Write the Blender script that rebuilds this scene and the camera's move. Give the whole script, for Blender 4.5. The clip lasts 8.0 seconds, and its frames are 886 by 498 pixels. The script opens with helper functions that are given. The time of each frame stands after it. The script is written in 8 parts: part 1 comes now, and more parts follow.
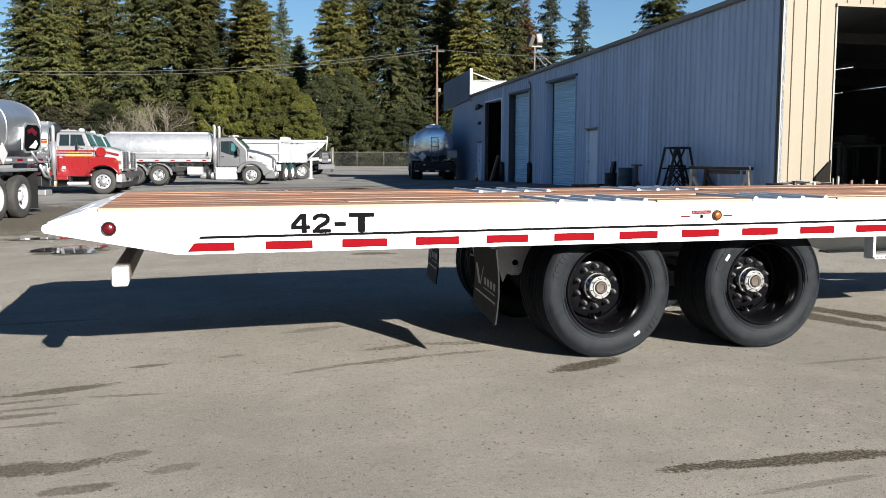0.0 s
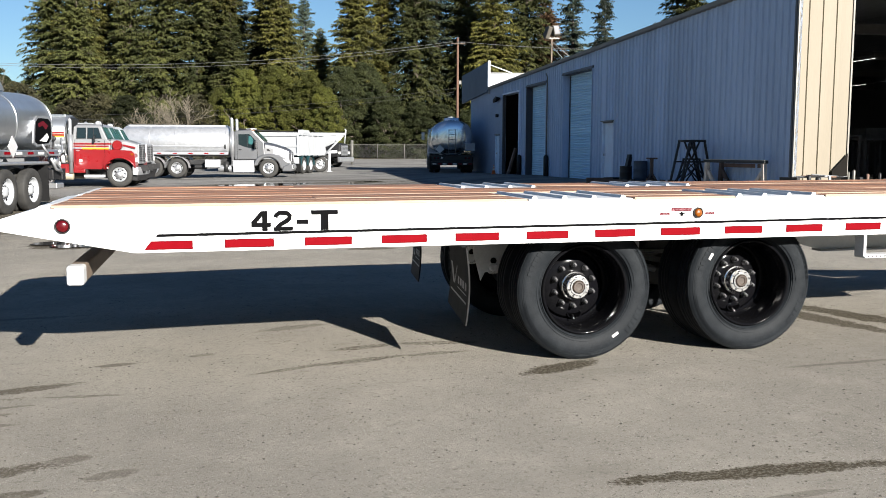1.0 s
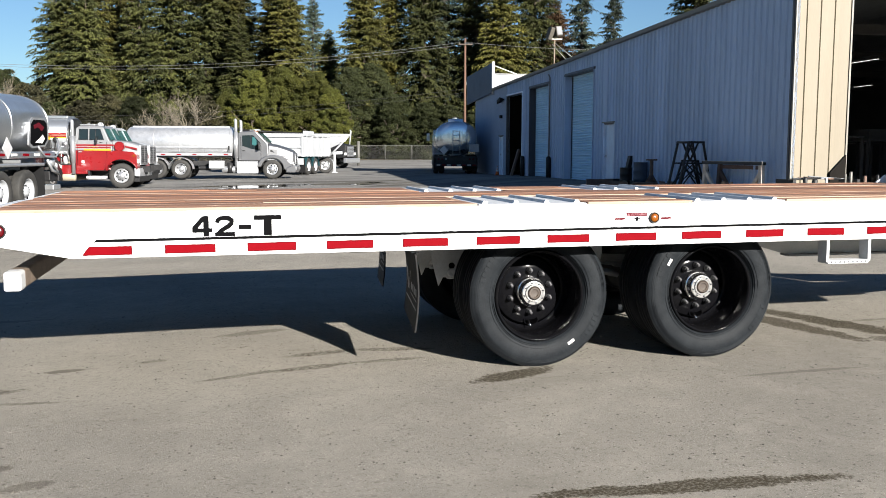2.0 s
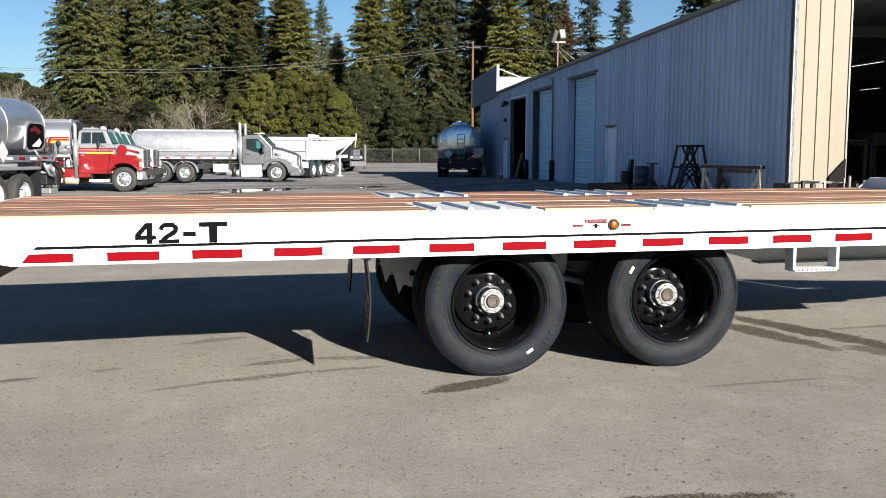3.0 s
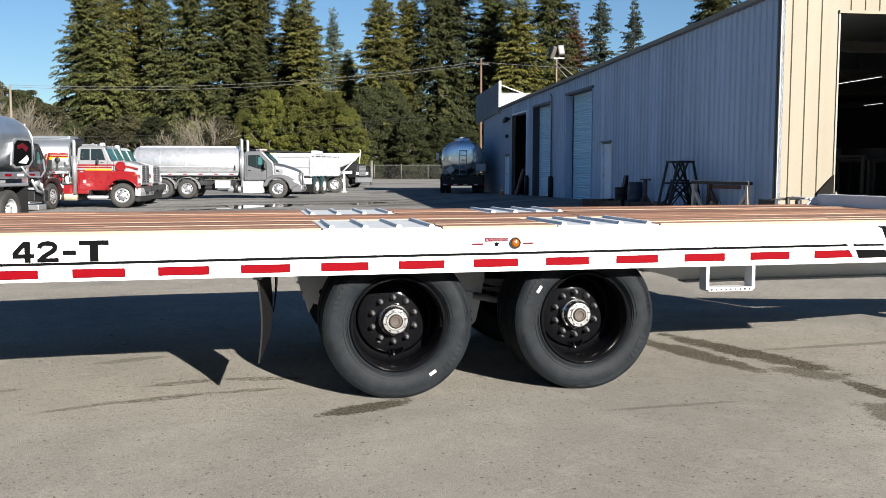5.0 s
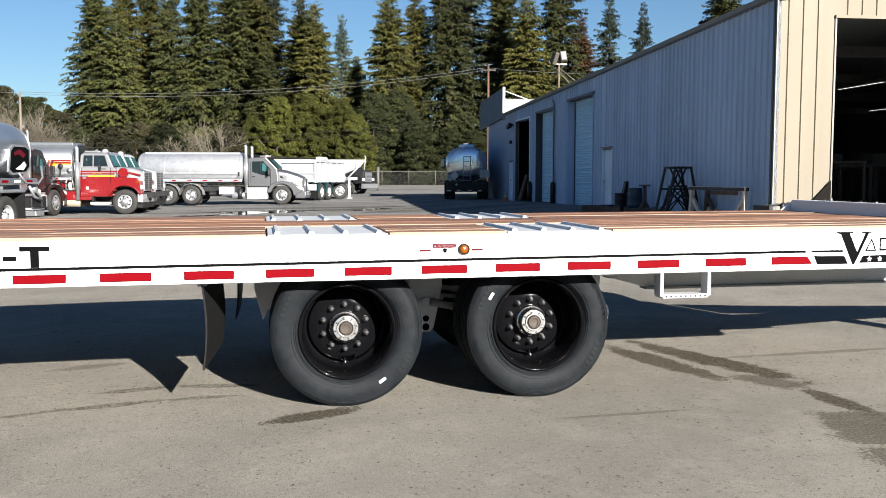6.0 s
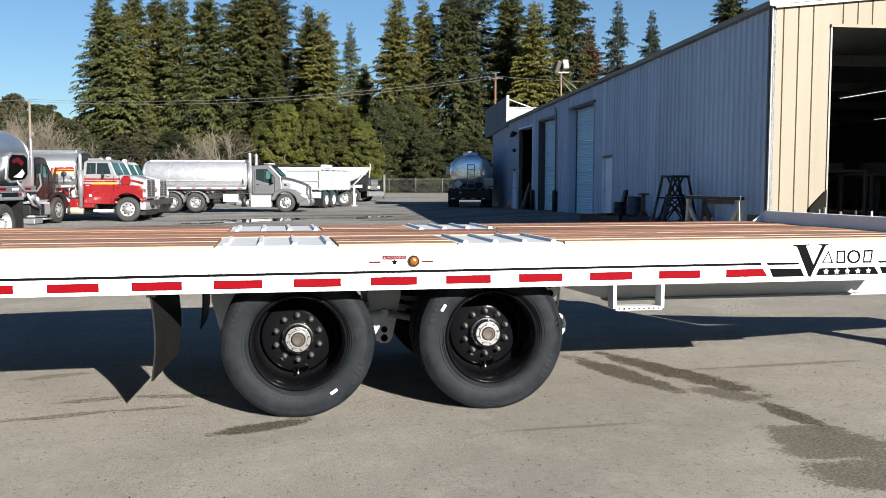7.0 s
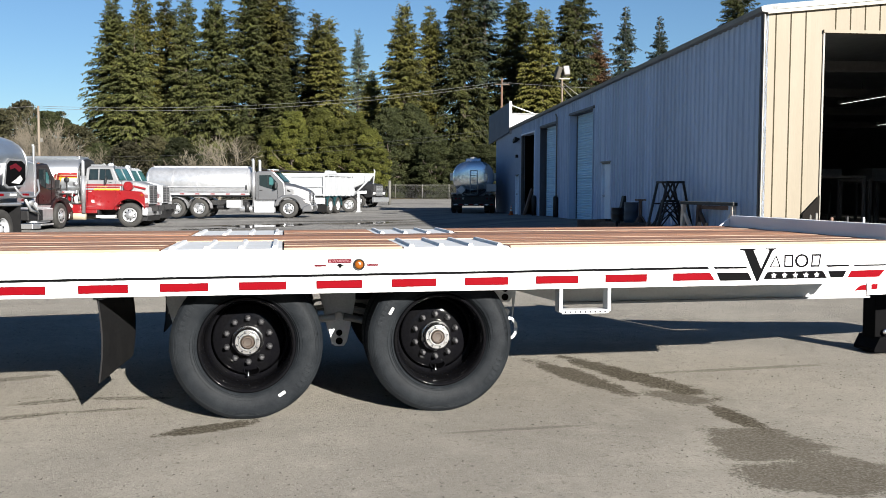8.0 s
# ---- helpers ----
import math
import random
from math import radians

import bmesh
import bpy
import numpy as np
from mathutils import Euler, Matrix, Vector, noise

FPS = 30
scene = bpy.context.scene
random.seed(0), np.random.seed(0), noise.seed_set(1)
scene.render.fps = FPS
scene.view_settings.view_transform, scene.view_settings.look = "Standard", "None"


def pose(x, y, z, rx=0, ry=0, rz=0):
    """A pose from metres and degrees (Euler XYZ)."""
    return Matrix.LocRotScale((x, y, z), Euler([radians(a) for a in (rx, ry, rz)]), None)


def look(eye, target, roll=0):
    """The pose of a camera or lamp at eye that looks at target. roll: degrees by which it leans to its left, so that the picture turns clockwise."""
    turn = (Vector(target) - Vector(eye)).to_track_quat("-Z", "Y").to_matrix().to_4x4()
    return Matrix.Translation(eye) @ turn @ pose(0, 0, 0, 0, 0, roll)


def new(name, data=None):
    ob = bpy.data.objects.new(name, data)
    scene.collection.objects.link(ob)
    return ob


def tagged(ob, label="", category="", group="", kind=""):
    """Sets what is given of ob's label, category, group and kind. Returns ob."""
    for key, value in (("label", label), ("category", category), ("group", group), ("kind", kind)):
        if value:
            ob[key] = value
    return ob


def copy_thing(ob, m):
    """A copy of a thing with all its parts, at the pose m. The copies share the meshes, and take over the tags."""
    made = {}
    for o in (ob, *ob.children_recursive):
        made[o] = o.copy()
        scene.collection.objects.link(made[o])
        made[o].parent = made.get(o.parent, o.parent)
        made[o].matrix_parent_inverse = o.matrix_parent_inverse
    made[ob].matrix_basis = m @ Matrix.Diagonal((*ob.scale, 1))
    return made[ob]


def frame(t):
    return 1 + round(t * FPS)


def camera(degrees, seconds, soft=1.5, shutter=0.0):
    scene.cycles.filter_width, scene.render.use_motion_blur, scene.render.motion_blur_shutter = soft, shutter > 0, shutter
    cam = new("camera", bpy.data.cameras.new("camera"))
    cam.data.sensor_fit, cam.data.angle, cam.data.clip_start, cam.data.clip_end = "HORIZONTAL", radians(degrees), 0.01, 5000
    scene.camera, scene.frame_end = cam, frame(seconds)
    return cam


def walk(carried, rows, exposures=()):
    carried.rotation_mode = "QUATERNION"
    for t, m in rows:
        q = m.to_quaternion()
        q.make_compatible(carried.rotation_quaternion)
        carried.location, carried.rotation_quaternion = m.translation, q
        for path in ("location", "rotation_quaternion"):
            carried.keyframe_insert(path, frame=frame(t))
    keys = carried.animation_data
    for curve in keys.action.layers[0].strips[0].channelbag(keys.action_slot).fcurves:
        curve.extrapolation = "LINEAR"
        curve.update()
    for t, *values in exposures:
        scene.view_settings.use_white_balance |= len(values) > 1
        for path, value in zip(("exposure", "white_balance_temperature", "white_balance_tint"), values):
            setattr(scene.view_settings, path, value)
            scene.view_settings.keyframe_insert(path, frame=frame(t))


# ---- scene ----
# camera and its walk
cam = camera(50.9, 8.0, soft=0.9)
PATH = [
    (0, (0.02, -5.563, 1.361), (0.545, -3.643, 1.168), 0.2),
    (0.5, (0.209, -5.503, 1.359), (0.704, -3.576, 1.158), 0.2),
    (1, (0.396, -5.48, 1.381), (0.872, -3.549, 1.172), 0.2),
    (1.5, (0.597, -5.474, 1.394), (1.062, -3.54, 1.185), 0.2),
    (3, (1.159, -5.429, 1.417), (1.591, -3.486, 1.216), 0.2),
    (3.5, (1.344, -5.388, 1.426), (1.769, -3.443, 1.231), 0.2),
    (4, (1.514, -5.395, 1.436), (1.935, -3.448, 1.249), 0.2),
    (4.5, (1.7, -5.421, 1.429), (2.112, -3.472, 1.253), 0.2),
    (6, (2.27, -5.461, 1.421), (2.649, -3.503, 1.267), 0.1),
    (6.5, (2.458, -5.482, 1.435), (2.826, -3.521, 1.288), 0.2),
    (7, (2.626, -5.527, 1.448), (2.984, -3.564, 1.31), 0.2),
    (7.5, (2.809, -5.601, 1.447), (3.157, -3.636, 1.318), 0.2),
    (8, (3.004, -5.657, 1.439), (3.341, -3.69, 1.314), 0.2),
]
walk(cam, [(t, look(eye, target, roll)) for t, eye, target, roll in PATH])

# world, sun and exposure
SUN = Vector((0.88, -2.60, 1.0)).normalized()
world = bpy.data.worlds.new("sky")
scene.world = world
world.use_nodes = True
wn = world.node_tree.nodes
sky = wn.new("ShaderNodeTexSky")
sky.sky_type = "NISHITA"
sky.sun_disc = False
sky.sun_elevation = math.asin(SUN.z)
sky.sun_rotation = math.atan2(SUN.x, SUN.y)
sky.altitude = 50
sky.air_density, sky.dust_density, sky.ozone_density = 1.0, 0.0, 3.5
wn["Background"].inputs["Strength"].default_value = 0.0262
tint = wn.new("ShaderNodeVectorMath")
tint.operation = "MULTIPLY"
tint.inputs[1].default_value = (0.88, 1.02, 1.14)
world.node_tree.links.new(sky.outputs[0], tint.inputs[0])
world.node_tree.links.new(tint.outputs[0], wn["Background"].inputs["Color"])
sun_data = bpy.data.lights.new("sun", "SUN")
sun_data.energy, sun_data.angle, sun_data.color = 5.0, radians(0.5), (1.0, 0.955, 0.88)
sun = new("sun", sun_data)
sun.matrix_world = look(SUN * 60, (0, 0, 0))
scene.view_settings.exposure = 1.83


# ---------------------------------------------------------------- building blocks
class Shape:
    """Collects vertices and faces for one mesh."""

    def __init__(self):
        self.v, self.f, self.s = [], [], []

    def face(self, ids, smooth=False):
        self.f.append(tuple(ids))
        self.s.append(smooth)

    def poly(self, pts, smooth=False):
        n = len(self.v)
        self.v += [tuple(p) for p in pts]
        self.face(range(n, n + len(pts)), smooth)
        return self

    def box(self, x0, x1, y0, y1, z0, z1, m=None):
        n = len(self.v)
        pts = [(x, y, z) for z in (z0, z1) for x, y in ((x0, y0), (x1, y0), (x1, y1), (x0, y1))]
        self.v += [tuple(m @ Vector(p)) for p in pts] if m else pts
        for q in ((3, 2, 1, 0), (4, 5, 6, 7), (0, 1, 5, 4), (1, 2, 6, 5), (2, 3, 7, 6), (3, 0, 4, 7)):
            self.face([n + i for i in q])
        return self

    def prism(self, pts, a, b, axis="y"):
        """A flat outline swept along an axis: pts are (x, z) for y, (x, y) for z, (y, z) for x."""
        n, k = len(self.v), len(pts)
        put = {"y": lambda p, h: (p[0], h, p[1]), "z": lambda p, h: (p[0], p[1], h), "x": lambda p, h: (h, p[0], p[1])}[axis]
        self.v += [put(p, a) for p in pts] + [put(p, b) for p in pts]
        self.face(range(n, n + k))
        self.face(range(n + 2 * k - 1, n + k - 1, -1))
        for i in range(k):
            j = (i + 1) % k
            self.face((n + i, n + k + i, n + k + j, n + j))
        return self

    def tube(self, pts, radius, sides=8, caps=True, smooth=True):
        """A round bar along points; radius is one number or one a point."""
        pts = [Vector(p) for p in pts]
        rs = radius if isinstance(radius, (list, tuple)) else [radius] * len(pts)
        n = len(self.v)
        up = None
        for i, (p, r) in enumerate(zip(pts, rs)):
            d = (pts[min(i + 1, len(pts) - 1)] - pts[max(i - 1, 0)]).normalized()
            if up is None:
                up = Vector((0, 0, 1)) if abs(d.z) < 0.9 else Vector((1, 0, 0))
            a = d.cross(up).normalized()
            b = a.cross(d).normalized()
            up = b
            for k in range(sides):
                w = 2 * math.pi * k / sides
                self.v.append(tuple(p + r * (math.cos(w) * a + math.sin(w) * b)))
        for i in range(len(pts) - 1):
            for k in range(sides):
                j = (k + 1) % sides
                self.face((n + i * sides + k, n + i * sides + j, n + (i + 1) * sides + j, n + (i + 1) * sides + k), smooth)
        if caps:
            self.face([n + k for k in range(sides)][::-1])
            self.face([n + (len(pts) - 1) * sides + k for k in range(sides)])
        return self

    def lathe(self, profile, sides=32, centre=(0, 0, 0), axis="y", closed=False, smooth=True, squash=(1, 1), caps=True):
        """Turns (height, radius) rows round an axis."""
        n = len(self.v)
        for h, r in profile:
            for k in range(sides):
                w = 2 * math.pi * k / sides
                a, b = r * math.cos(w) * squash[0], r * math.sin(w) * squash[1]
                p = {"y": (a, h, b), "x": (h, a, b), "z": (a, b, h)}[axis]
                self.v.append((centre[0] + p[0], centre[1] + p[1], centre[2] + p[2]))
        rows = len(profile)
        for i in range(rows if closed else rows - 1):
            ii = (i + 1) % rows
            for k in range(sides):
                j = (k + 1) % sides
                self.face((n + i * sides + k, n + ii * sides + k, n + ii * sides + j, n + i * sides + j), smooth)
        if caps and not closed:
            if profile[0][1] > 1e-4:
                self.face([n + k for k in range(sides)])
            if profile[-1][1] > 1e-4:
                self.face([n + (rows - 1) * sides + k for k in range(sides)][::-1])
        return self

    def loft(self, rings, caps=True, smooth=True):
        n, k = len(self.v), len(rings[0])
        for ring in rings:
            self.v += [tuple(p) for p in ring]
        for i in range(len(rings) - 1):
            for a in range(k):
                b = (a + 1) % k
                self.face((n + i * k + a, n + i * k + b, n + (i + 1) * k + b, n + (i + 1) * k + a), smooth)
        if caps:
            self.face(range(n, n + k))
            self.face(range(n + (len(rings) - 1) * k, n + len(rings) * k))
        return self

    def mesh(self, name, material=None, tidy=True):
        me = bpy.data.meshes.new(name)
        me.from_pydata(self.v, [], self.f)
        me.polygons.foreach_set("use_smooth", self.s)
        if tidy:
            bm = bmesh.new()
            bm.from_mesh(me)
            bmesh.ops.recalc_face_normals(bm, faces=bm.faces)
            bm.to_mesh(me)
            bm.free()
        if material:
            me.materials.append(material)
        me.update()
        return me


def part(name, shape, material, parent=None, label="", bevel=0.0, tidy=True):
    """One mesh object from a Shape (or ready mesh data), under a thing or a part."""
    me = shape.mesh(name, material, tidy) if isinstance(shape, Shape) else shape
    ob = new(name, me)
    if parent is not None:
        ob.parent = parent
    if bevel:
        mod = ob.modifiers.new("bevel", "BEVEL")
        mod.width, mod.segments, mod.limit_method, mod.angle_limit = bevel, 2, "ANGLE", radians(40)
        mod.harden_normals = False
    return tagged(ob, label) if label else ob


def thing(name, label, category, m=None, group="", kind=""):
    ob = new(name)
    ob.empty_display_size = 0.3
    if m is not None:
        ob.matrix_basis = m
    return tagged(ob, label, category, group, kind)


def step(a, b, x):
    x = min(1.0, max(0.0, (x - a) / (b - a)))
    return x * x * (3 - 2 * x)


# ---------------------------------------------------------------- materials
def surface(name, colour, rough=0.6, metal=0.0, second=None, mix=0.5, scale=4.0, fine=60.0, fine_mix=0.25, bump=0.1, bump_scale=None,
            stretch=(1, 1, 1), rough_vary=0.1, coat=0.0, by_object=0.0, by_island=0.0, world_space=False, glow=0.0, spec=0.5):
    """A procedural surface: two colours by broad noise, fine grain, uneven gloss and relief."""
    ma = bpy.data.materials.new(name)
    ma.use_nodes = True
    nt = ma.node_tree
    bsdf = nt.nodes["Principled BSDF"]

    def node(kind, **kw):
        nd = nt.nodes.new(kind)
        for k, v in kw.items():
            nd.inputs[k].default_value = v
        return nd

    if world_space:
        co = nt.nodes.new("ShaderNodeNewGeometry").outputs["Position"]
    else:
        co = nt.nodes.new("ShaderNodeTexCoord").outputs["Object"]
    mp = node("ShaderNodeMapping", Scale=stretch)
    nt.links.new(co, mp.inputs["Vector"])
    broad = node("ShaderNodeTexNoise", Scale=scale, Detail=5.0, Roughness=0.6)
    grain = node("ShaderNodeTexNoise", Scale=fine, Detail=4.0, Roughness=0.65)
    for tx in (broad, grain):
        nt.links.new(mp.outputs[0], tx.inputs["Vector"])
    second = second or tuple(c * 0.72 for c in colour)
    ramp = node("ShaderNodeMapRange")
    ramp.inputs["From Min"].default_value, ramp.inputs["From Max"].default_value = 0.35, 0.68
    ramp.inputs["To Max"].default_value = mix
    nt.links.new(broad.outputs["Fac"], ramp.inputs["Value"])
    m1 = nt.nodes.new("ShaderNodeMix")
    m1.data_type = "RGBA"
    m1.inputs["A"].default_value, m1.inputs["B"].default_value = (*colour, 1), (*second, 1)
    m1.inputs[6].default_value, m1.inputs[7].default_value = (*colour, 1), (*second, 1)
    nt.links.new(ramp.outputs[0], m1.inputs[0])
    out = m1.outputs[2]
    g = node("ShaderNodeMapRange")
    g.inputs["From Min"].default_value, g.inputs["From Max"].default_value = 0.3, 0.7
    g.inputs["To Min"].default_value, g.inputs["To Max"].default_value = 1 - fine_mix, 1 + fine_mix
    nt.links.new(grain.outputs["Fac"], g.inputs["Value"])
    fac = g.outputs[0]
    for amount, source in ((by_object, "ShaderNodeObjectInfo"), (by_island, "ShaderNodeNewGeometry")):
        if amount:
            rnd = nt.nodes.new(source).outputs["Random" if source.endswith("Info") else "Random Per Island"]
            r = node("ShaderNodeMapRange")
            r.inputs["To Min"].default_value, r.inputs["To Max"].default_value = 1 - amount, 1 + amount
            nt.links.new(rnd, r.inputs["Value"])
            mul = nt.nodes.new("ShaderNodeMath")
            mul.operation = "MULTIPLY"
            nt.links.new(fac, mul.inputs[0])
            nt.links.new(r.outputs[0], mul.inputs[1])
            fac = mul.outputs[0]
    scaled = nt.nodes.new("ShaderNodeVectorMath")
    scaled.operation = "SCALE"
    nt.links.new(out, scaled.inputs[0])
    nt.links.new(fac, scaled.inputs["Scale"])
    nt.links.new(scaled.outputs[0], bsdf.inputs["Base Color"])
    rr = node("ShaderNodeMapRange")
    rr.inputs["To Min"].default_value, rr.inputs["To Max"].default_value = max(0.02, rough - rough_vary), min(1, rough + rough_vary)
    nt.links.new(broad.outputs["Fac"], rr.inputs["Value"])
    nt.links.new(rr.outputs[0], bsdf.inputs["Roughness"])
    bsdf.inputs["Metallic"].default_value = metal
    bsdf.inputs["Specular IOR Level"].default_value = spec
    bsdf.inputs["Coat Weight"].default_value = coat
    if bump:
        bp = node("ShaderNodeBump", Strength=bump, Distance=0.02)
        nt.links.new(grain.outputs["Fac"], bp.inputs["Height"])
        nt.links.new(bp.outputs[0], bsdf.inputs["Normal"])
    if glow:
        bsdf.inputs["Emission Color"].default_value = (*colour, 1)
        bsdf.inputs["Emission Strength"].default_value = glow
    return ma


def leafy(name, colour, second, by_island=0.33, thin=0.25):
    ma = surface(name, colour, 0.65, second=second, mix=1.0, scale=0.35, fine=2.0, fine_mix=0.3, bump=0, by_island=by_island, by_object=0.42)
    ma.node_tree.nodes["Principled BSDF"].inputs["Specular IOR Level"].default_value = 0.15
    ma.node_tree.nodes["Principled BSDF"].inputs["Subsurface Weight"].default_value = 0
    return ma


WHITE = surface("white trailer paint", (0.73, 0.735, 0.745), 0.32, second=(0.68, 0.683, 0.69), mix=0.5, scale=2.5, fine=40, fine_mix=0.02, bump=0.015, coat=0.2)
WHITE_STEEL = surface("white steel plate", (0.476, 0.483, 0.497), 0.42, second=(0.392, 0.399, 0.399), mix=0.6, scale=6, fine=55, fine_mix=0.06, bump=0.05)
BLACK_VINYL = surface("black vinyl", (0.0025, 0.0025, 0.003), 0.6, second=(0.004, 0.004, 0.004), fine_mix=0.1, bump=0.01, spec=0.02)
RED_TAPE = surface("red reflective tape", (0.1327, 0.0013, 0.0044), 0.6, second=(0.1061, 0.0011, 0.0035), scale=20, fine=400, fine_mix=0.15, bump=0.02, spec=0.03)
TAPE_EDGE = surface("dark red tape edge", (0.075, 0.0008, 0.003), 0.6, fine_mix=0.15, bump=0.02, spec=0.03)
DULL_RED = surface("red label", (0.067, 0.0027, 0.0074), 0.7, fine_mix=0.1, bump=0, spec=0.15)
GREY_FRAME = surface("grey painted frame steel", (0.20, 0.205, 0.215), 0.5, second=(0.15, 0.155, 0.16), scale=5, fine=60, fine_mix=0.08, bump=0.04)
WOOD = surface("oiled deck wood", (0.2613, 0.1307, 0.0724), 0.6, second=(0.134, 0.0616, 0.0335), mix=0.9, scale=1.6, fine=26, fine_mix=0.4, bump=0.25,
               stretch=(0.35, 6, 6), by_object=0.3)
PALE_WOOD = surface("pale cut wood", (0.2814, 0.2111, 0.1541), 0.7, second=(0.201, 0.1441, 0.1005), mix=0.6, scale=2, fine=22, fine_mix=0.2, bump=0.15, stretch=(0.5, 5, 5), by_object=0.12)
RUBBER = surface("tyre rubber", (0.0066, 0.0080, 0.0098), 0.58, second=(0.0140, 0.0160, 0.0182), mix=0.8, scale=9, fine=90, fine_mix=0.25, bump=0.08, rough_vary=0.1, spec=0.08)
FLAP = surface("rubber flap", (0.0068, 0.0068, 0.0073), 0.6, second=(0.0107, 0.0107, 0.0107), spec=0.14, scale=6, fine=80, fine_mix=0.15, bump=0.05)
RIM = surface("gloss black rim", (0.0028, 0.0028, 0.0036), 0.10, second=(0.005, 0.005, 0.005), scale=8, fine=60, fine_mix=0.2, bump=0.015, rough_vary=0.04, spec=0.07)
NUT = surface("dark steel nut", (0.0335, 0.0335, 0.0362), 0.42, 0.5, fine_mix=0.2, bump=0.02)
CHROME = surface("bright machined metal", (0.75, 0.75, 0.76), 0.22, 1.0, second=(0.55, 0.55, 0.55), scale=14, fine=120, fine_mix=0.08, bump=0.02)
RUST_GREASE = surface("brown grease", (0.0281, 0.0161, 0.0088), 0.5, second=(0.0101, 0.0064, 0.0048), scale=40, fine=120, fine_mix=0.3, bump=0.1)
BLACK_STEEL = surface("black painted steel", (0.009, 0.009, 0.010), 0.5, second=(0.018, 0.018, 0.018), spec=0.3, scale=5, fine=60, fine_mix=0.2, bump=0.04)
PRIMER = surface("brown primer steel", (0.1608, 0.1206, 0.0905), 0.6, second=(0.0804, 0.0603, 0.0503), scale=6, fine=60, fine_mix=0.2, bump=0.05)
AMBER = surface("amber lens", (0.1688, 0.0482, 0.0024), 0.25, second=(0.0884, 0.0201, 0.002), scale=30, fine=150, fine_mix=0.25, bump=0.1)
RED_LENS = surface("red lens", (0.067, 0.0013, 0.0034), 0.2, second=(0.0335, 0.0007, 0.002), scale=25, fine=120, fine_mix=0.25, bump=0.08)
PAPER = surface("white sticker", (0.5226, 0.5226, 0.5092), 0.6, fine_mix=0.05, bump=0)
PALE_INK = surface("pale grey print", (0.36, 0.36, 0.368), 0.6, fine_mix=0.05, bump=0)
BLUE_WALL = surface("weathered blue-grey metal siding", (0.34, 0.435, 0.59), 0.55, second=(0.265, 0.345, 0.475), mix=0.8, scale=0.6, fine=9, fine_mix=0.07, bump=0.02,
                    stretch=(3, 3, 0.35), by_object=0.08)
CREAM = surface("cream metal siding", (0.1697, 0.1477, 0.1132), 0.6, second=(0.1532, 0.1325, 0.1), spec=0.2, mix=0.5, scale=0.7, fine=12, fine_mix=0.04, bump=0.02, stretch=(3, 3, 0.4), by_object=0.03)
TRIM = surface("grey metal trim", (0.12, 0.125, 0.125), 0.5, second=(0.09, 0.095, 0.095), scale=2, fine=20, fine_mix=0.1, bump=0.02)
DARK_TRIM = surface("dark bronze trim", (0.045, 0.045, 0.055), 0.5, fine_mix=0.1, bump=0.02)
ROLL = surface("pale blue roll-up door slat", (0.45, 0.66, 0.83), 0.5, second=(0.38, 0.57, 0.73), scale=1.2, fine=15, fine_mix=0.06, bump=0.02, by_object=0.05)
DOOR_PAINT = surface("pale grey door paint", (0.60, 0.72, 0.84), 0.5, second=(0.52, 0.53, 0.63), scale=2, fine=20, fine_mix=0.05, bump=0.02)
# white beam paint made grey: shade under the deck is in the colour
BEAM_SHADED = surface("white beam paint shaded to grey", (0.52, 0.52, 0.52), 0.5, second=(0.43, 0.43, 0.43), scale=4, fine=50, fine_mix=0.06, bump=0.03)
GREY_WALL = surface("plain grey wall", (0.245, 0.30, 0.40), 0.7, second=(0.19, 0.24, 0.32), scale=0.8, fine=9, fine_mix=0.08, bump=0.03)
SIGN_BLUE = surface("dull blue sign panel", (0.033, 0.069, 0.132), 0.5, second=(0.027, 0.057, 0.108), scale=0.8, fine=10, fine_mix=0.05, bump=0.02)
# inside colours kept very dark: the hall's shade is put into them
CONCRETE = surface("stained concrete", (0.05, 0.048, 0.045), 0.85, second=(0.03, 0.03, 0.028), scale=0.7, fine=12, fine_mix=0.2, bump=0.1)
DIM = surface("interior metal darkened as shade", (0.045, 0.042, 0.040), 0.8, second=(0.04, 0.038, 0.036), scale=0.6, fine=8, fine_mix=0.2, bump=0.03)
TUBE = surface("lamp tube", (1.0, 0.97, 0.9), 0.5, fine_mix=0, bump=0, glow=0.42)


# ---------------------------------------------------------------- ground
def gz(x, y):
    """Height of the yard: a slight cross fall, a raised pad along the building, a gentle rise at the far fence."""
    h = 0.007 * (min(13.0, max(-6.0, x)) - 2.7)
    h -= 0.032 * (1 - step(-0.9, 1.0, x))
    h -= 0.06 * step(12, 30, y) * (1 - step(7, 12, x))
    h += 0.22 * step(9, 13.5, x) * step(10, 20, y) * (1 - step(60, 80, y)) * (1 - 0.6 * step(34, 45, y))
    h += 0.055 * step(3.0, 5.4, y) * (1 - step(8, 14, y)) * (1 - step(2, 5, x))
    return h + 0.38 * step(60, 100, y)


def lines(*spans):
    out = []
    for a, b, n in spans:
        out += [a + (b - a) * i / n for i in range(n)]
    return out + [spans[-1][1]]


GX = lines((-1500, -200, 4), (-200, -40, 6), (-40, -8, 12), (-8, 18, 52), (18, 60, 16), (60, 220, 6), (220, 1500, 4))
GY = lines((-600, -40, 4), (-40, -6, 8), (-6, 30, 60), (30, 110, 64), (110, 220, 6), (220, 1800, 5))
sheet = Shape()
sheet.v = [(x, y, gz(x, y)) for y in GY for x in GX]
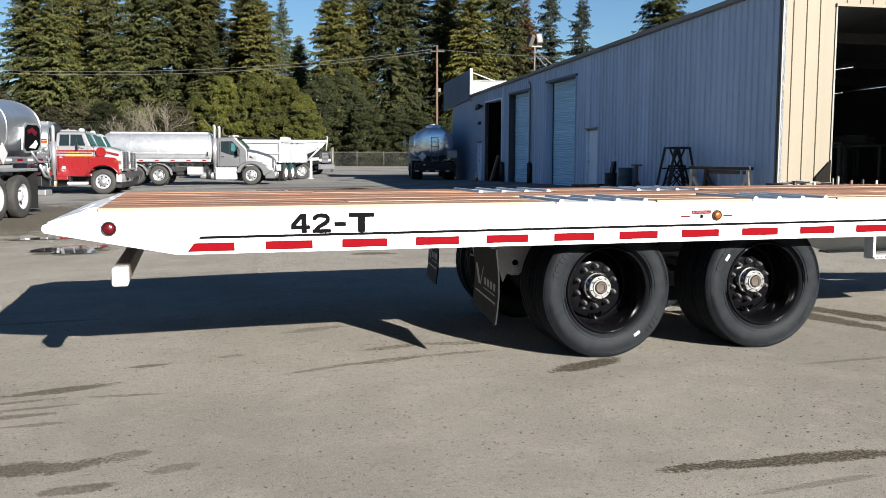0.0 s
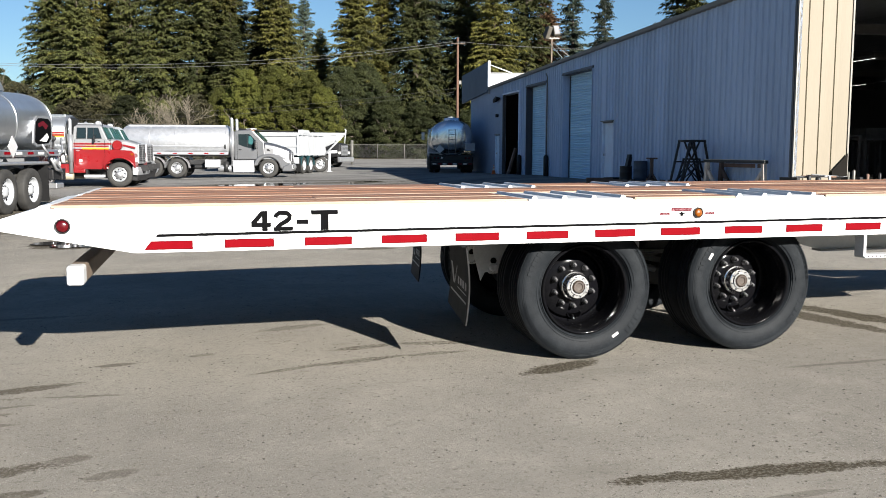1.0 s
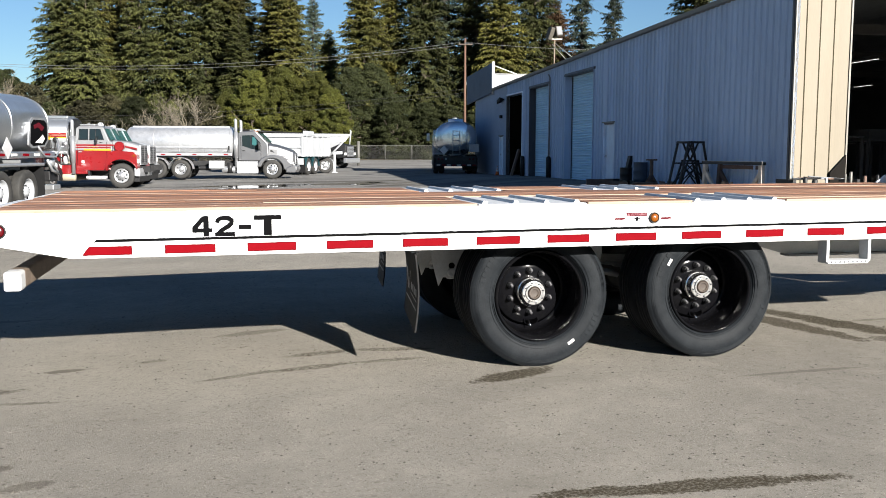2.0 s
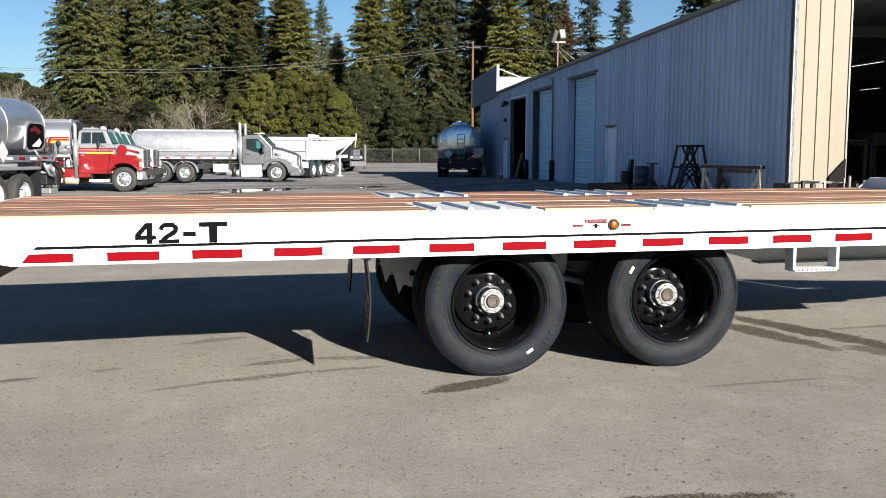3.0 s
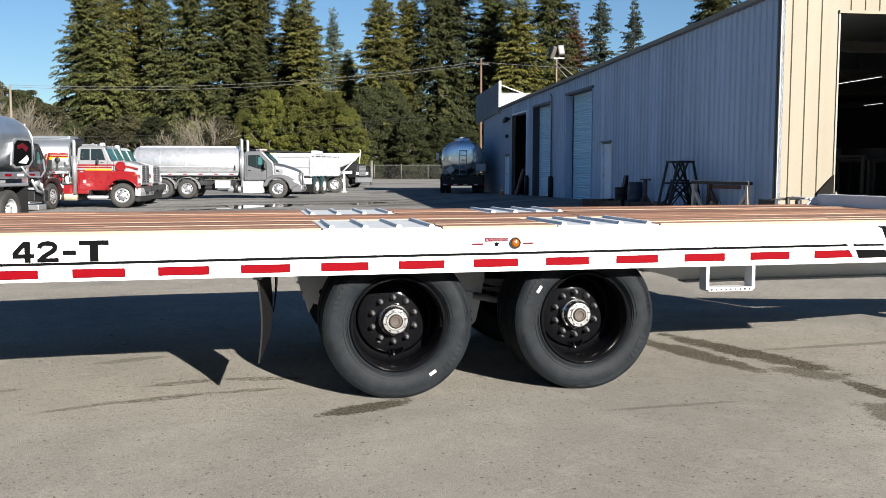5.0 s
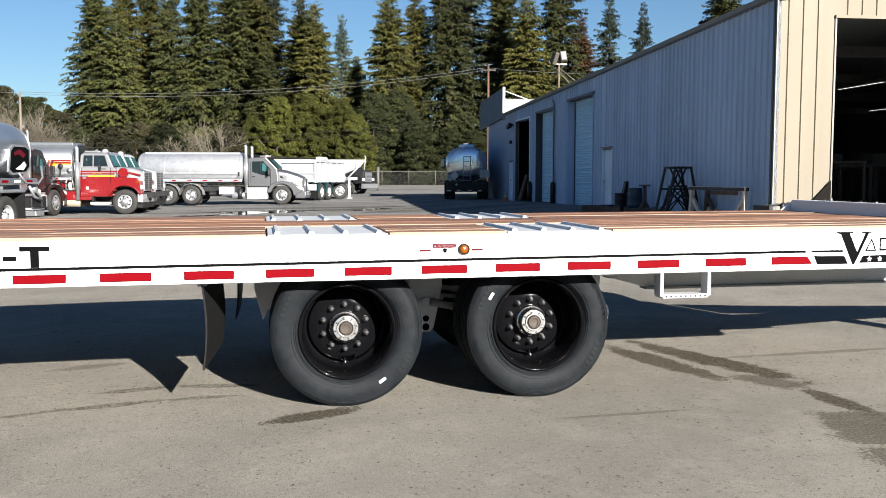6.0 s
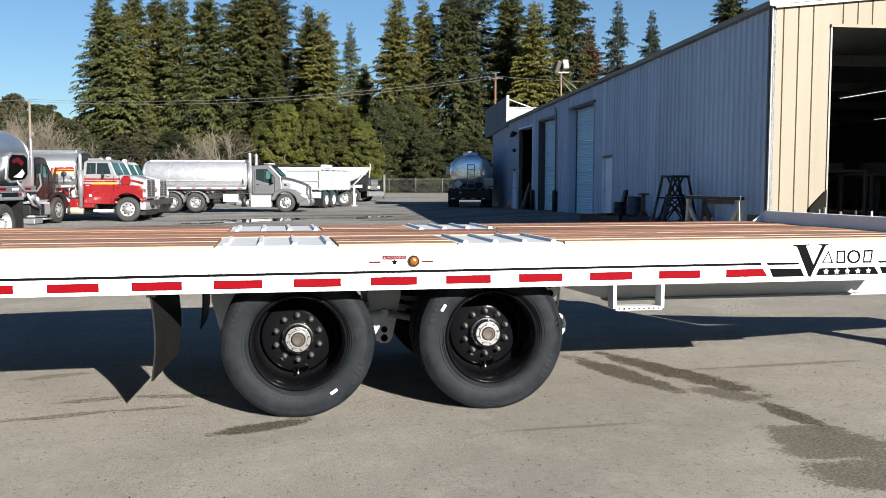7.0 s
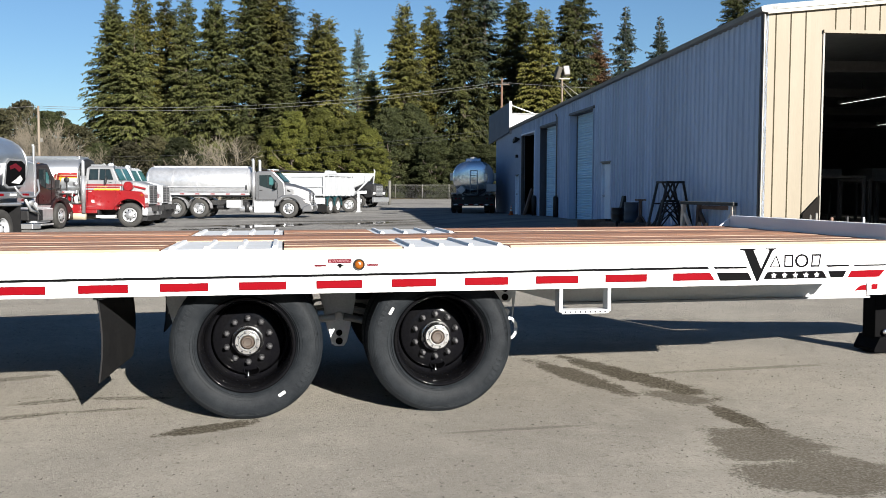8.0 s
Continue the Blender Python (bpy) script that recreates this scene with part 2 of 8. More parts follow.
for j in range(len(GY) - 1):
    for i in range(len(GX) - 1):
        a = j * len(GX) + i
        sheet.face((a, a + 1, a + 1 + len(GX), a + len(GX)), True)


def asphalt():
    """Old dusty asphalt: broad tone changes, aggregate grain, cracks of tone, oil and water stains."""
    ma = bpy.data.materials.new("worn dusty asphalt")
    ma.use_nodes = True
    nt = ma.node_tree
    bsdf = nt.nodes["Principled BSDF"]
    pos = nt.nodes.new("ShaderNodeNewGeometry").outputs["Position"]

    def noise_at(scale, detail=5.0, rough=0.6, stretch=None, warp=0.0):
        co = pos
        if stretch:
            mp = nt.nodes.new("ShaderNodeMapping")
            mp.inputs["Scale"].default_value = stretch
            nt.links.new(pos, mp.inputs["Vector"])
            co = mp.outputs[0]
        tx = nt.nodes.new("ShaderNodeTexNoise")
        tx.inputs["Scale"].default_value, tx.inputs["Detail"].default_value = scale, detail
        tx.inputs["Roughness"].default_value, tx.inputs["Distortion"].default_value = rough, warp
        nt.links.new(co, tx.inputs["Vector"])
        return tx.outputs["Fac"]

    def ranged(value, a, b, lo=0.0, hi=1.0):
        mr = nt.nodes.new("ShaderNodeMapRange")
        mr.interpolation_type = "SMOOTHSTEP"
        for key, v in (("From Min", a), ("From Max", b), ("To Min", lo), ("To Max", hi)):
            mr.inputs[key].default_value = v
        nt.links.new(value, mr.inputs["Value"])
        return mr.outputs[0]

    def math_node(op, a, b):
        nd = nt.nodes.new("ShaderNodeMath")
        nd.operation = op
        for k, v in enumerate((a, b)):
            if isinstance(v, (int, float)):
                nd.inputs[k].default_value = v
            else:
                nt.links.new(v, nd.inputs[k])
        return nd.outputs[0]

    def mixed(fac, a, b):
        nd = nt.nodes.new("ShaderNodeMix")
        nd.data_type = "RGBA"
        for k, v in ((6, a), (7, b)):
            if isinstance(v, tuple):
                nd.inputs[k].default_value = (*v, 1)
            else:
                nt.links.new(v, nd.inputs[k])
        nt.links.new(fac, nd.inputs[0])
        return nd.outputs[2]

    colour = mixed(ranged(noise_at(0.35, 6, 0.62), 0.36, 0.66), (0.2549, 0.2356, 0.2028), (0.1921, 0.1783, 0.1551))
    colour = mixed(ranged(noise_at(2.2, 7, 0.7), 0.45, 0.75, 0, 0.5), colour, (0.3018, 0.2802, 0.2406))
    colour = mixed(ranged(noise_at(9, 6, 0.75), 0.52, 0.72, 0, 0.45), colour, (0.1372, 0.125, 0.1057))
    colour = mixed(ranged(noise_at(38, 4, 0.75), 0.53, 0.70, 0, 0.6), colour, (0.1294, 0.1178, 0.1005))
    colour = mixed(ranged(noise_at(105, 3, 0.7), 0.57, 0.68, 0, 0.85), colour, (0.0627, 0.0565, 0.0479))
    colour = mixed(ranged(noise_at(150, 2, 0.6), 0.60, 0.70, 0, 0.8), colour, (0.392, 0.3702, 0.3298))
    colour = mixed(ranged(noise_at(27, 2, 0.5), 0.64, 0.71, 0, 0.42), colour, (0.0745, 0.066, 0.0544))
    colour = mixed(ranged(noise_at(0.9, 5, 0.7, (0.6, 1.6, 1)), 0.52, 0.74, 0, 0.35), colour, (0.1489, 0.1353, 0.1154))
    # long drag marks
    colour = mixed(ranged(noise_at(1.0, 6, 0.7, (0.5, 5.5, 1)), 0.60, 0.80, 0, 0.4), colour, (0.0799, 0.0737, 0.065))
    # the far yard is cleaner, greyer asphalt
    sep = nt.nodes.new("ShaderNodeSeparateXYZ")
    nt.links.new(pos, sep.inputs[0])
    far = ranged(math_node("ADD", sep.outputs["Y"], math_node("MULTIPLY", noise_at(0.12, 4), 12)), 24, 34)
    grey = mixed(ranged(noise_at(0.22, 6, 0.65, (0.5, 1.6, 1)), 0.42, 0.66), (0.195, 0.189, 0.179), (0.105, 0.102, 0.097))
    grey = mixed(ranged(noise_at(1.1, 6, 0.7, (0.45, 1.9, 1)), 0.52, 0.72, 0, 0.6), grey, (0.060, 0.057, 0.053))
    grey = mixed(ranged(noise_at(3.2, 5, 0.7, (0.6, 1.6, 1)), 0.55, 0.75, 0, 0.5), grey, (0.20, 0.193, 0.182))
    colour = mixed(far, colour, grey)
    soil = ranged(math_node("ADD", sep.outputs["Y"], math_node("MULTIPLY", noise_at(0.12, 4), 5)), 100, 103)
    colour = mixed(soil, colour, (0.1005, 0.0804, 0.0469))
    warp = math_node("MULTIPLY", math_node("SUBTRACT", noise_at(5.5, 6, 0.7), 0.5), 1.5)
    warp2 = math_node("MULTIPLY", math_node("SUBTRACT", noise_at(1.4, 3, 0.6), 0.5), 1.0)
    warp = math_node("ADD", warp, warp2)
    warp = math_node("ADD", warp, math_node("MULTIPLY", math_node("SUBTRACT", noise_at(45, 4, 0.75), 0.5), 1.3))
    stain = None
    # oil and water: centre x, y, half length, half width, turn, darkness
    for sx, sy, ra, rb, turn, dark in ((-1.68, 9.25, .60, .85, 10, .9), (2.5, 7.1, .32, .18, 0, .7), (2.55, .05, .32, .10, 25, .8), (-.78, .42, .38, .075, 13, .65), (-.95, .20, .24, .035, 8, .5), (-.84, .03, .22, .03, 6, .45), (-.98, -.13, .25, .045, 4, .5), (-.8, -.33, .18, .03, 2, .4), (-.38, .17, .28, .03, -10, .4),
                                       (-.07, -1.28, .12, .06, 20, .4), (-.74, -1.1, .38, .10, 5, .65), (-.27, -1.0, .09, .05, 0, .45), (-.47, -1.43, .17, .05, 3, .55), (2.62, -2.0, .66, .07, -3, .85), (2.55, -2.3, .35, .03, 6, .35),
                                       (.96, 1.86, .27, .09, 20, .4), (5.2, 1.25, .78, .13, -77, .75), (5.66, 1.05, .95, .15, -72, .9),
                                       (5.70, -.87, .33, .37, 20, .62), (5.80, -.25, .10, .36, 4, .8), (5.62, -1.52, .42, .30, -20, .62), (5.90, -1.38, .20, .34, 30, .6), (5.5, -1.05, .22, .14, -20, .6), (5.7, .3, .30, .16, -60, .6), (-.25, .95, .14, .05, 5, .6), (.28, 1.05, .12, .04, 12, .4),
                                       (-1.3, 3.0, .5, .05, 4, .3), (4.4, -.3, .5, .03, 2, .35), (6.6, 1.2, .8, .06, 3, .4), (6.5, 36, 2.4, 1.4, 10, .6), (1.5, 35.3, 2.6, .8, 4, .75),
                                       (8.0, 34.0, 2.2, .6, 40, .5), (-5.2, 19.5, 3.6, 8.5, 8, .7), (-1.5, 29.5, 2.6, 1.2, 5, .45), (4.5, 39.0, 4.0, .8, 4, .4), (8.3, 39.2, 1.5, .55, 20, .75), (7.2, 37.4, 1.1, .32, -30, .7), (9.0, 36.6, .9, .3, 60, .6)):
        mp = nt.nodes.new("ShaderNodeMapping")
        mp.vector_type = "TEXTURE"
        mp.inputs["Location"].default_value = (sx, sy, 0)
        mp.inputs["Rotation"].default_value = (0, 0, radians(turn))
        mp.inputs["Scale"].default_value = (ra, rb, 1000)
        nt.links.new(pos, mp.inputs["Vector"])
        ln = nt.nodes.new("ShaderNodeVectorMath")
        ln.operation = "LENGTH"
        nt.links.new(mp.outputs[0], ln.inputs[0])
        one = ranged(math_node("ADD", ln.outputs["Value"], warp), 1.06, 0.80, 0, min(1.0, dark * 1.25))
        stain = one if stain is None else math_node("MAXIMUM", stain, one)
    # wet tyre prints: bundles of fine lines along the track
    for sx, sy, ra, rb, turn, dark in ((1.43, 0.99, 0.29, 0.07, 13, 1.0), (1.92, 1.0, 0.32, 0.06, -9, 1.0), (0.87, 0.46, 0.33, 0.04, 19, .9), (1.36, 0.58, 0.34, 0.06, 15, 1.0), (1.86, 0.66, 0.28, 0.045, 5, .9)):
        mp = nt.nodes.new("ShaderNodeMapping")
        mp.vector_type = "TEXTURE"
        mp.inputs["Location"].default_value = (sx, sy, 0)
        mp.inputs["Rotation"].default_value = (0, 0, radians(turn))
        mp.inputs["Scale"].default_value = (ra, rb, 1000)
        nt.links.new(pos, mp.inputs["Vector"])
        ln = nt.nodes.new("ShaderNodeVectorMath")
        ln.operation = "LENGTH"
        nt.links.new(mp.outputs[0], ln.inputs[0])
        fine = nt.nodes.new("ShaderNodeMapping")
        fine.inputs["Scale"].default_value = (7, 5.5, 1)
        nt.links.new(mp.outputs[0], fine.inputs["Vector"])
        tx = nt.nodes.new("ShaderNodeTexNoise")
        tx.inputs["Scale"].default_value, tx.inputs["Detail"].default_value, tx.inputs["Roughness"].default_value = 1.0, 5.0, 0.75
        nt.links.new(fine.outputs[0], tx.inputs["Vector"])
        body = ranged(math_node("ADD", ln.outputs["Value"], math_node("MULTIPLY", warp, 0.5)), 1.1, 0.7, 0, dark)
        stain = math_node("MAXIMUM", stain, math_node("MULTIPLY", body, ranged(tx.outputs["Fac"], 0.43, 0.54)))
    stain = math_node("MULTIPLY", stain, ranged(noise_at(55, 4, 0.75), 0.38, 0.56, 0.55, 1.0))
    colour = mixed(stain, colour, (0.046, 0.038, 0.025))
    nt.links.new(colour, bsdf.inputs["Base Color"])
    nt.links.new(ranged(stain, 0, 1, 0.94, 0.82), bsdf.inputs["Roughness"])
    bsdf.inputs["Specular IOR Level"].default_value = 0.04
    b1 = nt.nodes.new("ShaderNodeBump")
    b1.inputs["Strength"].default_value, b1.inputs["Distance"].default_value = 0.9, 0.012
    nt.links.new(noise_at(120, 3, 0.7), b1.inputs["Height"])
    b2 = nt.nodes.new("ShaderNodeBump")
    b2.inputs["Strength"].default_value, b2.inputs["Distance"].default_value = 0.10, 0.03
    nt.links.new(noise_at(5, 5, 0.6), b2.inputs["Height"])
    nt.links.new(b1.outputs[0], b2.inputs["Normal"])
    nt.links.new(b2.outputs[0], bsdf.inputs["Normal"])
    return ma


ASPHALT = asphalt()
ground = tagged(new("ground", sheet.mesh("ground", ASPHALT)), "worn dusty grey-brown asphalt yard with oil stains", "ground", kind="structure")

rng = random.Random(11)
STONE = surface("loose stone", (0.1042, 0.0959, 0.0792), 0.95, second=(0.0708, 0.0646, 0.0542), mix=1, scale=12, fine=60, fine_mix=0.2, bump=0, by_island=0.35, spec=0.1)
pebbles = Shape()
for _ in range(26000):
    y = -3.6 + 8.5 * rng.random() ** 1.3
    x = rng.uniform(-2.5, 8.5)
    r = 0.0022 + 0.0066 * rng.random() ** 6
    n, z = len(pebbles.v), gz(x, y)
    ring = [(x + r * rng.uniform(.7, 1.3) * math.cos(w), y + r * rng.uniform(.7, 1.3) * math.sin(w), z + r * .2) for w in (0, 1.3, 2.5, 3.8, 5.0)]
    pebbles.v += ring + [(x + r * .2, y, z + r * rng.uniform(.5, .85)), (x, y, z - r)]
    for k in range(5):
        pebbles.face((n + k, n + (k + 1) % 5, n + 5))
        pebbles.face((n + (k + 1) % 5, n + k, n + 6))
tagged(new("gravel", pebbles.mesh("gravel", STONE, False)), "loose small stones scattered on asphalt", "gravel", kind="stuff")

WATER = surface("puddle water", (0.02, 0.02, 0.02), 0.04, fine_mix=0.05, bump=0, rough_vary=0.02)
for px, py, pa, pb, seed in ((2.1, 33.9, 1.5, 1.25, 1), (3.6, 35.6, .9, .55, 2), (.1, 31.9, 1.3, .45, 3), (6.6, 35.2, .55, .5, 4), (7.4, 37.0, .5, .55, 5), (-1.66, 9.25, .44, .72, 6), (-2.35, 11.8, .55, .28, 7)):
    r = random.Random(seed)
    ph = [r.uniform(0, 6.28) for _ in range(4)]
    pts = []
    for k in range(40):
        w = 2 * math.pi * k / 40
        q = 1 + .22 * math.sin(3 * w + ph[0]) + .16 * math.sin(5 * w + ph[1]) + .1 * math.sin(9 * w + ph[2])
        x, y = px + pa * q * math.cos(w), py + pb * q * math.sin(w)
        pts.append((x, y, gz(x, y) + .012))
    tagged(part("puddle", Shape().poly(pts), WATER), "shallow rain puddle on the asphalt", "puddle", kind="structure")

# ---------------------------------------------------------------- workshop building
# local frame: u along the long wall (away from the trailer), v into the building, z up
B0 = Vector((13.62, 13.83, 0))
BM = Matrix.Translation(B0) @ Matrix.Rotation(math.atan2(0.998, 0.0624), 4, "Z")
# after this turn local x runs along the long wall, local -y runs into the building
WALL_L, WIDTH = 36.6, 19.0


def wu(y):
    return (y - 13.83) / 0.998


def eave(u):
    return 5.42 - 0.0185 * u


BASE = 0.05
hall = thing("workshop_building", "blue-grey metal workshop hall with cream gable front", "building", BM)
OPEN = [(wu(25.62), wu(26.76), 2.47), (wu(28.0), wu(31.65), 4.58), (wu(34.1), wu(37.4), 4.46), (wu(38.7), wu(42.1), 4.32), (wu(42.85), wu(43.7), 2.28)]
RIB_END = wu(42.1)


def sheet_panel(u0, u1, z0, top, ribs, thick=0.042):
    """A ribbed metal sheet standing in the plane y = 0, its ribs proud to +y; top is a function of u."""
    prof = [(u0, 0.0)]
    for r in ribs:
        for du, d in ((-.055, 0), (-.028, thick), (.028, thick), (.055, 0)) if thick > 0 else ((-.020, 0), (-.017, thick), (.017, thick), (.020, 0)):
            if u0 <= r + du <= u1:
                prof.append((r + du, d))
    prof.append((u1, 0.0))
    sh = Shape()
    n = len(prof)
    for u, d in prof:
        sh.v += [(u, d, z0(u) if callable(z0) else z0), (u, d, top(u) if callable(top) else top)]
    for i in range(n - 1):
        a = 2 * i
        sh.face((a, a + 2, a + 3, a + 1))
    for u, d in prof:
        sh.v += [(u, -.065, z0(u) if callable(z0) else z0), (u, -.065, top(u) if callable(top) else top)]
    for i in range(n - 1):
        a, b = 2 * i, 2 * n + 2 * i
        sh.face((b, b + 1, b + 3, b + 2))
        sh.face((a + 1, a + 3, b + 3, b + 1))
        sh.face((a, b, b + 2, a + 2))
    for a in (0, 2 * (n - 1)):
        sh.face((a, a + 1, a + 2 * n + 1, a + 2 * n))
    return sh


def wall_panels(parent, length, openings, base, top, material, pitch=0.305, wide=0.915, start=0.0, name="panel"):
    u = start
    while u < length - 0.01:
        e = min(u + wide, length)
        ribs = [r for r in (u + .1525 + k * pitch for k in range(3)) if r < e - .03]
        cuts = sorted({u, e, *[c for o in openings for c in o[:2] if u < c < e]})
        for a, b in zip(cuts, cuts[1:]):
            mid = (a + b) / 2
            over = [o[2] for o in openings if o[0] <= mid <= o[1]]
            z0 = over[0] if over else base
            part(name, sheet_panel(a, b, z0, top, [r for r in ribs if a + .03 < r < b - .03]), material, parent)
        u = e


long_wall = part("wall", Shape().box(0.10, .26, -.30, -.08, BASE, 5.2), DIM, hall, "blue-grey ribbed metal side wall")
wall_panels(long_wall, RIB_END, OPEN, BASE, eave, BLUE_WALL)
# plain end section past the last bay
tail = part("wall", Shape(), GREY_WALL, hall, "plain grey end wall section")
tail_shape = Shape()
d5 = OPEN[4]
for a, b, z0 in ((RIB_END, d5[0], BASE), (d5[0], d5[1], d5[2]), (d5[1], WALL_L, BASE)):
    tail_shape.prism([(a, z0), (b, z0), (b, eave(b)), (a, eave(a))], -.15, .012)
tail.data = tail_shape.mesh("wall", GREY_WALL)


def roll_door(o, recess, reveal):
    """A roll-up door set back in its opening: curved slats, side guides, hood."""
    u0, u1, z1 = o
    door = part("roll_up_door", Shape().box(u0, u1, -recess - .12, -recess - .06, BASE, z1), ROLL, hall, "pale blue-grey closed roll-up door")
    sl = Shape()
    w = u1 - u0 - .16
    sl.prism([(-recess - .06, -.049), (-recess - .03, -.04), (-recess - .010, -.005), (-recess - .02, .027), (-recess - .06, .047)], -w / 2, w / 2, "x")
    me = sl.mesh("slat", ROLL)
    z = BASE + .05
    while z < z1 - .05:
        s = part("slat", me, None, door)
        s.location = ((u0 + u1) / 2, 0, z)
        z += .100
    for u in (u0 + .03, u1 - .09):
        part("guide", Shape().box(u, u + .06, -recess - .055, -recess + .01, BASE, z1), DARK_TRIM, door, "dark door guide")
    for u, ma in ((u0 - .02, BLUE_WALL), (u1 - .03, reveal)):
        part("reveal", Shape().box(u, u + .05, -recess - .02, .046, BASE, z1), ma, door, "coloured side reveal")
    part("hood", Shape().box(u0, u1, -recess - .02, -.05, z1 - .05, z1), DARK_TRIM, door, "dark door head")
    part("drip_edge", Shape().prism([(-.05, z1 - .03), (.07, z1 - .045), (.075, z1 - .03), (.05, z1 + .06), (-.05, z1 + .06)], u0 - .08, u1 + .06, "x"), DARK_TRIM, door, "dark drip edge")
    return door


roll_door(OPEN[1], .26, BLUE_WALL)
# far reveal is dark here: the recess shadow is put into its colour
roll_door(OPEN[2], .24, DARK_TRIM)


def plain_door(o, label):
    u0, u1, z1 = o
    d = part("door", Shape().box(u0 + .05, u1 - .05, -.10, -.05, BASE, z1 - .05), DOOR_PAINT, hall, label, .008)
    for a, b, c, e in ((u0, u0 + .05, BASE, z1), (u1 - .05, u1, BASE, z1), (u0, u1, z1 - .05, z1)):
        part("frame", Shape().box(a, b, -.12, .045, c, e), DARK_TRIM if c > 1 else DOOR_PAINT, d)
    part("drip_cap", Shape().box(u0 - .06, u1 + .06, -.02, .10, z1, z1 + .04), TRIM, d)
    part("handle", Shape().box(u1 - .16, u1 - .11, -.05, .02, 1.22, 1.32), CHROME, d, "steel door handle", .006)
    for z in (.5, 1.3, 2.0):
        part("hinge", Shape().box(u0 + .04, u0 + .09, -.05, .03, z, z + .12), DARK_TRIM, d)


plain_door(OPEN[0], "closed pale grey steel door")
plain_door(OPEN[4], "closed grey steel side door")
# the open bay: jambs and dark inside
o = OPEN[3]
for u in (o[0], o[1] - .10):
    part("jamb", Shape().box(u, u + .10, -.10, .05, BASE, o[2]), DOOR_PAINT if u == o[0] else DARK_TRIM, hall)
part("lintel", Shape().box(o[0], o[1], -.35, .05, o[2], o[2] + .08), DOOR_PAINT, hall)
# bollards by the bays and a down pipe
for y in (38.2, 33.6):
    u = wu(y)
    ob = thing("bollard", "dark steel guard post beside a roll-up door", "bollard", BM @ Matrix.Translation((u, .15, 0)), "guard posts")
    part("post", Shape().lathe([(0, .11), (1.15, .11), (1.22, .06), (1.23, 0)], 14, axis="z"), BLACK_STEEL, ob)
part("down_pipe", Shape().tube([(wu(33.75), .09, .4), (wu(33.75), .09, 4.65), (wu(33.75), .16, 4.8)], .032, 8), TRIM, hall, "thin grey down pipe")
gs = Shape()
for a, b in ((-.12, 12), (12, 24), (24, wu(45.2))):
    ring = [[(u, p[0], eave(u) - .02 + p[1]) for p in ((0, 0), (.15, .02), (.17, .13), (.02, .17), (-.3, .17), (-.3, .1))] for u in (a, b)]
    gs.loft(ring, True, False)
part("gutter", gs, TRIM, hall, "grey metal eave gutter")
# roof
RISE = 0.105
for side in (0, 1):
    for a, b in ((-.12, WALL_L / 2), (WALL_L / 2, WALL_L)):
        h = WIDTH / 2
        rows = []
        for u in (a, b):
            e = eave(u)
            lo, hi = (u, -.05, e + .16), (u, -h, e + .16 + RISE * h)
            if side:
                lo, hi = (u, -WIDTH, e + .16), (u, -h, e + .16 + RISE * h)
            rows.append([lo, hi, (hi[0], hi[1], hi[2] - .12), (lo[0], lo[1], lo[2] - .12)])
        part("roof_slope", Shape().loft(rows, True, False), TRIM, hall, "low-pitched grey metal roof slope")
# gable front in cream: local plane x = 0, runs along -y
front_m = Matrix.Rotation(radians(-90), 4, "Z")
front = part("wall", Shape().box(.0, .1, -.02, -.0, BASE, BASE + .02), CREAM, hall, "cream ribbed metal gable wall")
DOOR_A, DOOR_B, DOOR_H = 1.34, 8.4, 5.0


def gable(v):
    return 5.42 + RISE * min(v, WIDTH - v)


RIB_SHADE = surface("dark tan rib shade", (0.0301, 0.0248, 0.0147), 0.8, fine_mix=0.1, bump=0.02, spec=0.1)
u = 0.0
while u < WIDTH - .01:
    e = min(u + 1.05, WIDTH)
    cuts = sorted({u, e, *[c for c in (DOOR_A, DOOR_B) if u < c < e]})
    for a, b in zip(cuts, cuts[1:]):
        z0 = DOOR_H if DOOR_A <= (a + b) / 2 <= DOOR_B else BASE
        ribs = [r for r in (u + .235, u + .585, u + .935) if a + .03 < r < b - (.20 if b == DOOR_A else .03)]
        sh = sheet_panel(a, b, z0, gable, [], .03)
        pn = part("panel", sh, CREAM, front)
        # stand it up in the gable plane, ribs facing out
        pn.matrix_basis = Matrix(((0, -1, 0, 0), (-1, 0, 0, 0), (0, 0, 1, 0), (0, 0, 0, 1)))
        # dark strips painted in for the shaded sides of the ribs
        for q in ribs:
            part("seam", Shape().box(q - .015, q + .015, -.01, .003, z0, gable(q)), RIB_SHADE, pn)
    u = e
ct = Shape().box(-.04, .03, .022, .050, BASE, 5.44)
part("corner_trim", ct, surface("pale trim", (0.17, 0.162, 0.142), .5, fine_mix=.04, bump=.01), hall, "pale corner trim")
# the shadow gap beside the trim, built as a dark strip
part("corner_joint", Shape().box(.03, .10, -.02, .07, BASE, 5.42), DARK_TRIM, hall, "dark strip standing in for the shadow gap at the corner trim")
rk = Shape()
for a, b in ((0, WIDTH / 2), (WIDTH / 2, WIDTH)):
    rk.loft([[(x, -v, gable(v) + dz) for x, dz in ((-.10, -.04), (-.10, .14), (.06, .14), (.06, -.04))] for v in (a, b)], True, False)
part("rake_trim", rk, surface("cream trim", (0.21, 0.19, 0.15), .5, fine_mix=.04, bump=.01), hall, "cream rake trim along the gable")
for v in (DOOR_A, DOOR_B - .1):
    part("jamb", Shape().box(-.03, .12, -v - .04, -v, BASE, DOOR_H), surface("pale jamb", (0.13, 0.12, 0.10), .5, fine_mix=.04, bump=.01), hall, "pale door jamb")
